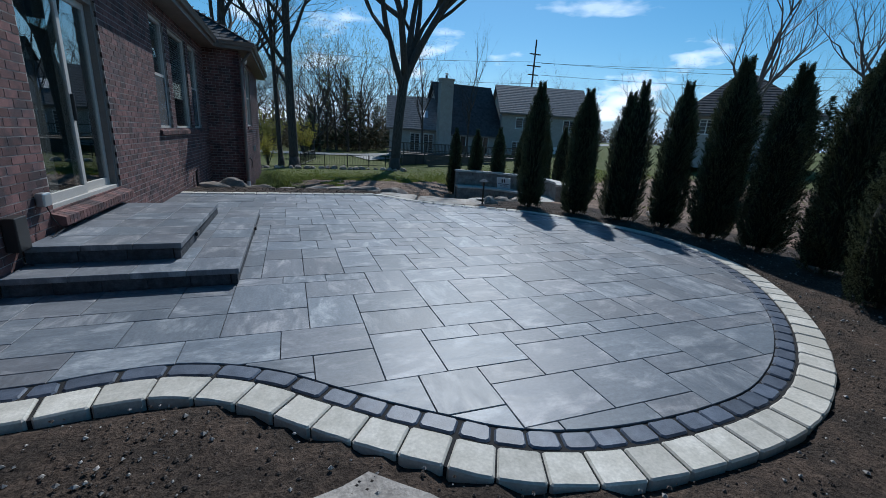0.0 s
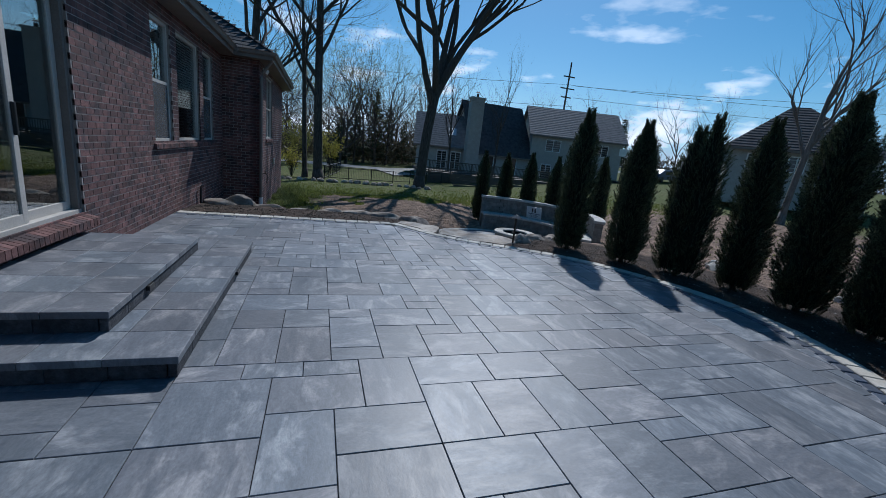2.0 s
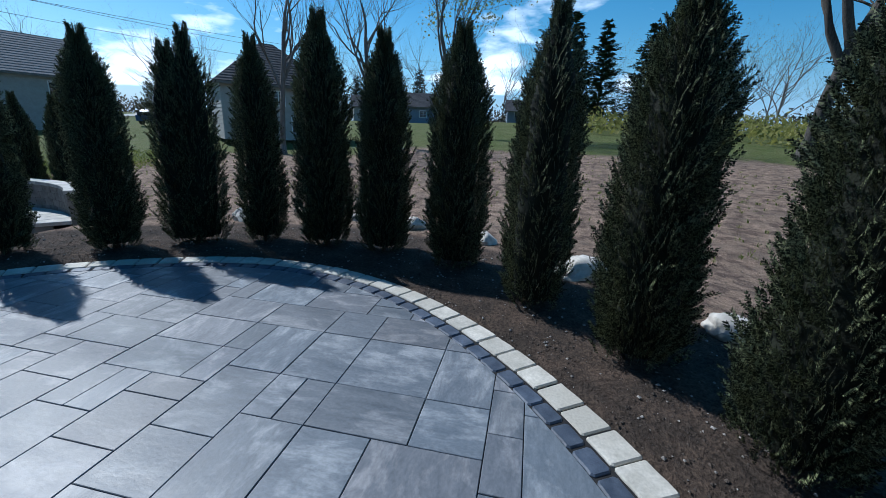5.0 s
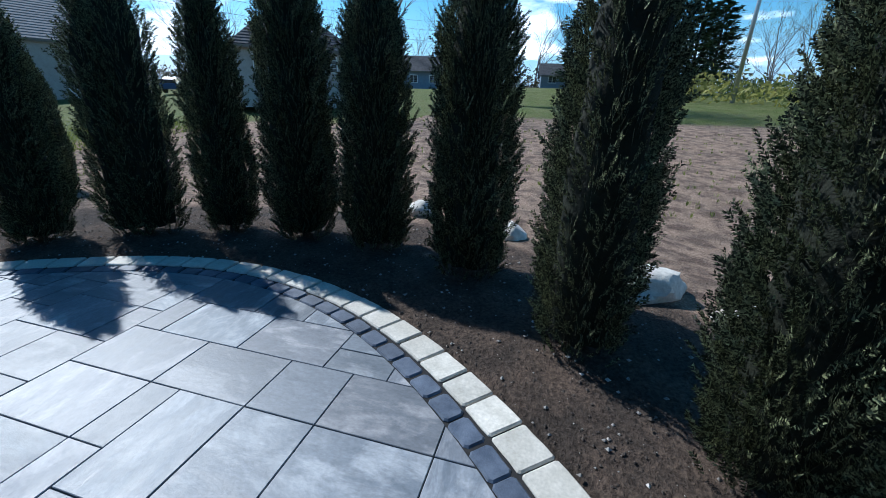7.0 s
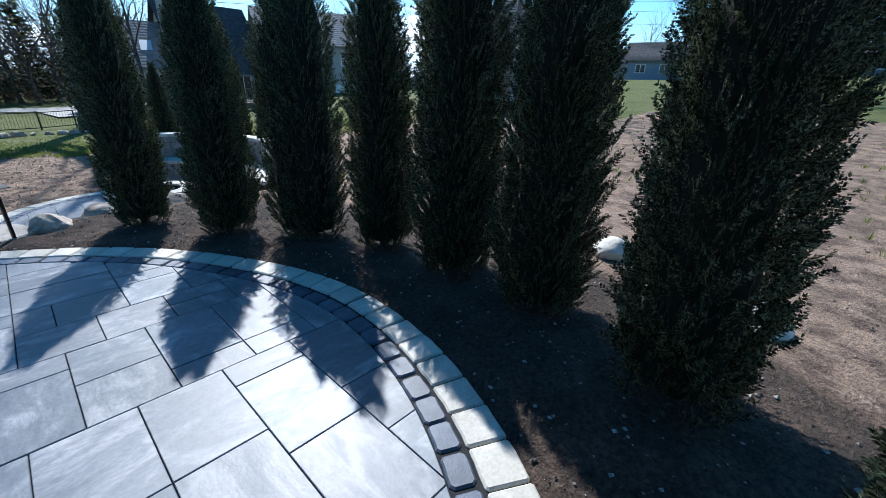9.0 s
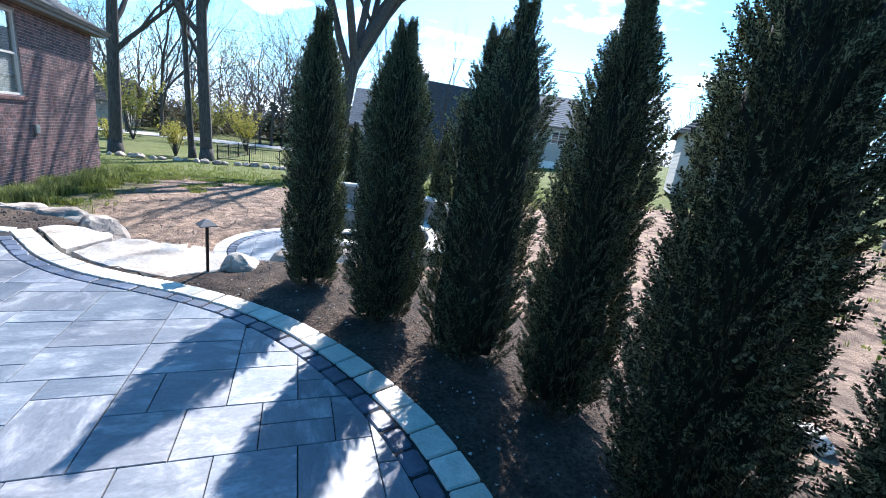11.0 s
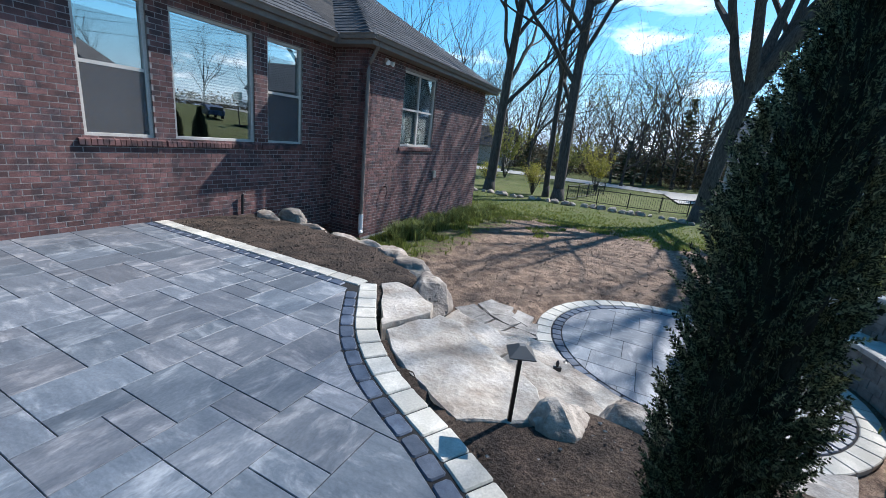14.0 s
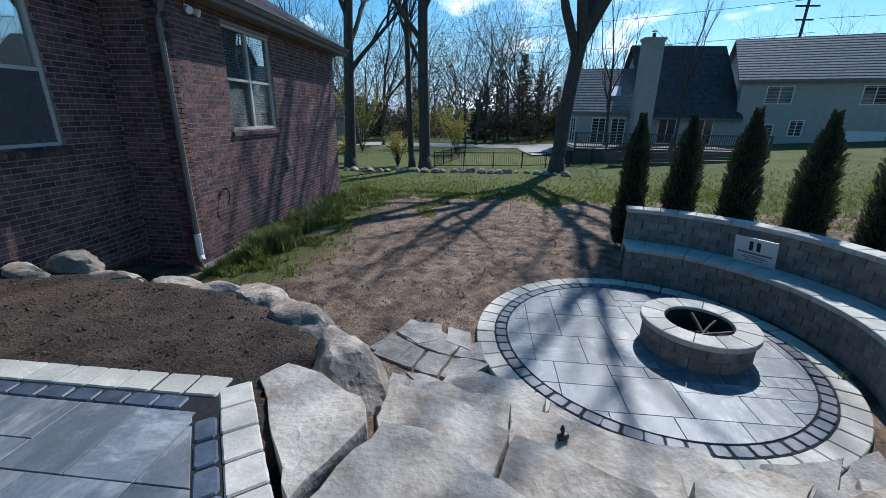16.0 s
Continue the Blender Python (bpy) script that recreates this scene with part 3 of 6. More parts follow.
def lay_patio():
    pavers(FIELD, WALL_X - 0.14, 1.0, 41, 44, 0.0, patio, 7, unit=0.212)
    stone_along(RIM, 0.01, 0.01, 0.0, CREAM_W, 0.09, 0.004, M_CREAM, "kerb_stone", patio, step=0.25)
    stone_along(RIM, 0.01, 0.30, CREAM_W + 0.012, COBBLE_W - 0.018, 0.08, 0.001, M_COBBLE, "cobble", patio, gap=0.012, step=0.215, corner=0.02)
    stone_along(FAR_EDGE, 0.14, 0.01, 0.0, CREAM_W, 0.09, 0.004, M_CREAM, "kerb_stone", patio, step=0.25)
    stone_along(FAR_EDGE, 0.30, 0.01, CREAM_W + 0.012, COBBLE_W - 0.018, 0.08, 0.001, M_COBBLE, "cobble", patio, gap=0.012, step=0.215, corner=0.02)

# ---- the brick house ----
COURSE, BRICK_L = 0.0813, 0.2032
house = thing("brick_house", "single-storey red-brown brick house with a projecting wing and shingled hip roof", "house", (WALL_X, 6, 0))
house.matrix_world = Matrix.Identity(4)


def holes_between(u0, u1, holes, z0, z1):
    """The stretches of a course that no opening takes."""
    free = [(u0, u1)]
    for a, b, lo, hi in holes:
        if z1 > lo + 0.01 and z0 < hi - 0.01:
            free = [q for s, e in free for q in ((s, min(e, a)), (max(s, b), e)) if q[1] - q[0] > 0.01]
    return free


def brick_wall(name, place, u0, u1, z0, z1, holes, label, near=None):
    """A brick wall in its own plane: place(u, out, z) gives the point. Mortar slab with bricks standing proud."""
    us = sorted({u0, u1, *[h[0] for h in holes], *[h[1] for h in holes]})
    zs = sorted({z0, z1, *[h[2] for h in holes], *[h[3] for h in holes]})
    slab = Shape()

    def block(sh, a, b, c, d, lo, hi):
        p = [place(a, c, lo), place(b, c, lo), place(b, d, lo), place(a, d, lo), place(a, c, hi), place(b, c, hi), place(b, d, hi), place(a, d, hi)]
        sh.add(p, [(3, 2, 1, 0), (4, 5, 6, 7), (0, 1, 5, 4), (1, 2, 6, 5), (2, 3, 7, 6), (3, 0, 4, 7)])

    for a, b in zip(us, us[1:]):
        for lo, hi in zip(zs, zs[1:]):
            if not any(h[0] - 1e-6 <= a and b <= h[1] + 1e-6 and h[2] - 1e-6 <= lo and hi <= h[3] + 1e-6 for h in holes):
                block(slab, a, b, -0.24, 0.0, lo, hi)
    wall = part(name, slab, M_MORTAR, house, label)
    bm = bmesh.new()
    bm.from_mesh(wall.data)
    bmesh.ops.remove_doubles(bm, verts=bm.verts, dist=0.0005)
    bm.to_mesh(wall.data)
    bm.free()
    rest, rng, count = Shape(), random.Random(hash_of(name)), 0
    meshes = {}
    course = 0
    z = z0
    while z < z1 - 0.02:
        hi = min(z + COURSE - 0.0125, z1)
        for s, e in holes_between(u0, u1, holes, z, hi):
            start = math.floor(s / BRICK_L) * BRICK_L + (BRICK_L / 2 if course % 2 else 0) - BRICK_L
            while start < e:
                a, b = max(s, start), min(e, start + BRICK_L - 0.0125)
                if b - a > 0.025:
                    out = 0.0035 + rng.uniform(-0.0012, 0.0012)
                    if near and near[0] < a and b < near[1] and z < near[2] and count < 300 and b - a > 0.19:
                        if "b" not in meshes:
                            one = Shape()
                            o = Vector(place(0, 0, 0))
                            p = [Vector(place(u, n, q)) - o for u, n, q in ((0, -0.02, 0), (BRICK_L - 0.011, -0.02, 0), (BRICK_L - 0.011, 0.0035, 0), (0, 0.0035, 0), (0, -0.02, 0.07), (BRICK_L - 0.011, -0.02, 0.07), (BRICK_L - 0.011, 0.0035, 0.07), (0, 0.0035, 0.07))]
                            one.add(p, [(3, 2, 1, 0), (4, 5, 6, 7), (0, 1, 5, 4), (1, 2, 6, 5), (2, 3, 7, 6), (3, 0, 4, 7)])
                            meshes["b"] = one.mesh("brick", M_BRICK)
                        ob = part("brick", meshes["b"], M_BRICK, wall)
                        ob.location = Vector(place(a, out - 0.0035, z))
                        count += 1
                    else:
                        block(rest, a, b, -0.02, out, z, hi)
                start += BRICK_L
        z += COURSE
        course += 1
    tagged(part("brickwork", rest, M_BRICKS, wall, "staggered red-brown bricks with grey mortar"), kind="stuff")
    return wall


def hash_of(name):
    return sum(ord(c) * (i + 1) for i, c in enumerate(name))


def window(y0, y1, z0, z1, x, halves=1, blind=0.0, cross=False, name="window"):
    """A sash window set 7 cm into a wall that faces +x; blind: the part of its height that a blind covers."""
    fr = Shape()
    w, d0, d1 = 0.055, x - 0.12, x - 0.045
    fr.box(d0, d1, y0, y1, z1 - w, z1)
    fr.box(d0, d1, y0, y1, z0, z0 + w)
    fr.box(d0, d1, y0, y0 + w, z0 + w, z1 - w)
    fr.box(d0, d1, y1 - w, y1, z0 + w, z1 - w)
    win = part(name, fr, M_FRAME, house, "almond-framed sash window with dark reflecting glass", bevel=0.004)
    mid = (z0 + z1) / 2
    if halves == 2:
        part("meeting_rail", one_box(d0 - 0.0, d1 - 0.012, y0 + w, y1 - w, mid - 0.025, mid + 0.025), M_FRAME, win)
    if cross:
        yc = (y0 + y1) / 2
        part("mullion", one_box(d0, d1 - 0.004, yc - 0.035, yc + 0.035, z0 + w, z1 - w), M_FRAME, win)
    panes = [(z0 + w, mid - 0.025), (mid + 0.025, z1 - w)] if halves == 2 else [(z0 + w, z1 - w)]
    cols = [(y0 + w, y1 - w)] if not cross else [(y0 + w, (y0 + y1) / 2 - 0.035), ((y0 + y1) / 2 + 0.035, y1 - w)]
    if halves == 2 and not cross:
        part("insect_screen", one_box(x - 0.062, x - 0.060, y0 + w, y1 - w, z0 + w, mid - 0.025), M_SCREEN, win, "dark grey insect screen over the lower sash")
    for lo, hi in panes:
        for a, b in cols:
            p = part("pane", one_box(x - 0.095, x - 0.089, a, b, lo, hi), M_GLASS, win)
            p.visible_shadow = False
    if blind:
        top = z1 - w - 0.02
        n = int((z1 - z0) * blind / 0.05)
        sl = Shape()
        for k in range(n):
            zz = top - k * 0.05
            sl.add([(x - 0.118, y0 + 0.06, zz - 0.044), (x - 0.118, y1 - 0.06, zz - 0.044), (x - 0.142, y1 - 0.06, zz), (x - 0.142, y0 + 0.06, zz)], [(0, 1, 2, 3)])
        part("blind", sl, M_CURTAIN, win, "half-drawn pale horizontal blind")
    sill = Shape()
    yy = y0 - (0.16 if 10.5 < y0 < 13 else 0.09)
    while yy < y1 + (0.10 if 10 < y1 < 13 else 0.05):
        sill.add([(x - 0.05, yy, z0 - 0.10), (x + 0.05, yy, z0 - 0.115), (x + 0.05, yy, z0 - 0.035), (x - 0.05, yy, z0), (x - 0.05, yy + 0.064, z0 - 0.10), (x + 0.05, yy + 0.064, z0 - 0.115), (x + 0.05, yy + 0.064, z0 - 0.035), (x - 0.05, yy + 0.064, z0)],
                 [(0, 1, 2, 3), (7, 6, 5, 4), (0, 4, 5, 1), (1, 5, 6, 2), (2, 6, 7, 3), (3, 7, 4, 0)])
        yy += 0.074
    part("brick_sill", sill, M_BRICKS, win, "sloping rowlock brick sill")
    return win


def build_house():
    top = 3.66
    holes = [(1.5, 3.1, 1.36, 3.4), (5.08, 6.98, 0.55, 2.95), (9.38, 10.33, 1.36, 3.4), (10.66, 12.24, 1.36, 3.4), (12.55, 13.5, 1.36, 3.4)]
    brick_wall("wall", lambda u, n, z: (WALL_X + n, u, z), -5.0, 14.55, -0.65, top, holes, "red-brown brick rear wall", near=(3.2, 5.05, 2.2))
    brick_wall("return_wall", lambda u, n, z: (u, 14.55 - n, z), WALL_X - 0.2, WING_X, LOW + 0.12, top, [], "shaded brick return wall")
    brick_wall("wing_wall", lambda u, n, z: (WING_X + n, u, z), 14.55, 22.05, LOW + 0.12, top, [(16.16, 17.98, 1.50, 3.48)], "red-brown brick wing wall")
    part("footing", one_box(WING_X - 0.2, WING_X + 0.006, 14.6, 22.04, -1.45, LOW + 0.118), M_CONCRETE, house, "bare concrete footing")
    part("north_wall", one_box(-9, WING_X - 0.245, 21.8, 22.04, -1.3, top), M_MORTAR, house)
    part("south_wall", one_box(-9, WALL_X - 0.245, -5.2, -4.96, -0.8, top), M_MORTAR, house)
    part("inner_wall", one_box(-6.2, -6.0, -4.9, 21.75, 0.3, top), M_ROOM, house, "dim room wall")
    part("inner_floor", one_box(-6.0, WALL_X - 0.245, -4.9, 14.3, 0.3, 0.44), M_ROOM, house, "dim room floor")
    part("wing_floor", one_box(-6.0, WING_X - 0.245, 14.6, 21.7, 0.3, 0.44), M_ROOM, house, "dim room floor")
    window(1.5, 3.1, 1.36, 3.4, WALL_X, 2)
    window(9.38, 10.33, 1.36, 3.4, WALL_X, 2, 0.05)
    window(10.66, 12.24, 1.36, 3.4, WALL_X, 1, 0.645)
    window(12.55, 13.5, 1.36, 3.4, WALL_X, 2, 0.04)
    window(16.16, 17.98, 1.50, 3.48, WING_X, 2, 0.97, True)
    # sliding door
    x = WALL_X
    door = part("sliding_door", one_box(x - 0.16, x - 0.03, 5.08, 6.98, 2.88, 2.95), M_TRIM, house, "taupe-framed sliding glass door, closed", bevel=0.004)
    part("track", one_box(x - 0.16, x - 0.03, 5.08, 6.98, 0.55, 0.60), M_FRAME, door, "pale metal door track", bevel=0.004)
    for a in (5.08, 6.92):
        part("jamb", one_box(x - 0.16, x - 0.03, a, a + 0.06, 0.60, 2.88), M_TRIM, door, bevel=0.004)
    for a, b, d in ((5.14, 6.08, x - 0.075), (6.0, 6.92, x - 0.125)):
        s = Shape()
        s.box(d - 0.02, d + 0.02, a, a + 0.075, 0.60, 2.88)
        s.box(d - 0.02, d + 0.02, b - 0.075, b, 0.60, 2.88)
        s.box(d - 0.02, d + 0.02, a + 0.075, b - 0.075, 0.60, 0.70)
        s.box(d - 0.02, d + 0.02, a + 0.075, b - 0.075, 2.80, 2.88)
        leaf = part("door_leaf", s, M_FRAME, door, bevel=0.003)
        p = part("pane", one_box(d - 0.003, d + 0.003, a + 0.075, b - 0.075, 0.70, 2.80), M_GLASS, leaf)
        p.visible_shadow = False
    part("handle", one_box(x - 0.055, x - 0.02, 6.015, 6.045, 1.45, 1.75), M_BLACK, door, "black pull handle", bevel=0.006)
    part("curtain", one_box(x - 0.36, x - 0.33, 5.12, 6.05, 0.62, 2.86), M_SHEER, door, "grey sheer curtain drawn behind the glass")
    th = Shape()
    yy = 5.0
    while yy < 7.0:
        th.add([(x - 0.04, yy, 0.41), (x + 0.13, yy, 0.41), (x + 0.13, yy, 0.50), (x - 0.04, yy, 0.545), (x - 0.04, yy + 0.068, 0.41), (x + 0.13, yy + 0.068, 0.41), (x + 0.13, yy + 0.068, 0.50), (x - 0.04, yy + 0.068, 0.545)],
               [(0, 1, 2, 3), (7, 6, 5, 4), (0, 4, 5, 1), (1, 5, 6, 2), (2, 6, 7, 3), (3, 7, 4, 0)])
        yy += 0.078
    part("brick_sill", th, M_BRICKS, door, "rowlock brick threshold")
    # eaves
    over, f0, f1 = 0.36, 3.67, 3.85
    sof = Shape()
    sof.box(WALL_X - 0.3, WALL_X + over, -5.6, 14.55 - over, f0 - 0.015, f0)
    sof.box(WING_X - 2.5, WING_X + over, 14.55 - over, 22.05 + over, f0 - 0.015, f0)
    part("soffit", sof, M_TRIM, house, "taupe soffit boards")
    fa = Shape()
    fa.box(WALL_X + over, WALL_X + over + 0.022, -5.6, 14.55 - over, f0 - 0.02, f1)
    fa.box(WALL_X + over + 0.022, WING_X + over, 14.55 - over - 0.022, 14.55 - over, f0 - 0.02, f1)
    fa.box(WING_X + over, WING_X + over + 0.022, 14.55 - over - 0.022, 22.05 + over, f0 - 0.02, f1)
    fa.box(WING_X - 3, WING_X + over + 0.022, 22.05 + over, 22.05 + over + 0.022, f0 - 0.02, f1)
    part("fascia", fa, M_TRIM, house, "taupe fascia board")

    def gutter(a, b, side):
        a, b = Vector(a), Vector(b)
        n = Vector(side) * 0.115
        prof = [(0.0, 0.0), (0.0, -0.10), (0.55, -0.10), (0.78, -0.03), (1.0, 0.0), (0.93, 0.0), (0.72, -0.025), (0.5, -0.09), (0.06, -0.09), (0.06, 0.0)]
        s = Shape()
        k = len(prof)
        s.add([p + n * u + Vector((0, 0, v)) for p in (a, b) for u, v in prof], [(i, (i + 1) % k, k + (i + 1) % k, k + i) for i in range(k)] + [tuple(range(k - 1, -1, -1)), tuple(range(k, 2 * k))])
        part("gutter", s, M_TRIM, house, "taupe rain gutter")

    e = over + 0.024
    gutter((WALL_X + e, -5.6, f1), (WALL_X + e, 14.55 - over - 0.15, f1), (1, 0, 0))
    gutter((WALL_X + e + 0.13, 14.55 - e, f1), (WING_X + e + 0.1, 14.55 - e, f1), (0, -1, 0))
    gutter((WING_X + e, 14.55 - e, f1), (WING_X + e, 22.05 + e, f1), (1, 0, 0))
    # roof in overlapping courses of shingles
    def roof(name, a, b, up, rows, run, trim=None):
        """Shingle courses from the eave line a-b, climbing by up each row; trim: how much each row shortens at either end."""
        s = Shape()
        a, b, up = Vector(a), Vector(b), Vector(up)
        nrm = (b - a).cross(up).normalized()
        nrm = nrm if nrm.z > 0 else -nrm
        t0, t1 = trim or (0, 0)
        way = (b - a).normalized()
        rng = random.Random(rows)
        for r in range(rows):
            p, q = a + up * r + way * t0 * r, b + up * r - way * t1 * r
            d, L = 0.0, (q - p).length
            while d < L - 0.02:
                w = min(L - d, rng.choice((0.18, 0.25, 0.33)))
                h = 0.012 + rng.uniform(0, 0.004)
                c0, c1 = p + way * d, p + way * (d + w - 0.006)
                s.add([c0 + nrm * h, c1 + nrm * h, c1 + up * 1.05 + nrm * 0.002, c0 + up * 1.05 + nrm * 0.002, c0, c1], [(0, 1, 2, 3), (4, 5, 1, 0)])
                d += w
        tagged(part(name, s, M_SHINGLE, house, "grey asphalt shingles in overlapping courses"), kind="stuff")

    pitch = 0.62
    roof("main_roof", (WALL_X + over + 0.03, -5.6, f1 - 0.01), (WALL_X + over + 0.03, 14.3, f1 - 0.01), (-0.19, 0, 0.19 * pitch), 30, 0)
    roof("wing_roof_east", (WING_X + over + 0.04, 14.55 - over - 0.03, f1 - 0.01), (WING_X + over + 0.04, 22.05 + over + 0.03, f1 - 0.01), (-0.19, 0, 0.19 * pitch), 19, 0, (0.19, 0.19))
    roof("wing_roof_south", (WALL_X - 3.0, 14.55 - over - 0.03, f1 - 0.01), (WING_X + over + 0.04, 14.55 - over - 0.03, f1 - 0.01), (0, 0.19, 0.19 * pitch), 19, 0, (0, 0.19))
    under = Shape()
    under.add([(WALL_X + over, -5.6, f1 - 0.02), (WALL_X + over, 21.3, f1 - 0.02), (-8.0, 21.3, f1 - 0.02 + 6.3 * pitch), (-8.0, -5.6, f1 - 0.02 + 6.3 * pitch)], [(0, 1, 2, 3)])
    apex = (WING_X + over - 3.6, 18.3, f1 - 0.02 + 3.6 * pitch)
    e0, e1 = (WING_X + over, 14.55 - over, f1 - 0.02), (WING_X + over, 22.05 + over, f1 - 0.02)
    under.add([e0, e1, apex, (-8, 18.3, apex[2]), (-8, 14.55 - over, f1 - 0.02), (-8, 22.05 + over, f1 - 0.02)], [(0, 1, 2), (4, 0, 2, 3), (1, 5, 3, 2)])
    part("roof_deck", under, M_CHAR, house, "dark roof underlay")
    # downspout at the wing's corner
    s = Shape()
    pts = [(WING_X + 0.37, 14.42, f1 - 0.10), (WING_X + 0.33, 14.44, f1 - 0.2), (WING_X + 0.11, 14.50, f1 - 0.50), (WING_X + 0.055, 14.50, f1 - 0.65), (WING_X + 0.055, 14.50, -0.25)]
    s.tube(pts, [0.045] * 5, 8)
    part("downspout", s, M_TRIM, house, "taupe metal downspout")
    s = Shape()
    s.tube([(WING_X + 0.055, 14.50, -0.22), (WING_X + 0.06, 14.49, -0.62), (WING_X + 0.12, 14.44, -0.70)], [0.058, 0.058, 0.055], 8)
    part("drain_boot", s, M_WHITE, house, "white plastic drain boot")


build_house()

# ---- doorstep ----
def step_unit(name, x1, y0, y1, z0, z1, label, rows):
    """A step: split-faced block riser with flat cap pavers."""
    st = thing(name, label, "step", ((WALL_X + x1) / 2, (y0 + y1) / 2, z0))
    st.matrix_world = Matrix.Identity(4)
    cap = 0.055
    core = Shape()
    core.box(WALL_X + 0.01, x1 - 0.06, y0 + 0.06, y1 - 0.06, z0, z1 - cap - 0.002)
    part("core", core, M_SAND, st)
    for face in ("front", "side0", "side1"):
        a, b = (y0 + 0.02, y1 - 0.02) if face == "front" else (WALL_X + 0.01, x1 - 0.08)
        n = max(2, round((b - a) / 0.36))
        for k in range(n):
            p, q = a + (b - a) * k / n + 0.002, a + (b - a) * (k + 1) / n - 0.002
            s = Shape()
            if face == "front":
                s.box(x1 - 0.075, x1 - 0.018, p, q, z0, z1 - cap)
            elif face == "side0":
                s.box(p, q, y0 + 0.018, y0 + 0.075, z0, z1 - cap)
            else:
                s.box(p, q, y1 - 0.075, y1 - 0.018, z0, z1 - cap)
            part("riser_block", s, M_BLOCK_DARK, st, bevel=0.006)
    w = (x1 - WALL_X - 0.02) / rows
    for r in range(rows):
        n = max(1, round((y1 - y0) / 0.40))
        for k in range(n):
            s = Shape()
            a, b = y0 + (y1 - y0) * k / n + 0.002, y0 + (y1 - y0) * (k + 1) / n - 0.002
            s.box(WALL_X + 0.02 + r * w + 0.002, WALL_X + 0.02 + (r + 1) * w - 0.002, a, b, z1 - cap, z1 + random.uniform(-0.001, 0.001))
            part("cap_paver", s, M_PAVER, st, bevel=0.004)
    return st


M_BLOCK_DARK = surface("charcoal_split_block", (0.035, 0.037, 0.042), (0.085, 0.088, 0.098), 14, 0.85, 0.9, 60, vary=0.2)
step_unit("lower_doorstep", -0.53, 4.02, 7.40, 0.002, 0.17, "low grey paver step in front of the sliding door", 4)
step_unit("upper_doorstep", -1.08, 4.42, 6.85, 0.172, 0.34, "grey paver landing under the sliding door", 3)
lay_patio()

# ---- arborvitae ----
def arborvitae_meshes(seed, height, width, tops=1):
    """A dense column of upright flat sprays round a heart coloured near black for the inner shade."""
    rng = random.Random(seed)
    core, crown = Shape(), Shape()
    lean = [(rng.uniform(-0.03, 0.03), rng.uniform(-0.03, 0.03)) for _ in range(4)]
    stems = [(0.0, 0.0, 1.0)] if tops == 1 else [(-0.10, 0.04, 1.0), (0.11, -0.05, 0.93)]

    def radius(h, a):
        base = width / 2 * (0.78 + 0.22 * smoothstep(0.0, 0.18, h)) * (1 - 0.15 * smoothstep(0.25, 0.75, h) - 0.70 * smoothstep(0.68, 1.0, h))
        u, w = math.cos(a), math.sin(a)
        return base * (1 + 0.22 * noise.noise((u * 1.5 + seed, w * 1.5, h * 4.0)) + 0.24 * noise.noise((u * 3.6, w * 3.6 + seed, h * 8)) + 0.12 * noise.noise((u * 8, w * 8 + seed, h * 22)))

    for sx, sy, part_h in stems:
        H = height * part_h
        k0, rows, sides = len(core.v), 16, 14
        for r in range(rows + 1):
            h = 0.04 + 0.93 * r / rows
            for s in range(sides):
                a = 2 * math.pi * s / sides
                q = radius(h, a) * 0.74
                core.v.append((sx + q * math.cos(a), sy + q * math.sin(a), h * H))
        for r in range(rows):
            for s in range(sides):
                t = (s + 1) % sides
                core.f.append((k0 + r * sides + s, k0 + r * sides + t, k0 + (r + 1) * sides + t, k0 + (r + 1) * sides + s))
        count = int((4000 if height > 2.3 else 1500) * (H / 2.5) * (width / 0.56) / len(stems))
        for _ in range(count):
            # one twig with a handful of flat fans, standing edge-on to the trunk
            h = rng.random() ** 0.9
            a = rng.random() * 2 * math.pi
            gap = max(0.0, noise.noise((math.cos(a) * 2.6, math.sin(a) * 2.6 + seed, h * 13)))
            q = radius(h, a) * (1.04 - 0.30 * rng.random() ** 1.3 - 0.30 * gap)
            c0 = Vector((sx + q * math.cos(a), sy + q * math.sin(a), 0.02 + h * H * 0.97))
            a2 = a + rng.uniform(-0.7, 0.7)
            outw = Vector((math.cos(a2), math.sin(a2), 0))
            climb = rng.uniform(0.5, 1.5) + (1.2 if h > 0.9 else 0)
            twig = (outw * rng.uniform(0.4, 0.9) + Vector((0, 0, climb))).normalized()
            flat = twig.cross(Vector((rng.uniform(-0.5, 0.5), rng.uniform(-0.5, 0.5), 0)) + outw.cross(Vector((0, 0, 1))) * rng.choice((-1, 1))).normalized()
            size = rng.uniform(0.7, 1.25) * (1.1 - 0.3 * h)
            for k in range(14):
                c = c0 + twig * (0.009 * k * size)
                lean_to = (k % 2) * 2 - 1
                up = (twig * rng.uniform(0.6, 1.0) + flat * lean_to * rng.uniform(0.3, 1.0) + outw * rng.uniform(0.0, 0.4)).normalized()
                side = (flat - up * flat.dot(up)).normalized() + outw * rng.uniform(-0.4, 0.4)
                L = rng.uniform(0.015, 0.029) * size
                verts, faces = [], []
                for u, w in ((-0.42, 0.8), (0.0, 1.0), (0.42, 0.78)):
                    tip = c + side * (u * L * 0.72) + up * (w * L) - Vector((0, 0, 0.15 * L * abs(u)))
                    root = c + up * (L * 0.12)
                    wide = side * (L * 0.19)
                    i = len(verts)
                    verts += [c if not i else root - wide, root + wide, tip]
                    faces.append((i if i else 0, i + 1, i + 2))
                crown.add(verts, faces)
    trunk = Shape()
    trunk.tube([(0, 0, -0.12), (0, 0, height * 0.35)], [0.05, 0.03], 8)
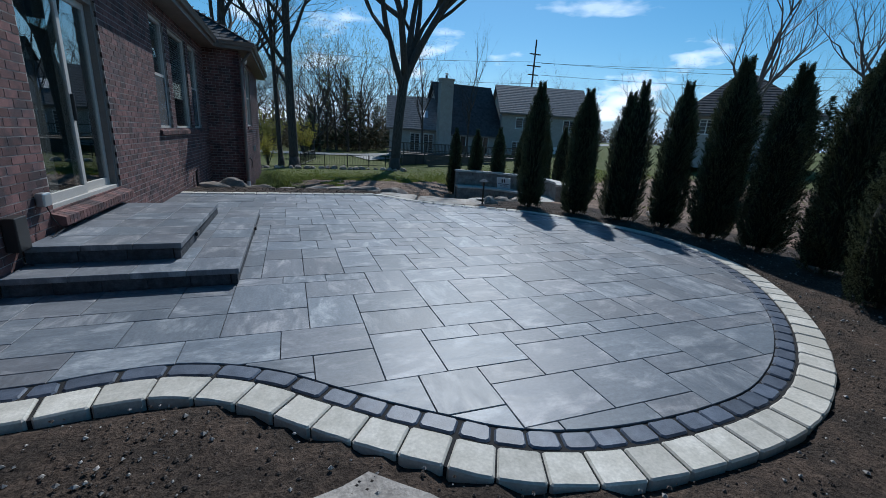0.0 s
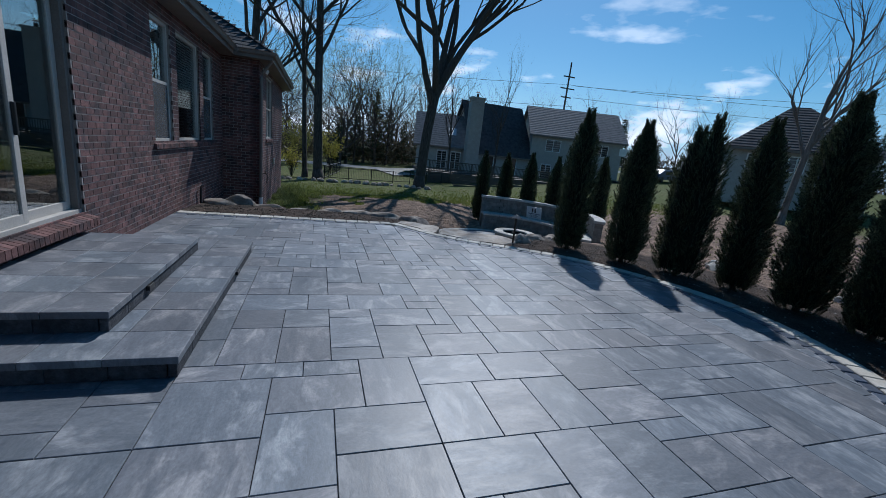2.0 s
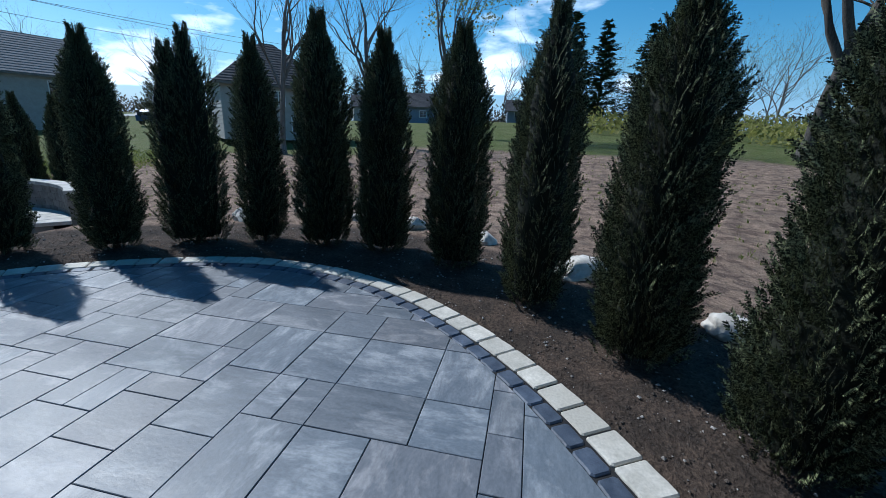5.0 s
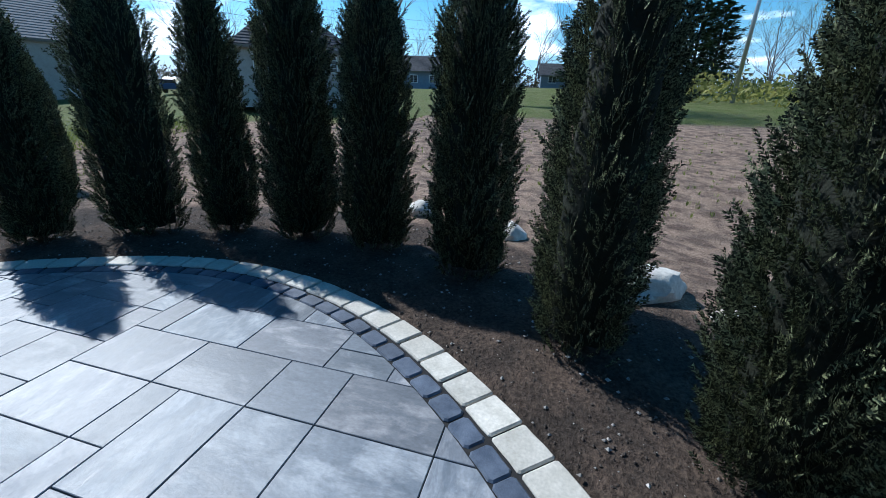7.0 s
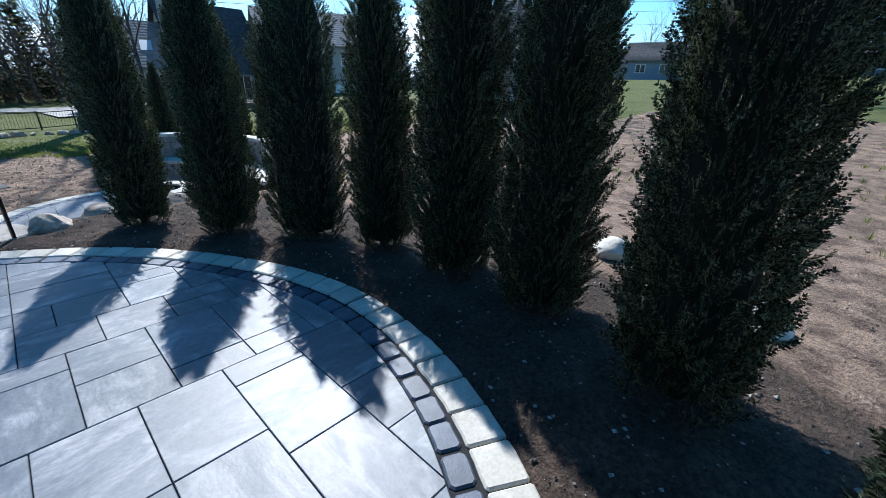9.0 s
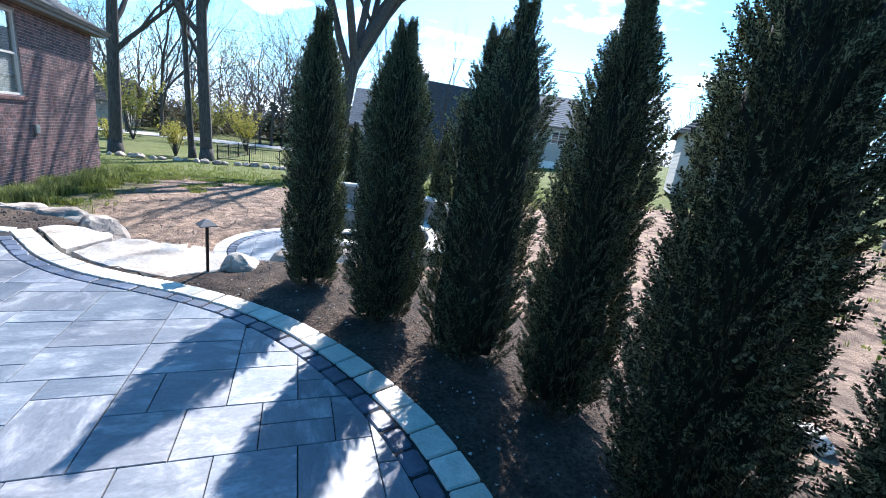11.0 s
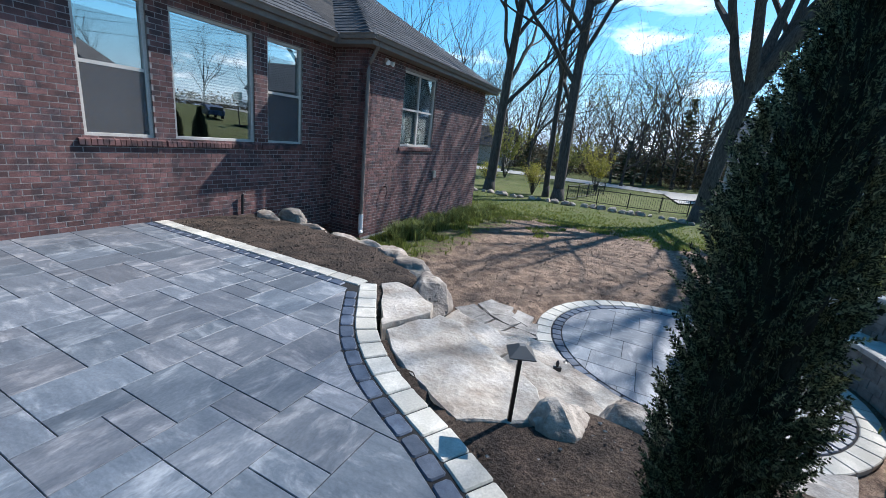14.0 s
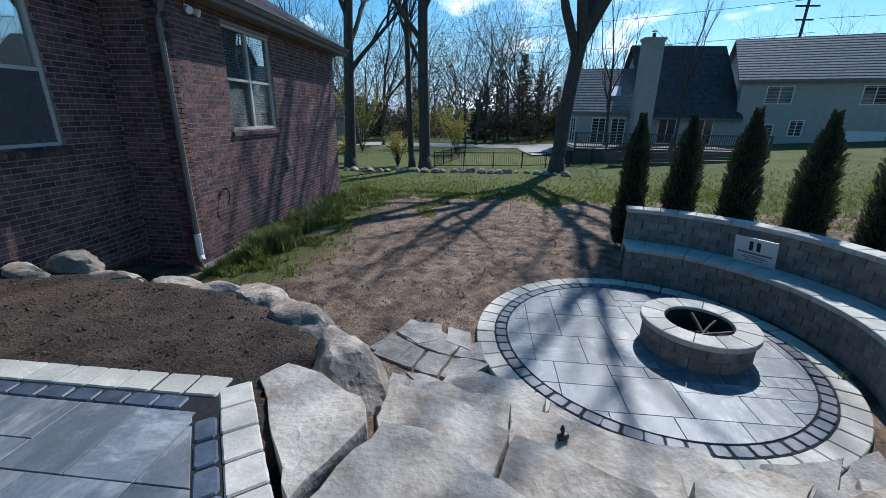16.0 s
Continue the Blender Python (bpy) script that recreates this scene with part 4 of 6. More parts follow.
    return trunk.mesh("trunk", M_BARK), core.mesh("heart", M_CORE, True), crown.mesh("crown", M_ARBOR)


ARBOR = {}


def arborvitae(x, y, kind, turn, scale, label, group):
    height, width, tops, seed = kind
    if kind not in ARBOR:
        ARBOR[kind] = arborvitae_meshes(seed, height, width, tops)
    t = thing("arborvitae", label, "tree", (x, y, land(x, y) - 0.01), group, turn=turn)
    t.matrix_world = pose(x, y, land(x, y) - 0.01, 0, 0, turn) @ Matrix.Diagonal((scale, scale, scale, 1))
    trunk, heart, crown = ARBOR[kind]
    part("trunk", trunk, M_BARK, t)
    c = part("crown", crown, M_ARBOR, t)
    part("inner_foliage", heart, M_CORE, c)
    return t


SLIM, FULL, TWIN, BROAD = (2.84, 0.54, 1, 3), (2.9, 0.64, 1, 5), (2.88, 0.60, 2, 8), (2.78, 0.66, 1, 11)
HEDGE = [(5.52, 8.50, SLIM, 10, 1.02), (6.15, 7.55, FULL, 80, 0.94), (6.76, 6.80, TWIN, 140, 1.0), (7.16, 5.98, SLIM, 200, 0.99), (7.28, 5.05, FULL, 20, 1.08),
         (7.24, 4.12, FULL, 260, 1.0), (6.95, 3.05, BROAD, 310, 1.04), (6.02, 2.03, TWIN, 20, 1.0), (5.05, 1.22, BROAD, 60, 1.0), (4.12, 0.55, BROAD, 150, 0.98), (3.30, 0.05, FULL, 33, 0.96), (2.45, -0.40, BROAD, 250, 0.98)]
for hx, hy, hk, ht, hs in HEDGE:
    arborvitae(hx, hy, hk, ht, hs, "tall dense dark green arborvitae with a forked top" if hk == TWIN else "tall dense dark green columnar arborvitae in a soil bed", "arborvitae hedge round the patio")
SMALL, SMALL2 = (2.95, 0.52, 1, 21), (3.05, 0.56, 1, 24)
for hx, hy, hk, ht in ((7.05, 17.4, SMALL, 0), (7.84, 16.87, SMALL, 70), (8.68, 16.33, SMALL2, 130), (9.42, 15.55, SMALL, 220), (9.92, 14.63, SMALL2, 20), (10.17, 13.73, SMALL2, 90)):
    arborvitae(hx, hy, hk, ht, 1.0, "young pointed dark green arborvitae behind the bench wall", "young arborvitae behind the bench")


# ---- bare trees ----
def bare_tree_mesh(seed, height, radius, first, spread=0.62, depth=5, sides=7, leafy_tips=0, limbs=5, lift=0.5, stem=0.42, stout=0.5):
    """A trunk that forks into ever thinner limbs and twigs; optional small leaf clumps at the tips."""
    rng = random.Random(seed)
    wood, twigs, leaves = Shape(), Shape(), Shape()
    tips = []

    def grow(p, d, L, r, level):
        n = 5 if level == 0 else 4 if level < 3 else 2
        pts, rad = [p.copy()], [r]
        end = r * (0.62 if level == 0 else 0.5) * (1 + (2.2 * (stout - 0.5) if level == 0 else 0))
        for i in range(1, n + 1):
            wob = Vector((rng.uniform(-1, 1), rng.uniform(-1, 1), rng.uniform(-0.5, 0.7))) * (0.05 if level == 0 else 0.26 if level < 3 else 0.2)
            d = (d + wob + Vector((0, 0, 0.05 * level * lift))).normalized()
            p = p + d * (L / n)
            pts.append(p.copy())
            rad.append(r + (end - r) * i / n)
        (wood if level < 2 else twigs).tube(pts, rad, sides if level == 0 else 5 if level < 3 else 3, cap=False)
        if level >= depth:
            tips.append((p, d))
            return
        kids = limbs if level == 0 else rng.choice((3, 4)) if level < 3 else rng.choice((2, 3, 4))
        for k in range(kids):
            at = rng.uniform(0.35, 1.0) if level else (first + (1 - first) * (k / max(1, kids - 1)))
            at = 1.0 if k == kids - 1 else at
            q = at * n
            i = min(n - 1, int(q))
            base = pts[i].lerp(pts[i + 1], q - i)
            rb = rad[i] + (rad[i + 1] - rad[i]) * (q - i)
            a = rng.random() * 2 * math.pi
            o = Vector((math.cos(a), math.sin(a), 0))
            o = (o - d * o.dot(d)).normalized()
            ang = rng.uniform(0.45, 1.0) * spread * (0.55 if k == kids - 1 else 1.0)
            nd = (d * math.cos(ang) + o * math.sin(ang)).normalized()
            ln = (height * (1 - 0.42) * (0.62 if stem < 0.5 else 0.42) if level == 0 else L * rng.uniform(0.55, 0.8))
            grow(base, nd, ln * rng.uniform(0.8, 1.1), min(rb * 0.85, rb * rng.uniform(0.5, 0.72) * (stout / 0.5 if level < 1 else 1.15 if stout > 0.7 and level < 3 else 0.9 if stout > 0.5 and level > 1 else 1) if k < kids - 1 else rb * 0.82), level + 1)

    grow(Vector((0, 0, -0.3)), Vector((rng.uniform(-0.05, 0.05), rng.uniform(-0.05, 0.05), 1)).normalized(), height * stem, radius, 0)
    flare = Shape()
    flare.tube([(0, 0, -0.4), (0, 0, 0.1), (0, 0, 0.6)], [radius * 1.45, radius * 1.28, radius * 1.02], 9)
    wood.add(flare.v, flare.f)
    if leafy_tips:
        for p, d in tips:
            for _ in range(leafy_tips):
                c = p + Vector((rng.gauss(0, 0.3), rng.gauss(0, 0.3), rng.gauss(0, 0.3)))
                a, b = Vector((rng.uniform(-1, 1), rng.uniform(-1, 1), rng.uniform(-1, 1))) * 0.10, Vector((rng.uniform(-1, 1), rng.uniform(-1, 1), rng.uniform(-1, 1))) * 0.10
                leaves.add([c, c + a, c + a + b, c + b], [(0, 1, 2, 3)])
    return wood, twigs, leaves


TREES = {}


def bare_tree(x, y, kind, turn, scale, label, bark=None, group="", leaf=None, tall=1.0):
    bark = bark or M_BARK
    key = (kind, bark.name, leaf.name if leaf else "")
    if key not in TREES:
        w, t, lv = bare_tree_mesh(*kind)
        TREES[key] = (w.mesh("trunk", bark, True), t.mesh("branch_crown", bark), lv.mesh("leaves", leaf) if lv.v and leaf else None)
    t = thing("bare_tree", label, "tree", (x, y, 0), group)
    t.matrix_world = pose(x, y, land(x, y) - 0.05, 0, 0, turn) @ Matrix.Diagonal((scale, scale, scale * tall, 1))
    w, tw, lv = TREES[key]
    trunk = part("trunk", w, bark, t)
    part("branch_crown", tw, bark, trunk)
    if lv:
        part("foliage", lv, leaf, t, "sparse fresh yellow-green leaves")
    return t


OAK = (31, 19.5, 0.29, 0.80, 0.85, 6, 10, 0, 6, 0.4, 0.28, 0.71)
TALL = (37, 20.0, 0.27, 0.42, 0.85, 6, 8, 0, 7, 0.6, 0.55)
THIN = (41, 17.0, 0.15, 0.45, 0.6, 5, 7, 0, 6, 0.7, 0.5)
UPRIGHT = (47, 12.0, 0.15, 0.55, 0.7, 5, 7, 0, 7, 0.8, 0.5)
LEAFY = (53, 12.0, 0.20, 0.45, 0.75, 5, 6, 8, 7, 0.5)
WOOD1 = (59, 15.0, 0.17, 0.35, 0.8, 4, 5, 0, 8, 0.45, 0.42)
bare_tree(7.85, 32.2, OAK, 200, 1.32, "massive bare oak with spreading limbs", tall=1.15)
bare_tree(-4.1, 31.6, TALL, 30, 1.2, "tall bare tree beyond the lawn edge")
bare_tree(0.3, 31.8, TALL, 150, 1.25, "tall bare forked tree by the stone border")
bare_tree(-0.6, 32.5, THIN, 60, 1.25, "slender bare tree trunk")

# ---- lower terrace ----
def ring_line(c, r, a0, a1, n):
    return [Vector((c.x + r * math.cos(radians(a0 + (a1 - a0) * i / n)), c.y + r * math.sin(radians(a0 + (a1 - a0) * i / n)))) for i in range(n + 1)]


def lower_terrace():
    tr = thing("fire_pit_terrace", "small round terrace of grey pavers with a charcoal and cream ring", "patio", kind="structure")
    R = 2.22
    s = Shape()
    s.slab([tuple(p) for p in ring_line(PIT, R - 0.02, 0, 352.5, 47)], LOW - 0.1, LOW - 0.012)
    part("joint_sand", s, M_SAND, tr, "dark jointing sand")
    line = ring_line(PIT, R, 0, 360, 96)
    stone_along(line, 0, 0, 0.0, 0.25, 0.08, LOW + 0.004, M_CREAM, "kerb_stone", tr, step=0.30)
    stone_along(line, 0, 0, 0.262, 0.15, 0.08, LOW + 0.001, M_COBBLE, "cobble", tr, gap=0.012, step=0.22, corner=0.02)
    pavers([tuple(p) for p in ring_line(PIT, R - 0.425, 0, 355, 71)], PIT.x - 1.9, PIT.y - 1.9, 18, 18, LOW, tr, 19, unit=0.212)


def arc_block(c, r0, r1, a0, a1, z0, z1, n=3):
    s = Shape()
    pts = [(c.x + r1 * math.cos(radians(a0 + (a1 - a0) * i / n)), c.y + r1 * math.sin(radians(a0 + (a1 - a0) * i / n))) for i in range(n + 1)]
    pts += [(c.x + r0 * math.cos(radians(a1 + (a0 - a1) * i / n)), c.y + r0 * math.sin(radians(a1 + (a0 - a1) * i / n))) for i in range(n + 1)]
    s.slab(pts, z0, z1, 0.007)
    return s


FIRE = Vector((6.62, 13.02))


def fire_pit():
    pit = thing("fire_pit", "round fire pit of tan-grey blocks with a flat stone rim, unlit", "fire pit", (FIRE.x, FIRE.y, LOW))
    pit.matrix_world = Matrix.Identity(4)
    for row, (z0, z1) in enumerate(((LOW, LOW + 0.155), (LOW + 0.155, LOW + 0.31))):
        for k in range(12):
            a = 30 * k + 15 * row
            part("block", arc_block(FIRE, 0.43, 0.645, a + 0.4, a + 29.6, z0 + 0.001, z1 - 0.002), M_BLOCK, pit)
    for k in range(12):
        part("cap_stone", arc_block(FIRE, 0.40, 0.685, 30 * k + 0.4, 30 * k + 29.6, LOW + 0.31, LOW + 0.38), M_CREAM, pit)
    s = Shape()
    s.slab([tuple(p) for p in ring_line(FIRE, 0.42, 0, 345, 23)], LOW, LOW + 0.05)
    part("ash_bed", s, M_CHAR, pit, "charred ash bed")
    s = Shape()
    k = 36
    for i in range(k):
        w = 2 * math.pi * i / k
        s.v += [(FIRE.x + r * math.cos(w), FIRE.y + r * math.sin(w), z) for r, z in ((0.395, LOW + 0.05), (0.395, LOW + 0.34), (0.385, LOW + 0.34), (0.385, LOW + 0.05))]
        a, b = 4 * i, 4 * ((i + 1) % k)
        s.f += [(a + q, a + q + 1, b + q + 1, b + q) for q in range(3)]
    part("steel_liner", s, M_CHAR, pit, "blackened steel liner")
    for i, (x0, y0, z0, x1, y1, z1, r) in enumerate(((-0.30, -0.20, 0.20, 0.34, -0.16, 0.31, 0.028), (-0.25, -0.10, 0.18, 0.32, -0.24, 0.30, 0.024), (0.05, 0.30, 0.33, 0.08, -0.1, 0.16, 0.026), (0.30, 0.16, 0.30, -0.02, -0.12, 0.18, 0.02), (-0.33, 0.02, 0.14, 0.22, 0.1, 0.16, 0.022))):
        s = Shape()
        a, b = Vector((FIRE.x + x0, FIRE.y + y0, LOW + z0)), Vector((FIRE.x + x1, FIRE.y + y1, LOW + z1))
        s.tube([a, a.lerp(b, 0.4) + Vector((0, 0.01, 0.008)), b], [r, r * 1.05, r * 0.8], 6)
        tagged(part("firewood_stick", s, M_WOOD), "weathered stick of firewood lying in the fire pit", "firewood", "sticks in the fire pit")


def bench():
    b = thing("bench_wall", "curved tan-grey block seat wall with a higher back, pale cap stones", "bench", (PIT.x, PIT.y, LOW))
    b.matrix_world = Matrix.Identity(4)
    A0, A1 = -41.0, 79.0
    for row in range(4):
        n = 19
        for k in range(n + (row % 2)):
            w = (A1 - A0) / n
            a = A0 + w * (k - 0.5 * (row % 2))
            part("block", arc_block(PIT, 2.36, 2.62, max(A0, a) + 0.15, min(A1, a + w) - 0.15, LOW - 0.04 + row * 0.143, LOW - 0.042 + (row + 1) * 0.143), M_BLOCK, b)
    n = 16
    for k in range(n):
        w = (A1 - A0 + 0.8) / n
        part("seat_cap", arc_block(PIT, 2.32, 2.91, A0 - 0.4 + k * w + 0.12, A0 - 0.4 + (k + 1) * w - 0.12, LOW + 0.532, LOW + 0.605), M_CREAM_CAP, b, "pale seat cap stone" if k == 0 else "")
    for row in range(8):
        n = 22
        for k in range(n + (row % 2)):
            w = (A1 - A0) / n
            a = A0 + w * (k - 0.5 * (row % 2))
            part("back_block", arc_block(PIT, 2.92, 3.16, max(A0, a) + 0.13, min(A1, a + w) - 0.13, LOW - 0.06 + row * 0.15, LOW - 0.062 + (row + 1) * 0.15), M_BLOCK, b)
    n = 22
    for k in range(n):
        w = (A1 - A0 + 0.8) / n
        part("back_cap", arc_block(PIT, 2.88, 3.20, A0 - 0.4 + k * w + 0.1, A0 - 0.4 + (k + 1) * w - 0.1, LOW + 1.142, LOW + 1.215), M_CREAM_CAP, b)


M_CREAM_CAP = surface("pale_cap_stone", (0.40, 0.385, 0.35), (0.54, 0.52, 0.48), 6, 0.8, 0.4, 90, vary=0.1)
lower_terrace()
fire_pit()
bench()


# ---- boulders and slabs ----
def boulder(x, y, z, sx, sy, sz, seed, turn=0.0, label="weathered grey-brown boulder set in the soil", material=None, flat=0.0):
    bm = bmesh.new()
    bmesh.ops.create_icosphere(bm, subdivisions=4, radius=1.0)
    for v in bm.verts:
        n = v.co.normalized()
        d = 1 + 0.28 * noise.noise(n * 1.3 + Vector((seed, 0, 0))) + 0.10 * noise.noise(n * 3.5 + Vector((0, seed, 0))) + 0.03 * noise.noise(n * 9)
        for f in range(8):
            ax = Vector((math.sin(seed * 3.1 + f * 2.3), math.cos(seed * 1.7 + f * 1.9), math.sin(seed + f) * 0.8)).normalized()
            d = min(d, (0.66 + 0.05 * f) / max(0.05, n.dot(ax)) if n.dot(ax) > 0.35 else d)
        d += 0.035 * noise.noise(n * 7 + Vector((seed, seed, 0))) + 0.02 * noise.noise(n * 16)
        v.co = Vector((n.x * d * sx, n.y * d * sy, n.z * d * sz))
    me = bpy.data.meshes.new("boulder")
    bm.to_mesh(me)
    bm.free()
    me.materials.append(material or M_BOULDER)
    me.polygons.foreach_set("use_smooth", [True] * len(me.polygons))
    me.set_sharp_from_angle(angle=radians(28))
    ob = new("boulder", me)
    ob.matrix_world = pose(x, y, z, 0, 0, turn)
    return tagged(ob, label, "boulder", "landscape boulders")


def slab_stone(poly, z, thick, label, seed, tilt=(0, 0), material=None, name="stone_slab", rough=0.03):
    """A broken flat stone: an irregular outline with a ragged edge and an uneven top."""
    rng = random.Random(seed)
    pts = []
    for i, p in enumerate(poly):
        a, b = Vector(p), Vector(poly[(i + 1) % len(poly)])
        k = max(2, int((b - a).length / 0.12))
        for j in range(k):
            q = a.lerp(b, j / k)
            nn = Vector((-(b - a).y, (b - a).x)).normalized()
            pts.append(q + nn * (0.035 * noise.noise((q.x * 3, q.y * 3, seed)) + rng.uniform(-0.008, 0.008)))
    c = sum(pts, Vector((0, 0))) / len(pts)
    n, s = len(pts), Shape()

    def top(q):
        return z + tilt[0] * (q.x - c.x) + tilt[1] * (q.y - c.y) + rough * noise.noise((q.x * 2.2, q.y * 2.2, seed)) + rough * 0.35 * noise.noise((q.x * 7, q.y * 7, seed)) + rough * 0.4 * round(1.5 * noise.noise((q.x * 1.3, q.y * 3.1, seed + 9)))
    rings = [(0.98, -thick), (1.01, -thick * 0.55), (1.005, -thick * 0.25), (1.0, -0.012), (0.985, 0.0), (0.9, 0.0), (0.75, 0.0), (0.6, 0.0), (0.45, 0.0), (0.3, 0.0), (0.15, 0.0)]
    for f, dz in rings:
        for p in pts:
            q = c + (p - c) * f
            s.v.append((q.x, q.y, top(q) + dz + (0.02 * noise.noise((q.x * 9, q.y * 9, dz * 30)) if dz < -0.01 else 0)))
    s.v.append((c.x, c.y, top(c)))
    for r in range(len(rings) - 1):
        s.f += [(r * n + i, r * n + (i + 1) % n, (r + 1) * n + (i + 1) % n, (r + 1) * n + i) for i in range(n)]
    m = (len(rings) - 1) * n
    s.f += [(m + i, m + (i + 1) % n, len(s.v) - 1) for i in range(n)]
    me = s.mesh(name, material or M_SLATE, True)
    me.set_sharp_from_angle(angle=radians(30))
    ob = new(name, me)
    return tagged(ob, label, "stone", "natural stone steps")


big = "broad rough limestone slab bridging patio and terrace"
slab_stone([(2.17, 10.44), (2.56, 9.90), (2.84, 9.47), (3.10, 10.06), (2.98, 10.30), (2.62, 10.52), (2.28, 10.64)], 0.0, 0.26, big, 3)
slab_stone([(2.90, 9.45), (3.18, 9.17), (3.47, 8.95), (3.80, 8.755), (4.08, 8.62), (4.40, 8.80), (4.62, 9.0), (4.48, 9.33), (4.27, 9.52), (3.83, 9.82), (3.46, 10.06), (3.19, 10.10)], -0.01, 0.28, big, 5)
ledge = "rough limestone step slab below the patio"
slab_stone([(3.15, 10.13), (3.59, 9.96), (3.89, 9.90), (4.03, 10.37), (3.88, 10.54), (3.72, 10.64), (3.40, 10.67), (3.08, 10.86), (3.02, 10.48)], -0.24, 0.34, ledge, 7)
slab_stone([(3.91, 9.88), (4.25, 9.60), (4.52, 9.38), (5.07, 9.71), (4.87, 9.98), (4.63, 10.07), (4.29, 10.25), (4.06, 10.37)], -0.25, 0.34, ledge, 9)
slab_stone([(3.11, 10.82), (3.39, 10.58), (3.71, 10.56), (3.92, 10.47), (4.06, 10.67), (4.03, 11.07), (3.69, 11.10), (3.46, 11.26), (3.16, 11.22)], -0.50, 0.36, ledge, 11)
slab_stone([(4.02, 10.32), (4.29, 10.17), (4.56, 10.00), (5.20, 10.09), (5.27, 10.42), (4.96, 10.69), (4.55, 10.87), (4.31, 10.97), (4.09, 11.03)], -0.51, 0.36, ledge, 13)
slab_stone([(3.23, 11.22), (3.68, 11.02), (4.04, 10.98), (4.33, 10.89), (4.47, 11.41), (4.21, 11.67), (3.83, 11.79), (3.48, 11.68)], -0.75, 0.30, ledge, 15)
slab_stone([(4.37, 10.88), (4.95, 10.63), (5.33, 10.41), (5.85, 10.60), (5.71, 10.92), (5.19, 10.98), (4.80, 11.15), (4.50, 11.39)], -0.76, 0.30, ledge, 17)
slab_stone([(5.24, 10.07), (5.80, 10.09), (6.18, 10.45), (5.87, 10.58), (5.34, 10.38)], -0.55, 0.45, ledge, 19)
for k, (poly) in enumerate((((2.50, 12.31), (3.02, 12.06), (3.12, 12.45), (2.84, 12.64)), ((2.86, 12.68), (3.16, 12.48), (3.43, 12.37), (3.57, 12.67), (3.26, 12.94), (2.80, 12.83)), ((3.06, 12.04), (3.33, 11.95), (3.45, 12.33), (3.16, 12.42)),
                            ((3.37, 11.94), (3.61, 11.82), (3.92, 12.24), (3.65, 12.33), (3.49, 12.31)), ((3.51, 12.37), (3.88, 12.32), (3.82, 12.72), (3.61, 12.65)), ((2.99, 11.95), (3.25, 11.67), (3.54, 11.77), (3.31, 11.91)), ((2.82, 11.93), (2.84, 11.55), (3.16, 11.36), (3.22, 11.64), (2.97, 11.91)),
                            ((5.98, 10.71), (6.66, 10.76), (7.04, 11.17), (6.29, 11.03)), ((6.71, 10.77), (7.29, 10.86), (7.44, 11.31), (7.09, 11.15)), ((6.18, 10.47), (6.85, 10.39), (7.22, 10.77), (6.48, 10.69)))):
    mid = sum((Vector(p) for p in poly), Vector((0, 0))) / len(poly)
    poly = [tuple(mid + (Vector(p) - mid) * 1.05) for p in poly]
    slab_stone(poly, LOW + 0.012 + (0.12 if k == 9 else 0), 0.12 + (0.1 if k == 9 else 0), "flat grey flagstone at the terrace's edge", 20 + k, material=M_FLAG, name="flagstone", rough=0.008)
slab_stone([(6.75, 10.62), (7.15, 10.02), (7.55, 10.10), (7.38, 10.84), (6.92, 10.90)], LOW + 0.10, 0.22, "flat pale limestone slab at the terrace's edge", 51, rough=0.02)
for k, poly in enumerate((((2.40, 12.42), (2.82, 12.16), (2.95, 12.52), (2.62, 12.80)), ((2.66, 12.86), (3.0, 12.58), (3.30, 12.74), (3.26, 13.12), (2.80, 13.22)), ((3.36, 12.70), (3.70, 12.50), (3.68, 12.95), (3.36, 13.08)))):
    slab_stone(list(poly), LOW + 0.016, 0.12, "flat grey flagstone at the terrace's edge", 61 + k, material=M_FLAG, name="flagstone", rough=0.008)
boulder(2.70, 10.78, -0.18, 0.27, 0.56, 0.32, 2.0, 35, "large brown-grey wedge-shaped boulder beside the slabs")
for bx, by, bz, a, b, c, sd in ((2.02, 11.5, -0.14, 0.42, 0.26, 0.26, 3), (1.35, 11.98, -0.16, 0.46, 0.24, 0.22, 5), (0.65, 12.2, -0.2, 0.42, 0.22, 0.2, 7), (0.0, 12.32, -0.2, 0.4, 0.2, 0.18, 9), (-0.85, 12.34, -0.16, 0.34, 0.2, 0.2, 11), (-1.55, 12.5, -0.04, 0.28, 0.24, 0.27, 13), (-2.0, 12.25, -0.06, 0.3, 0.16, 0.17, 15)):
    boulder(bx, by, bz - 0.07, a * 1.4, b * 1.15, c * (1.0 if bx > 0.5 else 0.8), sd, -32 if bx > 0.8 else -10)
boulder(4.74, 9.06, -0.06, 0.27, 0.22, 0.20, 21, 30, "grey boulder beside the path light")
boulder(5.28, 9.42, -0.2, 0.32, 0.26, 0.27, 23, 10)
boulder(5.95, 9.75, -0.34, 0.5, 0.36, 0.36, 25, -20)
for bx, by, sd, r in ((8.75, 4.15, 31, 0.17), (7.05, 1.45, 33, 0.24), (8.3, 7.1, 35, 0.18), (8.2, 2.75, 37, 0.15), (6.65, 0.75, 39, 0.16), (8.9, 6.2, 41, 0.16), (6.9, 9.9, 43, 0.24), (5.75, 0.2, 47, 0.16), (8.95, 5.3, 51, 0.12), (8.75, 7.6, 53, 0.13)):
    boulder(bx, by, land(bx, by) + 0.02, r * 1.6, r * 1.25, r, sd, sd * 20, "pale field stone at the edge of the bed", M_FIELD)

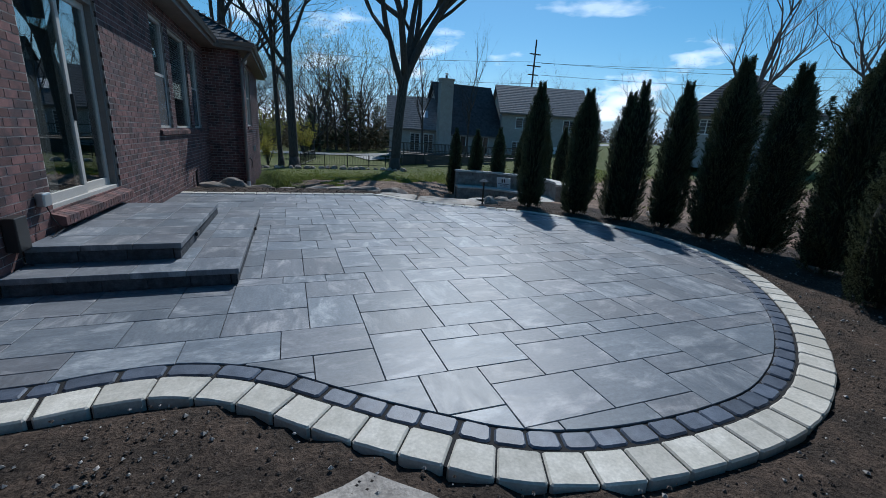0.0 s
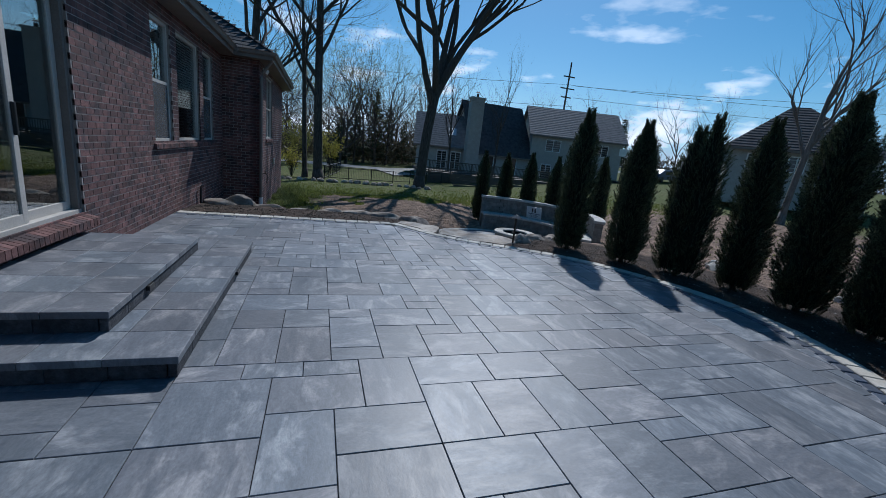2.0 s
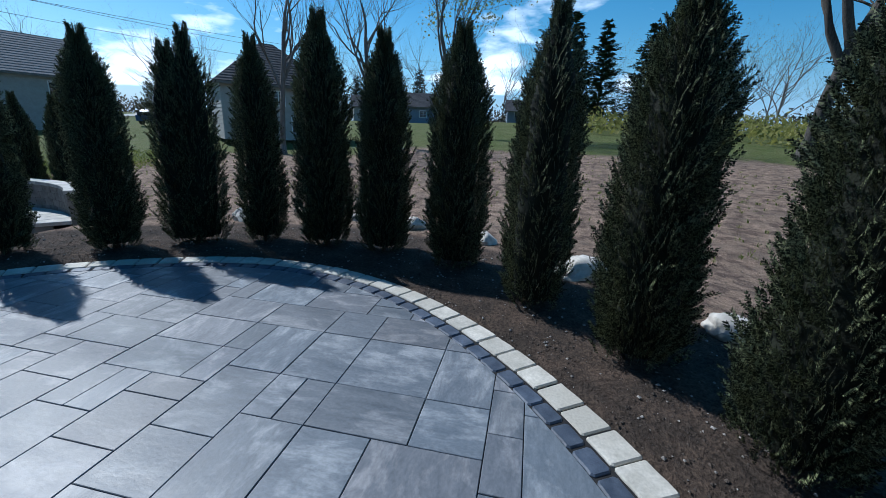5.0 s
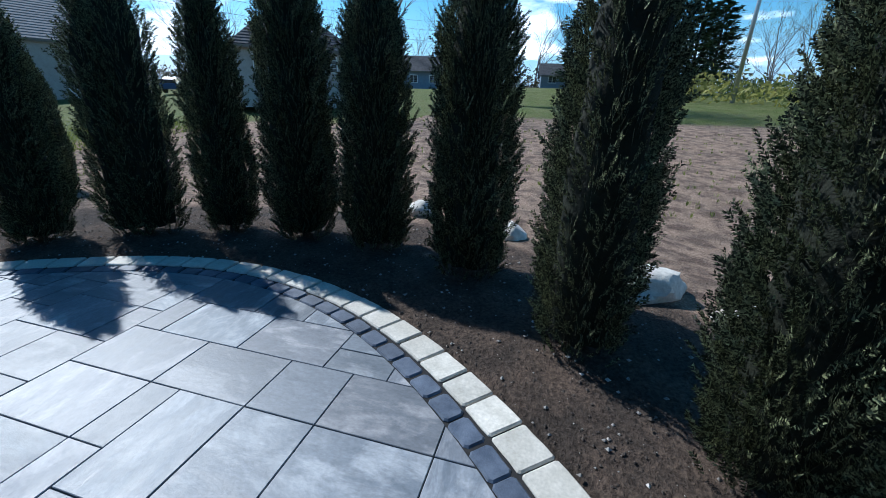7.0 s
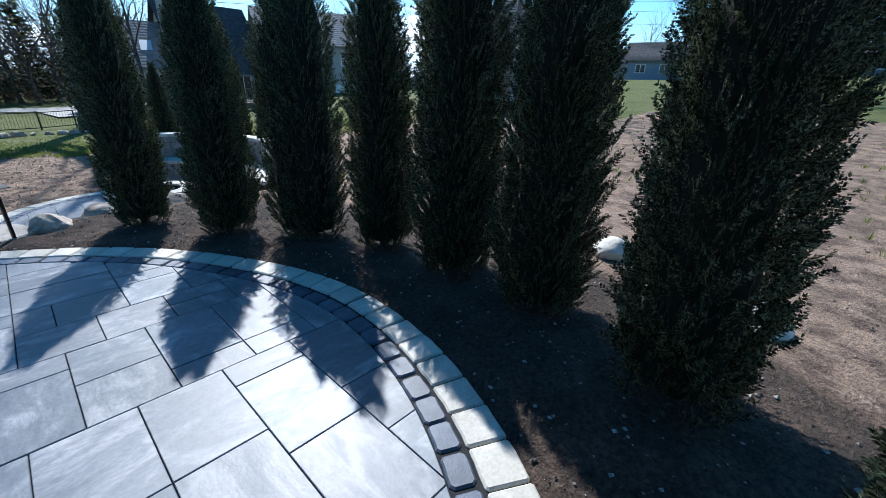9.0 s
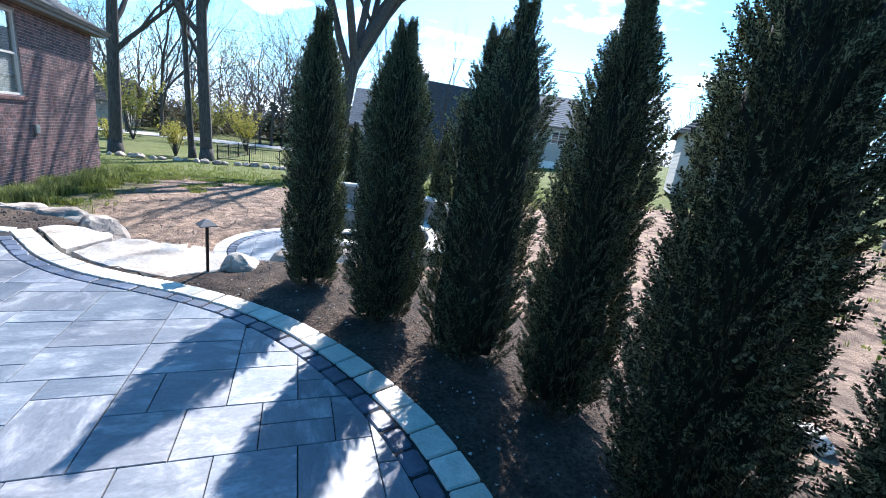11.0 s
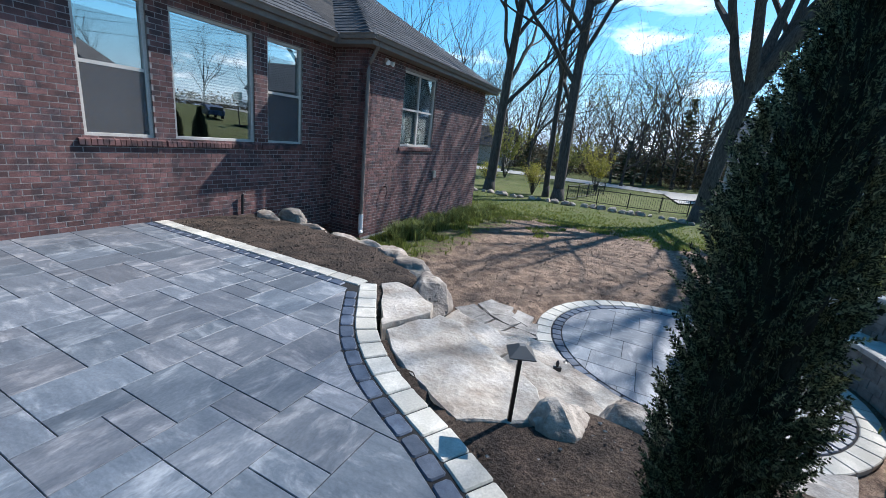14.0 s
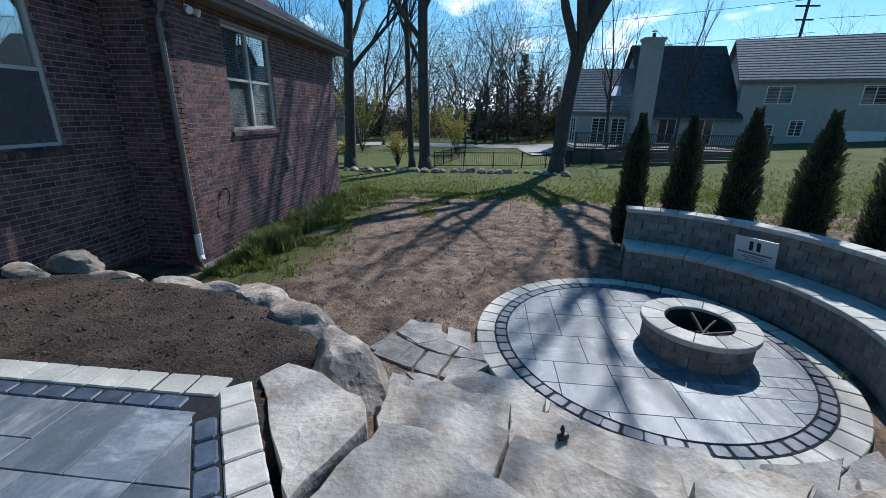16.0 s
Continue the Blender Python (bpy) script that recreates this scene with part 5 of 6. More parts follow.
slab_stone([(-0.05, 0.72), (0.45, 0.55), (0.72, 0.92), (0.50, 1.17), (0.26, 1.38), (0.0, 1.30)], 0.0, 0.12, "flat grey flagstone leading to the patio", 41, material=M_FLAG, name="flagstone", rough=0.008)
slab_stone([(0.62, 0.45), (1.25, 0.35), (1.35, 0.62), (1.05, 0.82), (0.80, 0.92)], -0.005, 0.12, "flat grey flagstone leading to the patio", 43, material=M_FLAG, name="flagstone", rough=0.008)

# ---- beyond the garden ----
for fx, fy, fk, ft, fs in ((22.9, 15.8, UPRIGHT, 15, 1.1), (25.0, 11.7, UPRIGHT, 130, 1.12), (17.5, 40.5, THIN, 200, 0.75), (12.5, 40.0, THIN, 80, 0.8)):
    bare_tree(fx, fy, fk, ft, fs, "slim bare upright tree against the sky", M_PALE_BARK if fx > 20 else M_BARK)
bare_tree(33.5, 8.6, LEAFY, 40, 1.2, "rounded tree with sparse fresh leaves", M_PALE_BARK, leaf=M_SPRING)
bare_tree(28.0, -12.2, OAK, 70, 1.15, "tall leaning bare trunk across the yard")
bare_tree(29.0, -18.5, OAK, 260, 0.9, "tall bare tree across the yard")


def woods(name, label, spots, kind, bark, leaf=None, low=0.8, high=1.2, seed=1):
    rng = random.Random(seed)
    for x, y in spots:
        bare_tree(x, y, kind, rng.uniform(0, 360), rng.uniform(low, high), label, bark, name, leaf, rng.uniform(0.9, 1.15))


def band(a0, a1, n, d0, d1, seed):
    rng = random.Random(seed)
    out = []
    for i in range(n):
        a, d = radians(a0 + (a1 - a0) * (i + rng.uniform(-0.3, 0.3)) / n), rng.uniform(d0, d1)
        out.append((3 + d * math.sin(a), 5 + d * math.cos(a)))
    return out


WOOD2 = (61, 14.0, 0.15, 0.4, 0.8, 4, 5, 5, 8, 0.5)
woods("bare trees of the wood", "bare grey-brown woodland tree", band(-34, 14, 26, 44, 75, 3), WOOD1, M_BARK, seed=4)
woods("leafing trees of the wood", "woodland tree just coming into leaf", band(-28, 12, 8, 46, 72, 5), WOOD2, M_BARK, M_SPRING, seed=6)
woods("bare trees of the wood", "bare grey-brown woodland tree", band(17, 66, 10, 75, 105, 7), WOOD1, M_PALE_BARK, seed=8)
woods("bare trees of the wood", "bare grey-brown woodland tree", band(66, 150, 24, 72, 110, 9), WOOD1, M_PALE_BARK, seed=10)
woods("leafing trees of the wood", "woodland tree just coming into leaf", band(100, 150, 8, 50, 80, 11), WOOD2, M_PALE_BARK, M_SPRING, 0.5, 0.8, seed=12)


def brush(name, a0, a1, d0, d1, count, height, material, label, seed, size=0.5, thin=1.0):
    """Far undergrowth: loose clumps of small leaves in a belt."""
    rng, s = random.Random(seed), Shape()
    for _ in range(count):
        a, d = radians(rng.uniform(a0, a1)), rng.uniform(d0, d1)
        x, y = 3 + d * math.sin(a), 5 + d * math.cos(a)
        top = height * (0.45 + 0.55 * abs(noise.noise((x * 0.15, y * 0.15, seed)) * 1.8))
        z = land(x, y) + rng.random() * top
        for _ in range(3):
            p = Vector((x + rng.gauss(0, 0.6), y + rng.gauss(0, 0.6), z + rng.gauss(0, 0.3)))
            u, v = (Vector((rng.uniform(-1, 1), rng.uniform(-1, 1), rng.uniform(-1, 1))) * size for _ in range(2))
            s.add([p, p + u, p + u * 0.6 + v * thin], [(0, 1, 2)])
    return tagged(new(name, s.mesh(name, material)), label, "undergrowth", kind="stuff")


M_BUDS = leafy("budding_twigs", (0.075, 0.06, 0.038), (0.20, 0.165, 0.09), 0.2)
M_BRUSH = leafy("grey_brown_twigs", (0.05, 0.042, 0.03), (0.13, 0.115, 0.075), 0.2)
brush("far_undergrowth", -36, 16, 58, 82, 6500, 5.0, M_BRUSH, "hazy grey-brown woodland undergrowth", 2)
brush("twiggy_canopy", -38, 15, 48, 78, 24000, 12.5, M_BUDS, "hazy mass of bare twigs and opening buds", 12, 0.3, 0.22)
brush("far_undergrowth", 60, 155, 80, 115, 7000, 4.5, M_BRUSH, "hazy grey-brown woodland undergrowth", 4)
brush("far_undergrowth", 12, 62, 95, 125, 3500, 4.0, M_BRUSH, "hazy grey-brown woodland undergrowth", 5)
brush("far_green_shrubs", 100, 150, 38, 60, 2600, 2.2, M_SPRING, "fresh green shrubs at the yard's far side", 6, 0.35)


def conifer_mesh(seed, height, width):
    rng, s, t = random.Random(seed), Shape(), Shape()
    t.tube([(0, 0, -0.3), (0, 0, height * 0.95)], [height * 0.018, 0.03], 7)
    tiers = int(height * 2.4)
    for k in range(tiers):
        h = 0.10 + 0.88 * k / tiers
        r = width / 2 * (1 - h) ** 0.8 * rng.uniform(0.75, 1.15)
        arms = rng.randint(6, 9)
        for j in range(arms):
            a = rng.random() * 6.283
            L = r * rng.uniform(0.6, 1.1)
            for q in range(int(8 + L * 15)):
                f = rng.uniform(0.15, 1.0)
                c = Vector((math.cos(a) * L * f, math.sin(a) * L * f, h * height + (f - 0.4) * 0.25 * L * rng.uniform(-0.3, 1) + rng.gauss(0, 0.06)))
                u = Vector((math.cos(a) + rng.uniform(-1, 1), math.sin(a) + rng.uniform(-1, 1), rng.uniform(-0.4, 0.6))) * 0.32
                v = Vector((-math.sin(a) + rng.uniform(-0.5, 0.5), math.cos(a) + rng.uniform(-0.5, 0.5), rng.uniform(-0.3, 0.3))) * 0.17
                s.add([c - v, c + v, c + u], [(0, 1, 2)])
    return t.mesh("trunk", M_BARK), s.mesh("crown", M_PINE)


PINES = {}


def conifer(x, y, height, width, seed, label="tall dark green conifer", scale=1.0):
    key = (height, width, seed)
    if key not in PINES:
        PINES[key] = conifer_mesh(seed, height, width)
    t = thing("conifer", label, "tree", (x, y, 0), "far conifers")
    t.matrix_world = pose(x, y, land(x, y), 0, 0, seed * 37 + x * 9) @ Matrix.Diagonal((scale, scale, scale, 1))
    part("trunk", PINES[key][0], M_BARK, t)
    part("crown", PINES[key][1], M_PINE, t)


for k, (cx, cy, sc) in enumerate(((57, -1.5, 1.0), (56, -5.0, 0.92), (54, -9.5, 0.86), (60, -13, 0.9), (62, 2.5, 0.7), (88, 26, 0.85), (92, 16, 0.8), (84, 38, 0.7))):
    conifer(cx, cy, 13.0, 8.5, 3 + k % 2, scale=sc)
for k, (cx, cy, sc) in enumerate(((5.5, 66, 0.8), (8.0, 63, 0.95), (10.5, 67, 0.8), (3.5, 70, 0.7), (12.5, 64, 0.6), (-6, 66, 0.6), (72, 38, 0.75), (50, 62, 0.8))):
    conifer(cx, cy, 11.0, 5.4, 5, "dark spruce beyond the road", sc)
for cx, cy, sc in ((2.6, 56, 0.55), (-9, 58, 0.5), (14, 60, 0.6)):
    conifer(cx, cy, 6.0, 5.0, 9, "clipped dark evergreen by the road", sc * 1.5)


# road
def road():
    s = Shape()
    line = [(-120, 47.5), (-40, 49), (-10, 50), (8, 51), (30, 54), (80, 62)]
    for (xa, ya), (xb, yb) in zip(line, line[1:]):
        n = 8
        for i in range(n):
            x0, x1 = xa + (xb - xa) * i / n, xa + (xb - xa) * (i + 1) / n
            y0, y1 = ya + (yb - ya) * i / n, ya + (yb - ya) * (i + 1) / n
            s.add([(x0, y0 - 2.4, land(x0, y0 - 2.4) + 0.05), (x1, y1 - 2.4, land(x1, y1 - 2.4) + 0.05), (x1, y1 + 2.4, land(x1, y1 + 2.4) + 0.05), (x0, y0 + 2.4, land(x0, y0 + 2.4) + 0.05)], [(0, 1, 2, 3)])
    tagged(new("road", s.mesh("road", M_CONCRETE)), "pale worn concrete road", "road", kind="structure")
    s = Shape()
    s.add([(6.5, 49.2, land(6.5, 49) + 0.08), (9.5, 49.2, land(9, 49) + 0.08), (10.2, 43, land(10, 43) + 0.10), (7.4, 41, land(7.4, 41) + 0.10)], [(0, 1, 2, 3)])
    tagged(new("driveway", s.mesh("driveway", M_CONCRETE)), "pale concrete driveway beside the house", "driveway", kind="structure")


road()


# ---- houses ----
def frame_window(parent, a, b, z0, z1, out, label=""):
    """A window on a facade from plan point a to b; out: the facade's outward way."""
    a, b, out = Vector(a), Vector(b), Vector(out)
    w = (b - a).normalized()

    def bar(p, q, lo, hi, d0, d1):
        s = Shape()
        c = [p + out * d0, q + out * d0, q + out * d1, p + out * d1]
        s.add([(v.x, v.y, z) for z in (lo, hi) for v in c], [(3, 2, 1, 0), (4, 5, 6, 7), (0, 1, 5, 4), (1, 2, 6, 5), (2, 3, 7, 6), (3, 0, 4, 7)])
        return s
    f = bar(a, b, z0, z0 + 0.07, 0, 0.05)
    for piece in (bar(a, b, z1 - 0.07, z1, 0, 0.05), bar(a, a + w * 0.07, z0, z1, 0, 0.048), bar(b - w * 0.07, b, z0, z1, 0, 0.048), bar((a + b) / 2 - w * 0.03, (a + b) / 2 + w * 0.03, z0, z1, 0, 0.046)):
        f.add(piece.v, piece.f)
    win = part("window", f, M_WHITE, parent, label)
    part("pane", bar(a + w * 0.07, b - w * 0.07, z0 + 0.07, z1 - 0.07, 0.0, 0.02), M_DARKGLASS, win)


def block_house(parent, a, b, depth, base, eave, ridge, wall_mat, roof_mat, over=0.4, hip=False, name="wall"):
    """A block from plan point a to b (its front), with a pitched roof whose ridge runs along it; lap siding is built in strips."""
    a, b = Vector(a), Vector(b)
    w = (b - a).normalized()
    back = Vector((-w.y, w.x))
    if back.y < 0:
        back = -back
    c, d = b + back * depth, a + back * depth
    s = Shape()
    n = max(4, int((eave - base) / 0.24))
    corner = ((a, -w - back), (b, w - back), (c, w + back), (d, back - w))
    for k in range(n + 1):
        z = base + (eave - base) * k / n
        s.v += [(*p, z) for p, o in corner] + [(*(p + o * 0.025), z) for p, o in corner]
        for i in range(4):
            t, r0 = (i + 1) % 4, 8 * k
            if k:
                s.f.append((r0 - 4 + i, r0 - 4 + t, r0 + t, r0 + i))
            if k < n:
                s.f.append((r0 + i, r0 + t, r0 + 4 + t, r0 + 4 + i))
    if not hip:
        for i, t in ((0, 3), (1, 2)):
            s.v.append((*((corner[i][0] + corner[t][0]) / 2), ridge))
            s.f.append((8 * n + i, 8 * n + t, len(s.v) - 1))
    part(name, s, wall_mat, parent)
    m0, m1 = (a + d) / 2, (b + c) / 2
    if hip:
        m0, m1 = m0 + w * depth * 0.48, m1 - w * depth * 0.48
    else:
        m0, m1 = m0 - w * over, m1 + w * over
    drop = (ridge - eave) * over / (depth / 2)
    ends = ((a - w * over - back * over, b + w * over - back * over), (d - w * over + back * over, c + w * over + back * over))
    thick = 0.16
    rows = 16
    for p, q in ends:
        r = Shape()
        verts, faces = [], [(0, 1, 3, 2)]
        for k in range(rows + 1):
            f0 = k / rows
            z0 = eave - drop + (ridge - eave + drop) * f0 + thick
            verts += [(*p.lerp(m0, f0), z0 - (thick if k == 0 else 0)), (*q.lerp(m1, f0), z0 - (thick if k == 0 else 0)), (*p.lerp(m0, f0), z0 + 0.03), (*q.lerp(m1, f0), z0 + 0.03)]
            if k:
                i = 4 * k
                faces += [(i - 2, i - 1, i + 1, i), (i, i + 1, i + 3, i + 2)]
        r.add(verts, faces)
        part("roof_slope", r, roof_mat, parent, "grey shingled roof slope")
    for p, q, m in ((ends[0][0], ends[1][0], m0), (ends[0][1], ends[1][1], m1)):
        r = Shape()
        if hip:
            r.add([(*p, eave - drop + thick), (*q, eave - drop + thick), (*m, ridge + thick)], [(0, 1, 2)])
        else:
            r.add([(*p, eave - drop), (*m, ridge), (*q, eave - drop), (*q, eave - drop + thick), (*m, ridge + thick), (*p, eave - drop + thick)], [(0, 1, 4, 5), (1, 2, 3, 4)])
        part("hip_end" if hip else "barge_board", r, roof_mat, parent)
    fas = Shape()
    p, q = ends[0]
    fas.add([(*p, eave - drop - 0.02), (*q, eave - drop - 0.02), (*(q - back * 0.06), eave - drop - 0.02), (*(p - back * 0.06), eave - drop - 0.02), (*p, eave - drop + 0.14), (*q, eave - drop + 0.14), (*(q - back * 0.06), eave - drop + 0.14), (*(p - back * 0.06), eave - drop + 0.14)], [(3, 2, 1, 0), (4, 5, 6, 7), (0, 1, 5, 4), (1, 2, 6, 5), (2, 3, 7, 6), (3, 0, 4, 7)])
    part("gutter", fas, M_TRIM, parent)
    return w, -back


M_FAR_ROOF = surface("far_grey_roof", (0.12, 0.12, 0.125), (0.19, 0.19, 0.195), 3, 0.85, 0.3, 20)
M_DARK_ROOF = surface("far_dark_roof", (0.03, 0.03, 0.035), (0.07, 0.07, 0.075), 3, 0.85, 0.3, 20)


def neighbour_house():
    h = thing("beige_house", "large beige-sided house with grey roofs, chimney and rear deck", "house", (20, 46, 0))
    h.matrix_world = pose(0.6, 0.4, 1.1)
    A, B = Vector((22.6, 43.4)), Vector((32.4, 40.3))
    w, out = block_house(h, A, B, 8.5, -2.3, 3.75, 6.9, M_SIDING, M_FAR_ROOF)
    for u0, u1, z0, z1 in ((1.6, 3.3, 1.9, 3.2), (7.2, 8.7, 1.9, 3.2), (1.4, 2.6, -1.6, 0.5), (3.5, 4.4, -0.4, 0.8)):
        frame_window(h, A + w * u0, A + w * u1, z0, z1, out, "dark window with white frame")
    g = Shape()
    p, q = A + w * 6.4, A + w * 9.2
    g.add([(*(v + out * d), z) for z in (-2.2, 0.1) for v, d in ((p, 0.0), (q, 0.0), (q, 0.06), (p, 0.06))], [(3, 2, 1, 0), (4, 5, 6, 7), (0, 1, 5, 4), (1, 2, 6, 5), (2, 3, 7, 6), (3, 0, 4, 7)])
    part("garage_door", g, M_WHITE, h, "pale panelled garage door")
    C, D = Vector((15.6, 43.2)), Vector((22.55, 43.42))
    block_house(h, C, D, 8.0, -2.3, 1.2, 6.4, M_SIDING, M_DARK_ROOF, name="middle_wall")
    for u0, u1 in ((1.2, 2.6), (4.0, 5.4)):
        frame_window(h, C + Vector((u0, 0.03)), C + Vector((u1, 0.05)), -1.2, 0.8, Vector((0, -1)))
    E, F = Vector((9.7, 44.6)), Vector((15.55, 43.25))
    w2, o2 = block_house(h, E, F, 7.5, -2.3, 1.35, 4.6, M_SIDING, M_FAR_ROOF, name="low_wall")
    for u0, u1 in ((0.5, 0.95), (2.2, 3.3), (3.7, 4.8)):
        frame_window(h, E + w2 * u0, E + w2 * u1, -1.3, 0.75, o2)
    sk = Shape()
    up = (Vector((-w2.y, w2.x)) if w2.x > 0 else Vector((w2.y, -w2.x)))
    s0 = E + w2 * 3.4 + up * 1.0
    sl = (4.6 - 1.35) / 3.75
    sk.add([(*(s0 + w2 * i + up * j), 1.35 + (1.0 + j) * sl + 0.24) for i, j in ((0, 0), (0.8, 0), (0.8, 0.9), (0, 0.9))], [(0, 1, 2, 3)])
    part("skylight", sk, M_STEEL, h, "bright roof skylight")
    ch = Shape()
    c = Vector((15.2, 42.6))
    ch.box(c.x - 0.7, c.x + 0.7, c.y - 0.45, c.y + 0.45, -2.3, 6.2)
    ch.box(c.x - 0.78, c.x + 0.78, c.y - 0.53, c.y + 0.53, 6.2, 6.4)
    chim = part("chimney", ch, M_SIDING, h, "beige sided chimney stack")
    s = Shape()
    s.tube([(c.x, c.y, 6.4), (c.x, c.y, 6.75)], [0.13, 0.13], 8)
    s.tube([(c.x, c.y, 6.85), (c.x, c.y, 6.95)], [0.24, 0.1], 8)
    part("flue", s, M_BRONZE, chim)
    # rear deck
    dk = Shape()
    dk.box(9.0, 21.0, 36.0, 42.8, -1.35, -1.2)
    dk.box(9.0, 21.0, 35.95, 36.0, -2.2, -1.2)
    deck = part("deck", dk, M_WOOD, h, "weathered timber deck")
    x = 9.0
    while x <= 21.01:
        part("post", one_box(x - 0.05, x + 0.05, 35.85, 35.95, -2.4, -0.2), M_WOOD, deck)
        x += 2.0
    for z in (-0.22, -0.85, -1.1):
        part("rail", one_box(8.95, 21.05, 35.86, 35.94, z - 0.04, z + 0.04), M_WOOD, deck)
        part("side_rail", one_box(8.96, 9.04, 36.0, 42.8, z - 0.04, z + 0.04), M_WOOD, deck)
    stick = one_box(0, 0.035, 35.88, 35.92, -1.1, -0.22).mesh("baluster", M_WOOD)
    x = 9.1
    while x < 21:
        part("baluster", stick, M_WOOD, deck).location.x = x
        x += 0.14
    for k in range(5):
        part("skirt_board", one_box(10.5 - k * 0.1, 18.0, 33.2 + k * 0.02, 33.25 + k * 0.02, -2.1 + k * 0.2, -1.95 + k * 0.2), M_WOOD, deck)


neighbour_house()


def hip_house():
    h = thing("hip_roofed_house", "grey-beige house with a brown hip roof seen between the hedge trees", "house", (46, 33, 0))
    h.matrix_world = pose(0.4, -0.3, 1.55)
    A, B = Vector((25.1, 21.9)), Vector((30.2, 16.9))
    w, out = block_house(h, A, B, 6.4, -1.0, 2.7, 5.3, M_SIDING, M_DARK_ROOF, hip=True)
    for u0, u1, z0, z1 in ((0.9, 1.8, 1.2, 2.2), (3.0, 3.9, 1.2, 2.2), (5.2, 6.1, 1.2, 2.2), (4.2, 5.4, -0.6, 0.6)):
        frame_window(h, A + w * u0, A + w * u1, z0, z1, out, "dark window with white frame")


hip_house()


def low_house(x, y, turn, length, eave, ridge, wall, label):
    h = thing("low_house", label, "house", (x, y, 0), "far low houses")
    h.matrix_world = Matrix.Identity(4)
    d = Vector((math.cos(radians(turn)), math.sin(radians(turn))))
    A, B = Vector((x, y)) - d * length / 2, Vector((x, y)) + d * length / 2
    zb = land(x, y)
    w, out = block_house(h, A, B, 6.0, zb - 0.3, zb + eave, zb + ridge, wall, M_DARK_ROOF)
    if out.x > 0:
        out = -out
    for u in (0.18, 0.5, 0.8):
        frame_window(h, A + d * (length * u - 0.6), A + d * (length * u + 0.6), zb + 0.9, zb + 2.0, out)


low_house(66, 22, -70, 9, 2.6, 4.6, M_BLUESIDE, "low blue-grey house across the lawn")
low_house(72, 29, -65, 8, 2.6, 4.4, M_SIDING, "low pale house across the lawn")
low_house(70, 2.0, -85, 9, 2.0, 3.6, M_BLUESIDE, "small blue-grey shed across the lawn")
low_house(-19, 58, 4, 14, 2.6, 4.8, M_SIDING, "pale house half hidden in the wood")


# poles and wires
def utility_pole(x, y, top, lean=0.0):
    p = thing("utility_pole", "dark wooden utility pole with two cross-arms", "utility pole", (x, y, land(x, y)))
    p.matrix_world = Matrix.Identity(4)
    s = Shape()
    s.tube([(x, y, land(x, y) - 0.3), (x + lean, y, top)], [0.16, 0.11], 8)
    part("pole", s, M_BARK, p)
    for z, half in ((top - 3.6, 1.1), (top - 2.0, 0.9), (top - 4.8, 0.8)):
        part("cross_arm", one_box(x + lean * 0.8 - half, x + lean * 0.8 + half, y - 0.08, y + 0.08, z, z + 0.14), M_BARK, p)


utility_pole(34.3, 56.4, 16.0)
utility_pole(70.0, 40.0, 10.5)


def wire(a, b, sag, label="thin black overhead power line"):
    a, b = Vector(a), Vector(b)
    s = Shape()
    pts = [a.lerp(b, i / 16) - Vector((0, 0, sag * 4 * (i / 16) * (1 - i / 16))) for i in range(17)]
    s.tube(pts, [0.022] * 17, 4, False)
    tagged(new("power_line", s.mesh("power_line", M_BLACK)), label, "power line", "overhead power lines")


wire((35.3, 56, 12.9), (120, 20, 19.0), 1.5)
wire((33.7, 56, 12.9), (118, 22, 16.5), 1.5)
wire((35.4, 56, 11.3), (120, 20, 14.0), 1.2)
wire((35.3, 56, 10.1), (-60, 75, 11.5), 2.0)
wire((33.6, 56, 12.9), (-60, 72, 13.0), 2.0)
s = Shape()
s.tube([(41.0, -9.7, -1.0), (41.6, -10.0, 19.0)], [0.17, 0.10], 10)
tagged(new("steel_pole", s.mesh("steel_pole", M_STEEL, True)), "tall plain galvanised steel pole beyond the yard", "pole")


# vehicles
def vehicle(x, y, turn, body_mat, length, width, height, label, boxy):
    v = thing("van" if boxy else "parked_car", label, "van" if boxy else "car", (x, y, land(x, y)), turn=turn)
    L, W, H = length / 2, width / 2, height
    prof = [(-L, 0.35), (-L, 0.9), (-L * 0.92, H if boxy else 0.95), (L * 0.35 if boxy else -L * 0.45, H), (L * 0.30, H), (L * 0.55, 1.0 if boxy else 0.95), (L, 0.8), (L, 0.35)]
    s = Shape()
    n = len(prof)
    s.add([(px, -W, pz) for px, pz in prof] + [(px, W, pz) for px, pz in prof], [tuple(range(n - 1, -1, -1)), tuple(range(n, 2 * n))] + [(i, (i + 1) % n, n + (i + 1) % n, n + i) for i in range(n)])
    body = part("body", s, body_mat, v, bevel=0.05)
    for sx in (-0.62, 0.62):
        for sy in (-1, 1):
            t = Shape()
            t.tube([(L * sx, sy * (W - 0.2), 0.33), (L * sx, sy * (W + 0.01), 0.33)], [0.33, 0.33], 14)
            part("tyre", t, M_BLACK, v)
    for sy in (-1, 1):
        part("side_window", one_box(-L * 0.75 if boxy else -L * 0.35, L * 0.25, sy * (W + 0.004) - 0.006, sy * (W + 0.004) + 0.006, H * 0.62, H * 0.88), M_DARKGLASS, body)
    part("rear_window", one_box(-L * 0.99, -L * 0.945, -W * 0.8, W * 0.8, H * 0.6, H * 0.85), M_DARKGLASS, body)


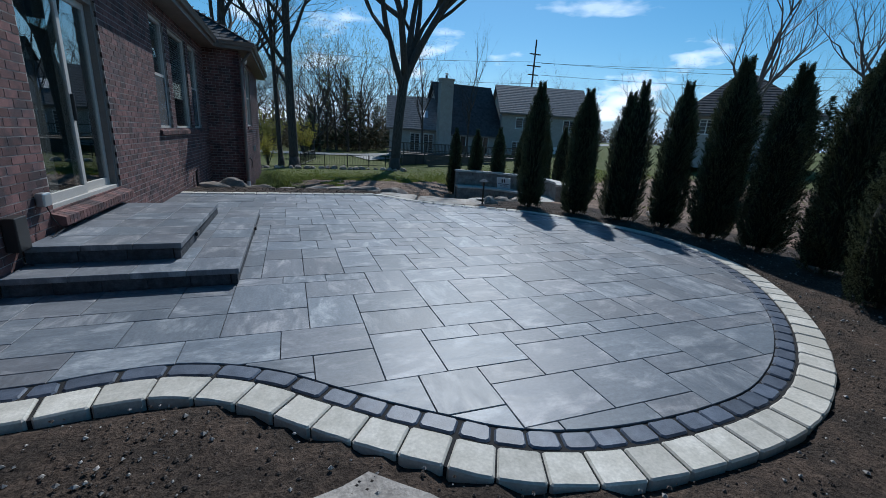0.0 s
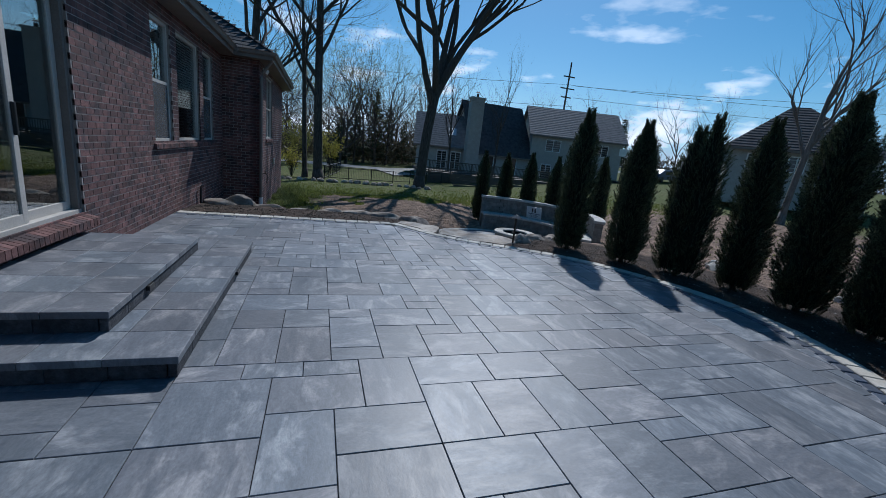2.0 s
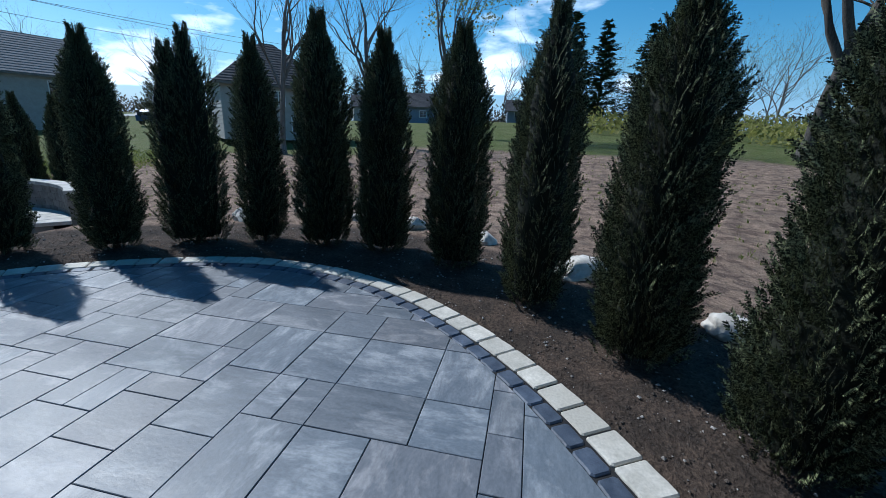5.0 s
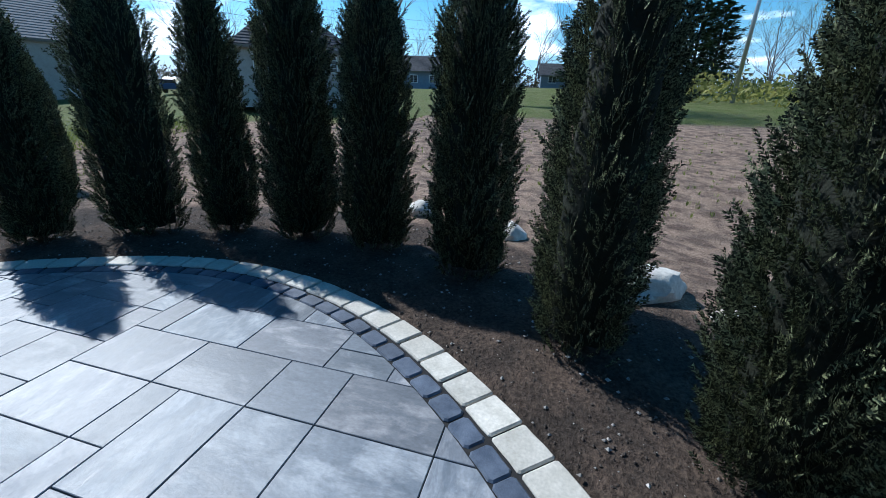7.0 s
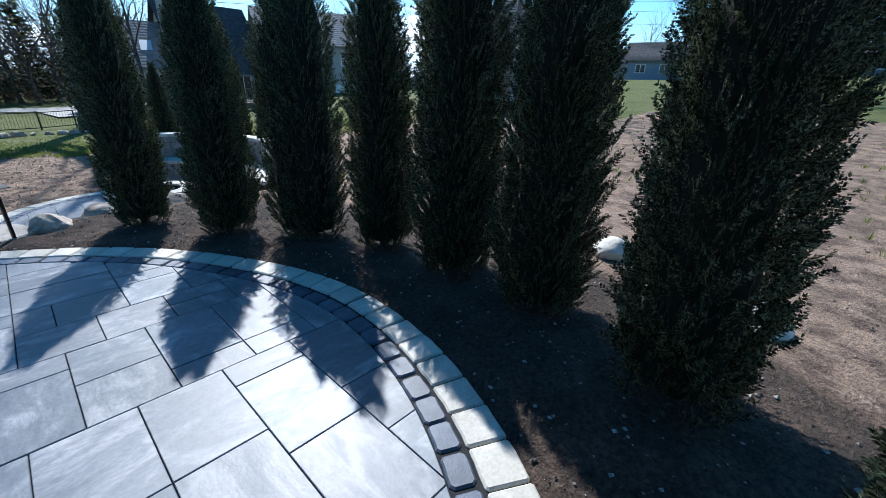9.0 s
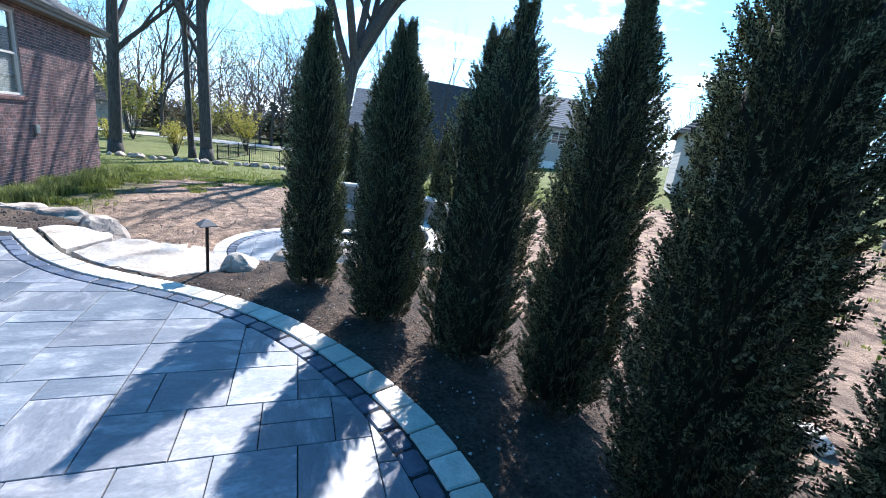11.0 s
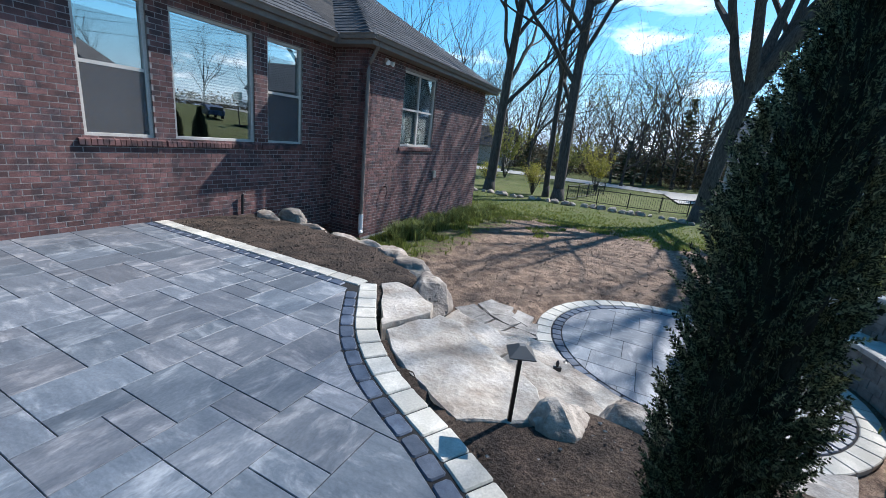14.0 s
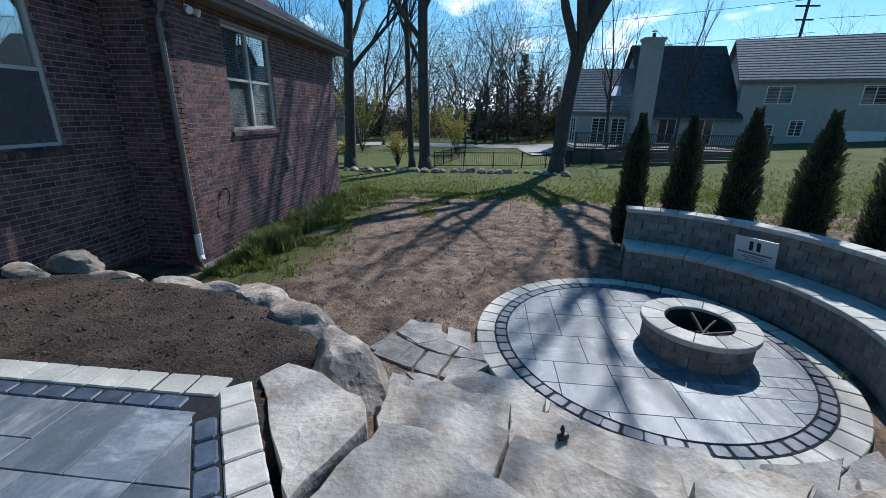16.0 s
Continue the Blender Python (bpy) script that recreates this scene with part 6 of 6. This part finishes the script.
M_CARBLUE = plain("blue_car_paint", (0.03, 0.07, 0.16), 0.3)
vehicle(11.3, 74.0, 75, M_WHITE, 4.8, 1.9, 2.0, "white van parked on the driveway, seen from behind", True)
vehicle(37.5, 39.0, 20, M_CARBLUE, 4.4, 1.75, 1.45, "dark blue car parked beside the beige house", False)
hoop = thing("basketball_hoop", "portable basketball hoop beside the beige house", "basketball hoop", (30.5, 37.5, land(30.5, 37.5)))
s = Shape()
s.tube([(0.2, 0, 0), (0.35, 0, 2.0), (-0.2, -0.3, 3.0)], [0.06, 0.06, 0.05], 6)
part("pole", s, M_BLACK, hoop)
part("backboard", one_box(-0.75, 0.45, -0.38, -0.34, 2.75, 3.5), M_WHITE, hoop, "white backboard")
part("base", one_box(-0.3, 0.6, -0.35, 0.35, 0, 0.2), M_BLACK, hoop)

# ---- stone border, fence and bushes at the lawn's end ----
rngb = random.Random(77)
for k in range(26):
    bx = -4.4 + 12.4 * k / 25 + rngb.uniform(-0.1, 0.1)
    by = 30.2 + 0.25 * math.sin(k) + 0.12 * bx - (0.06 * max(0, bx - 4.6) ** 2)
    r = rngb.uniform(0.12, 0.24)
    boulder(bx, by, land(bx, by) + 0.05, r * 1.3, r, r * 0.9, 100 + k, rngb.uniform(0, 180), "pale rounded stone in the lawn border")


PICKET = one_box(-0.006, 0.006, -0.006, 0.006, 0.12, 0.88).mesh("picket", M_BLACK)


def rail_fence(line, label):
    f = thing("metal_fence", label, "fence", (line[0][0], line[0][1], 0))
    f.matrix_world = Matrix.Identity(4)
    for (xa, ya), (xb, yb) in zip(line, line[1:]):
        a, b = Vector((xa, ya)), Vector((xb, yb))
        n = max(1, round((b - a).length / 1.9))
        for i in range(n + 1):
            p = a.lerp(b, i / n)
            s = Shape()
            s.tube([(p.x, p.y, land(p.x, p.y) - 0.2), (p.x, p.y, land(p.x, p.y) + 0.95)], [0.035, 0.035], 6)
            part("post", s, M_BLACK, f)
        for z in (0.12, 0.88):
            s = Shape()
            s.tube([(xa, ya, land(xa, ya) + z), (xb, yb, land(xb, yb) + z)], [0.022, 0.022], 5)
            part("rail", s, M_BLACK, f)
        m = int((b - a).length / 0.13)
        for i in range(m):
            p = a.lerp(b, (i + 0.5) / m)
            z = land(xa, ya) + (land(xb, yb) - land(xa, ya)) * (i + 0.5) / m
            part("picket", PICKET, M_BLACK, f).location = (p.x, p.y, z)


rail_fence([(2.2, 40.0), (0.75, 32.4)], "low black metal picket fence beyond the lawn")
rail_fence([(0.75, 32.4), (6.0, 33.5), (10.5, 35.2), (16.0, 36.5)], "low black metal picket fence beyond the lawn")


def bush(x, y, r, h, material, label, seed, n=500, leaf_size=0.07):
    rng = random.Random(seed)
    b = thing("bush", label, "bush", (x, y, land(x, y)))
    st, lv = Shape(), Shape()
    for k in range(26):
        a = rng.random() * 6.283
        t = Vector((math.cos(a) * r * rng.uniform(0.2, 1), math.sin(a) * r * rng.uniform(0.2, 1), h * rng.uniform(0.6, 1.05)))
        st.tube([(0, 0, -0.1), t * 0.5 + Vector((0, 0, 0.2 * h)), t], [0.02, 0.014, 0.005], 4, False)
        for _ in range(n // 26):
            p = t * rng.uniform(0.45, 1.05) + Vector((rng.gauss(0, 0.1), rng.gauss(0, 0.1), 0.12 * h + rng.gauss(0, 0.1)))
            u, v = (Vector((rng.uniform(-1, 1), rng.uniform(-1, 1), rng.uniform(-1, 1))) * leaf_size for _ in range(2))
            lv.add([p, p + u, p + u * 0.7 + v, p + v], [(0, 1, 2, 3)])
    part("stem_clump", st, M_BARK, b)
    part("foliage", lv, material, b)


bush(-1.5, 32.6, 1.0, 1.8, M_FORSYTHIA, "yellow flowering forsythia bush by the tree trunks", 3, 1400)
bush(-5.0, 33.6, 0.9, 1.4, M_FORSYTHIA, "yellow flowering forsythia bush by the lawn edge", 4, 900)
bush(1.4, 41.5, 1.8, 3.0, M_FORSYTHIA, "tall yellow-green flowering bush by the fence", 5, 1600, 0.1)
bush(-6.5, 42.0, 2.6, 4.2, M_SPRING, "broad budding shrub beyond the lawn", 6, 2200, 0.12)
bush(-2.0, 45.5, 2.2, 3.6, M_SPRING, "broad budding shrub by the road", 7, 1800, 0.12)

# ---- fittings and small things ----
def path_light(x, y):
    p = thing("path_light", "bronze path light with a pyramid cap on a square post", "path light", (x, y, land(x, y)))
    s = Shape()
    s.box(-0.014, 0.014, -0.014, 0.014, -0.1, 0.56)
    part("post", s, M_BRONZE, p)
    s = Shape()
    h = 0.09
    s.add([(-h, -h, 0.545), (h, -h, 0.545), (h, h, 0.545), (-h, h, 0.545), (-h, -h, 0.553), (h, -h, 0.553), (h, h, 0.553), (-h, h, 0.553), (-0.02, -0.02, 0.615), (0.02, -0.02, 0.615), (0.02, 0.02, 0.615), (-0.02, 0.02, 0.615)],
          [(3, 2, 1, 0), (0, 1, 5, 4), (1, 2, 6, 5), (2, 3, 7, 6), (3, 0, 4, 7), (4, 5, 9, 8), (5, 6, 10, 9), (6, 7, 11, 10), (7, 4, 8, 11), (8, 9, 10, 11)])
    part("cap", s, M_BRONZE_LIT, p, "pyramid lamp cap")
    p.rotation_euler.z = radians(25)


# Lighter copy of the bronze: the cap's sunlit look is in its colour.
M_BRONZE_LIT = plain("lit_bronze", (0.16, 0.15, 0.14), 0.45, 0.35)
path_light(4.40, 8.84)


def yard_sign():
    a = radians(37)
    r = 2.80
    x, y = PIT.x + r * math.cos(a), PIT.y + r * math.sin(a)
    b = thing("yard_sign", "white sign board with a dark emblem leaning on the bench back", "sign", (x, y, LOW + 0.607))
    b.matrix_world = pose(x, y, LOW + 0.607, 14, 0, math.degrees(a) - 90 + 180 + 180)
    part("board", one_box(-0.30, 0.30, -0.006, 0.006, 0.0, 0.46), M_WHITE, b)
    e = Shape()
    e.box(-0.085, -0.03, -0.010, -0.007, 0.24, 0.40)
    e.box(0.02, 0.075, -0.010, -0.007, 0.24, 0.40)
    part("emblem", e, M_BLACK, b, "dark block emblem")
    t = Shape()
    t.box(-0.25, 0.25, -0.010, -0.007, 0.175, 0.205)
    for z, w in ((0.135, 0.15), (0.105, 0.18), (0.06, 0.12)):
        t.box(-w, w, -0.010, -0.007, z, z + 0.012)
    part("lettering_bars", t, M_GREYINK, b, "small grey print")


M_GREYINK = plain("grey_ink", (0.16, 0.18, 0.22), 0.6)
yard_sign()


def wall_lantern():
    x, y, z = WALL_X, 4.86, 2.62
    l = thing("wall_lantern", "black wall lantern with glass panes beside the sliding door", "wall lamp", (x, y, z))
    part("backplate", one_box(0.008, 0.03, -0.055, 0.055, 0.0, 0.22), M_BLACK, l, bevel=0.006)
    s = Shape()
    s.tube([(0.03, 0, 0.12), (0.11, 0, 0.19), (0.17, 0, 0.17), (0.17, 0, 0.12)], [0.011] * 4, 8)
    part("arm", s, M_BLACK, l)
    s = Shape()
    for a, b in ((0.115, 0.225),):
        for px in (a, b - 0.01):
            for py in (-0.055, 0.045):
                s.box(px, px + 0.01, py, py + 0.01, -0.12, 0.09)
        s.box(a - 0.008, b + 0.008, -0.063, 0.063, -0.135, -0.12)
    s.add([(0.095, -0.075, 0.09), (0.245, -0.075, 0.09), (0.245, 0.075, 0.09), (0.095, 0.075, 0.09), (0.17, 0, 0.15)], [(3, 2, 1, 0), (0, 1, 4), (1, 2, 4), (2, 3, 4), (3, 0, 4)])
    part("cage", s, M_BLACK, l)
    p = part("glass", one_box(0.122, 0.218, -0.048, 0.048, -0.118, 0.088), M_GLASS, l)
    p.visible_shadow = False


wall_lantern()


def outlet_box():
    o = thing("outdoor_socket", "grey weatherproof socket cover with a hanging cable on the bricks", "electrical socket", (WALL_X, 4.84, 0.66))
    part("cover", one_box(0.008, 0.085, -0.07, 0.07, -0.02, 0.11), M_STEEL, o, "grey bubble cover", bevel=0.015)
    s = Shape()
    s.tube([(0.06, 0.0, -0.02), (0.09, 0.02, -0.16), (0.12, 0.10, -0.27), (0.10, -0.1, -0.305)], [0.007] * 4, 6)
    part("cable", s, M_BLACK, o)
    t = thing("transformer_box", "black low-voltage transformer box on the brick wall", "transformer", (WALL_X, 4.30, 0.34))
    part("case", one_box(0.008, 0.11, -0.09, 0.09, 0.0, 0.30), M_BLACK, t, bevel=0.01)
    s = Shape()
    s.tube([(0.06, 0.0, 0.0), (0.07, 0.0, -0.12), (0.10, 0.06, -0.155)], [0.008] * 3, 6)
    part("cable", s, M_BLACK, t)


outlet_box()


def wing_fittings():
    f = thing("flood_light", "twin white security flood light under the eave", "flood light", (WING_X, 15.25, 3.5))
    part("base", one_box(0.008, 0.03, -0.06, 0.06, -0.05, 0.07), M_WHITE, f, bevel=0.008)
    for dy in (-0.10, 0.10):
        s = Shape()
        s.tube([(0.03, dy * 0.4, 0.0), (0.07, dy, -0.02), (0.15, dy * 1.2, -0.05)], [0.02, 0.045, 0.065], 10)
        part("lamp_head", s, M_WHITE, f)
    p = thing("hose_tap", "brass garden tap on the brick wing wall", "tap", (WING_X, 15.5, 0.42))
    s = Shape()
    s.tube([(0.0, 0, 0), (0.09, 0, 0), (0.12, 0, -0.05)], [0.016, 0.018, 0.014], 8)
    part("spout", s, M_BRONZE, p)
    s = Shape()
    s.tube([(0.07, 0, 0.0), (0.07, 0, 0.06)], [0.008, 0.008], 6)
    s.tube([(0.07, 0, 0.055), (0.07, 0, 0.068)], [0.03, 0.03], 8)
    part("handle", s, M_BLACK, p)
    h = Shape()
    h.tube([(0.12, 0, -0.05), (0.13, -0.02, -0.15), (0.10, -0.05, -0.30)], [0.012] * 3, 6)
    part("hose_end", h, M_BLACK, p)
    v = thing("wall_vent", "small pale louvred vent in the brick wall", "vent", (WING_X, 18.28, 0.64))
    part("hood", one_box(0.008, 0.07, -0.09, 0.09, -0.09, 0.13), M_STEEL, v, bevel=0.01)
    for k in range(3):
        part("louvre", one_box(0.071, 0.085, -0.075, 0.075, -0.07 + 0.06 * k, -0.055 + 0.06 * k), M_STEEL, v)
    d = thing("drain_stub", "black pipe stub standing at the foot of the wall", "pipe", (WALL_X + 0.06, 11.85, -0.06))
    s = Shape()
    s.tube([(0, 0, 0), (0.0, 0.01, 0.38), (0.03, 0.02, 0.42)], [0.025, 0.025, 0.022], 8)
    part("pipe", s, M_BLACK, d)
    for k, (yy, zz) in enumerate(((6.2, 0.06), (5.2, 0.235))):
        l = thing("step_light", "small black step light in the riser", "step light", (-0.545 if k == 0 else -1.095, yy, zz), "riser step lights")
        part("housing", one_box(0.0, 0.03, -0.06, 0.06, 0.0, 0.045), M_BLACK, l, bevel=0.004)


wing_fittings()


def slab_light(x, y, z, turn):
    """A small black accent light under the lip of a stone step."""
    t = thing("step_light", "small black accent light at the edge of a stone step", "step light", (x, y, z), "stone step lights", turn=turn)
    part("housing", one_box(-0.045, 0.045, -0.02, 0.02, 0.0, 0.05), M_BLACK, t, bevel=0.006)
    s = Shape()
    s.tube([(0, 0, 0.04), (0, 0.015, 0.09), (0, 0.02, 0.12)], [0.012, 0.02, 0.006], 6)
    part("shield", s, M_BLACK, t)


slab_light(4.47, 10.62, -0.5, 25)


# ---- grass, weeds, clods and gravel ----
def scatter_grass(name, label, count, place, height, seed, material=None):
    rng, s = random.Random(seed), Shape()
    for _ in range(count):
        x, y = place(rng)
        z = land(x, y) - 0.01
        hh = height * rng.uniform(0.5, 1.2)
        for _ in range(5):
            a = rng.random() * 6.283
            d = Vector((math.cos(a), math.sin(a), 0))
            w = Vector((-d.y, d.x, 0)) * 0.008
            p = Vector((x, y, z)) + d * rng.uniform(0, 0.05)
            m, t = p + Vector((0, 0, hh * 0.6)) + d * hh * 0.15, p + Vector((0, 0, hh)) + d * hh * rng.uniform(0.2, 0.7)
            s.add([p - w, p + w, m + w * 0.8, t, m - w * 0.8], [(0, 1, 2, 4), (4, 2, 3)])
    return tagged(new(name, s.mesh(name, material or M_GRASS)), label, "grass", kind="stuff")


def by_wing(rng):
    while True:
        x, y = WING_X + 0.06 + abs(rng.gauss(0, 0.75)), rng.uniform(14.4, 23.8)
        if noise.noise((x * 1.6, y * 1.6, 9)) > -0.05 + 0.22 * (x - WING_X - 0.8):
            return x, y


TUSSOCKS = [(WING_X + 0.1 + abs(r.gauss(0, 0.35)), r.uniform(15.0, 23.4)) for r in [random.Random(31)] for _ in range(46)]


def in_tussocks(rng):
    x, y = rng.choice(TUSSOCKS)
    return max(WING_X + 0.04, x + rng.gauss(0, 0.10)), y + rng.gauss(0, 0.12)


def on_lawn(rng):
    return rng.uniform(-4, 13), 22.6 + abs(rng.gauss(0, 3.0))


def patchy(rng):
    while True:
        x, y = rng.uniform(-1, 10), rng.uniform(15.0, 24.0)
        if noise.noise((x * 0.7, y * 0.7, 4)) + 0.16 * (y - 21.5) + 0.25 * (0.5 - x) * (1 if x < 0.5 else 0.15) > 0.15:
            return x, y


scatter_grass("weedy_grass", "rank green weeds along the wing wall", 3600, by_wing, 0.15, 3)
scatter_grass("weedy_grass", "tall leafy weed tussocks against the brick wall", 1900, in_tussocks, 0.40, 4, M_WEED)
scatter_grass("rough_grass", "patchy spring grass at the end of the dirt", 5200, on_lawn, 0.10, 5)
scatter_grass("rough_grass", "thin grass tufts in the dry dirt", 1700, patchy, 0.09, 7)


def hedge_edge(rng):
    a = radians(rng.uniform(-80, 60))
    r = rng.uniform(9.0, 22.0)
    return 3 + r * math.cos(a), 5 + r * math.sin(a)


def bench_side(rng):
    return rng.uniform(8, 22), 18.6 + abs(rng.gauss(0, 5.0))


scatter_grass("rough_grass", "uneven spring grass behind the bench wall", 5200, bench_side, 0.10, 13)
scatter_grass("rough_grass", "thin grass tufts beyond the hedge", 1500, hedge_edge, 0.09, 9)


def scatter_stones(name, label, count, place, r0, r1, material, seed, sink=0.3):
    rng, s = random.Random(seed), Shape()
    for _ in range(count):
        x, y = place(rng)
        r = r0 + (r1 - r0) * rng.random() ** 3
        z = land(x, y) + 0.018 * noise.noise((x * 1.7, y * 1.7, 0)) + 0.022 * noise.noise((x * 5, y * 5, 3)) + r * (1 - sink) * 0.6
        k = len(s.v)
        pts = [Vector(v) for v in ((1, 0, 0), (-1, 0, 0), (0, 1, 0), (0, -1, 0), (0, 0, 1), (0, 0, -1))]
        s.v += [(x + p.x * r * rng.uniform(0.6, 1.3), y + p.y * r * rng.uniform(0.6, 1.3), z + p.z * r * rng.uniform(0.5, 0.9)) for p in pts]
        s.f += [tuple(k + i for i in f) for f in ((0, 2, 4), (2, 1, 4), (1, 3, 4), (3, 0, 4), (2, 0, 5), (1, 2, 5), (3, 1, 5), (0, 3, 5))]
    return tagged(new(name, s.mesh(name, material)), label, "gravel", kind="stuff")


RIMP = [(p, t) for p, t in resample(RIM, 0.05)]


def in_bed(rng):
    while True:
        p, t = rng.choice(RIMP)
        d = 0.03 + 1.7 * rng.random()
        x, y = p.x + t.y * d, p.y - t.x * d
        if not (y > 8.5 and x < 4.5 + 0.7 * (y - 8.5)) and not inside([(q.x, q.y) for q in RIM[::2]], x, y):
            return x, y


def house_bed(rng):
    while True:
        x, y = rng.uniform(-2.2, 2.4), rng.uniform(10.48, 12.3)
        if rock_side(x, y) < -0.15:
            return x, y


def dirt_yard(rng):
    while True:
        x, y = rng.uniform(-0.6, 8.0), rng.uniform(12.8, 23.0)
        if math.hypot(x - PIT.x, y - PIT.y) > (3.4 if x > PIT.x else 2.35) and rock_side(x, y) > 0.5:
            return x, y


def east_yard(rng):
    a, r = radians(rng.uniform(-75, 45)), rng.uniform(6.6, 13)
    return 2 + r * math.cos(a), 5 + r * math.sin(a)


M_CLOD = surface("soil_clod", (0.045, 0.035, 0.029), (0.095, 0.075, 0.062), 30, 0.95, 0.4, 120, vary=0.35, island=True)
M_PEBBLE = surface("pale_pebble", (0.20, 0.18, 0.16), (0.42, 0.39, 0.36), 30, 0.9, 0.2, 120, vary=0.4, island=True)
M_DIRTCLOD = surface("dry_dirt_clod", (0.14, 0.105, 0.08), (0.27, 0.21, 0.165), 30, 0.95, 0.4, 120, vary=0.35, island=True)
scatter_stones("soil_clods", "crumbly dark clods in the planting bed", 10000, in_bed, 0.003, 0.015, M_CLOD, 3)
scatter_stones("bed_pebbles", "small pale stones in the planting bed", 2200, in_bed, 0.004, 0.018, M_PEBBLE, 5)
scatter_stones("soil_clods", "crumbly dark clods beside the house", 1800, house_bed, 0.003, 0.024, M_CLOD, 7)
scatter_stones("dirt_clods", "dry clods on the bare dirt yard", 9000, dirt_yard, 0.003, 0.03, M_DIRTCLOD, 9)
scatter_stones("dirt_clods", "dry clods beyond the hedge", 6000, east_yard, 0.003, 0.022, M_DIRTCLOD, 11)
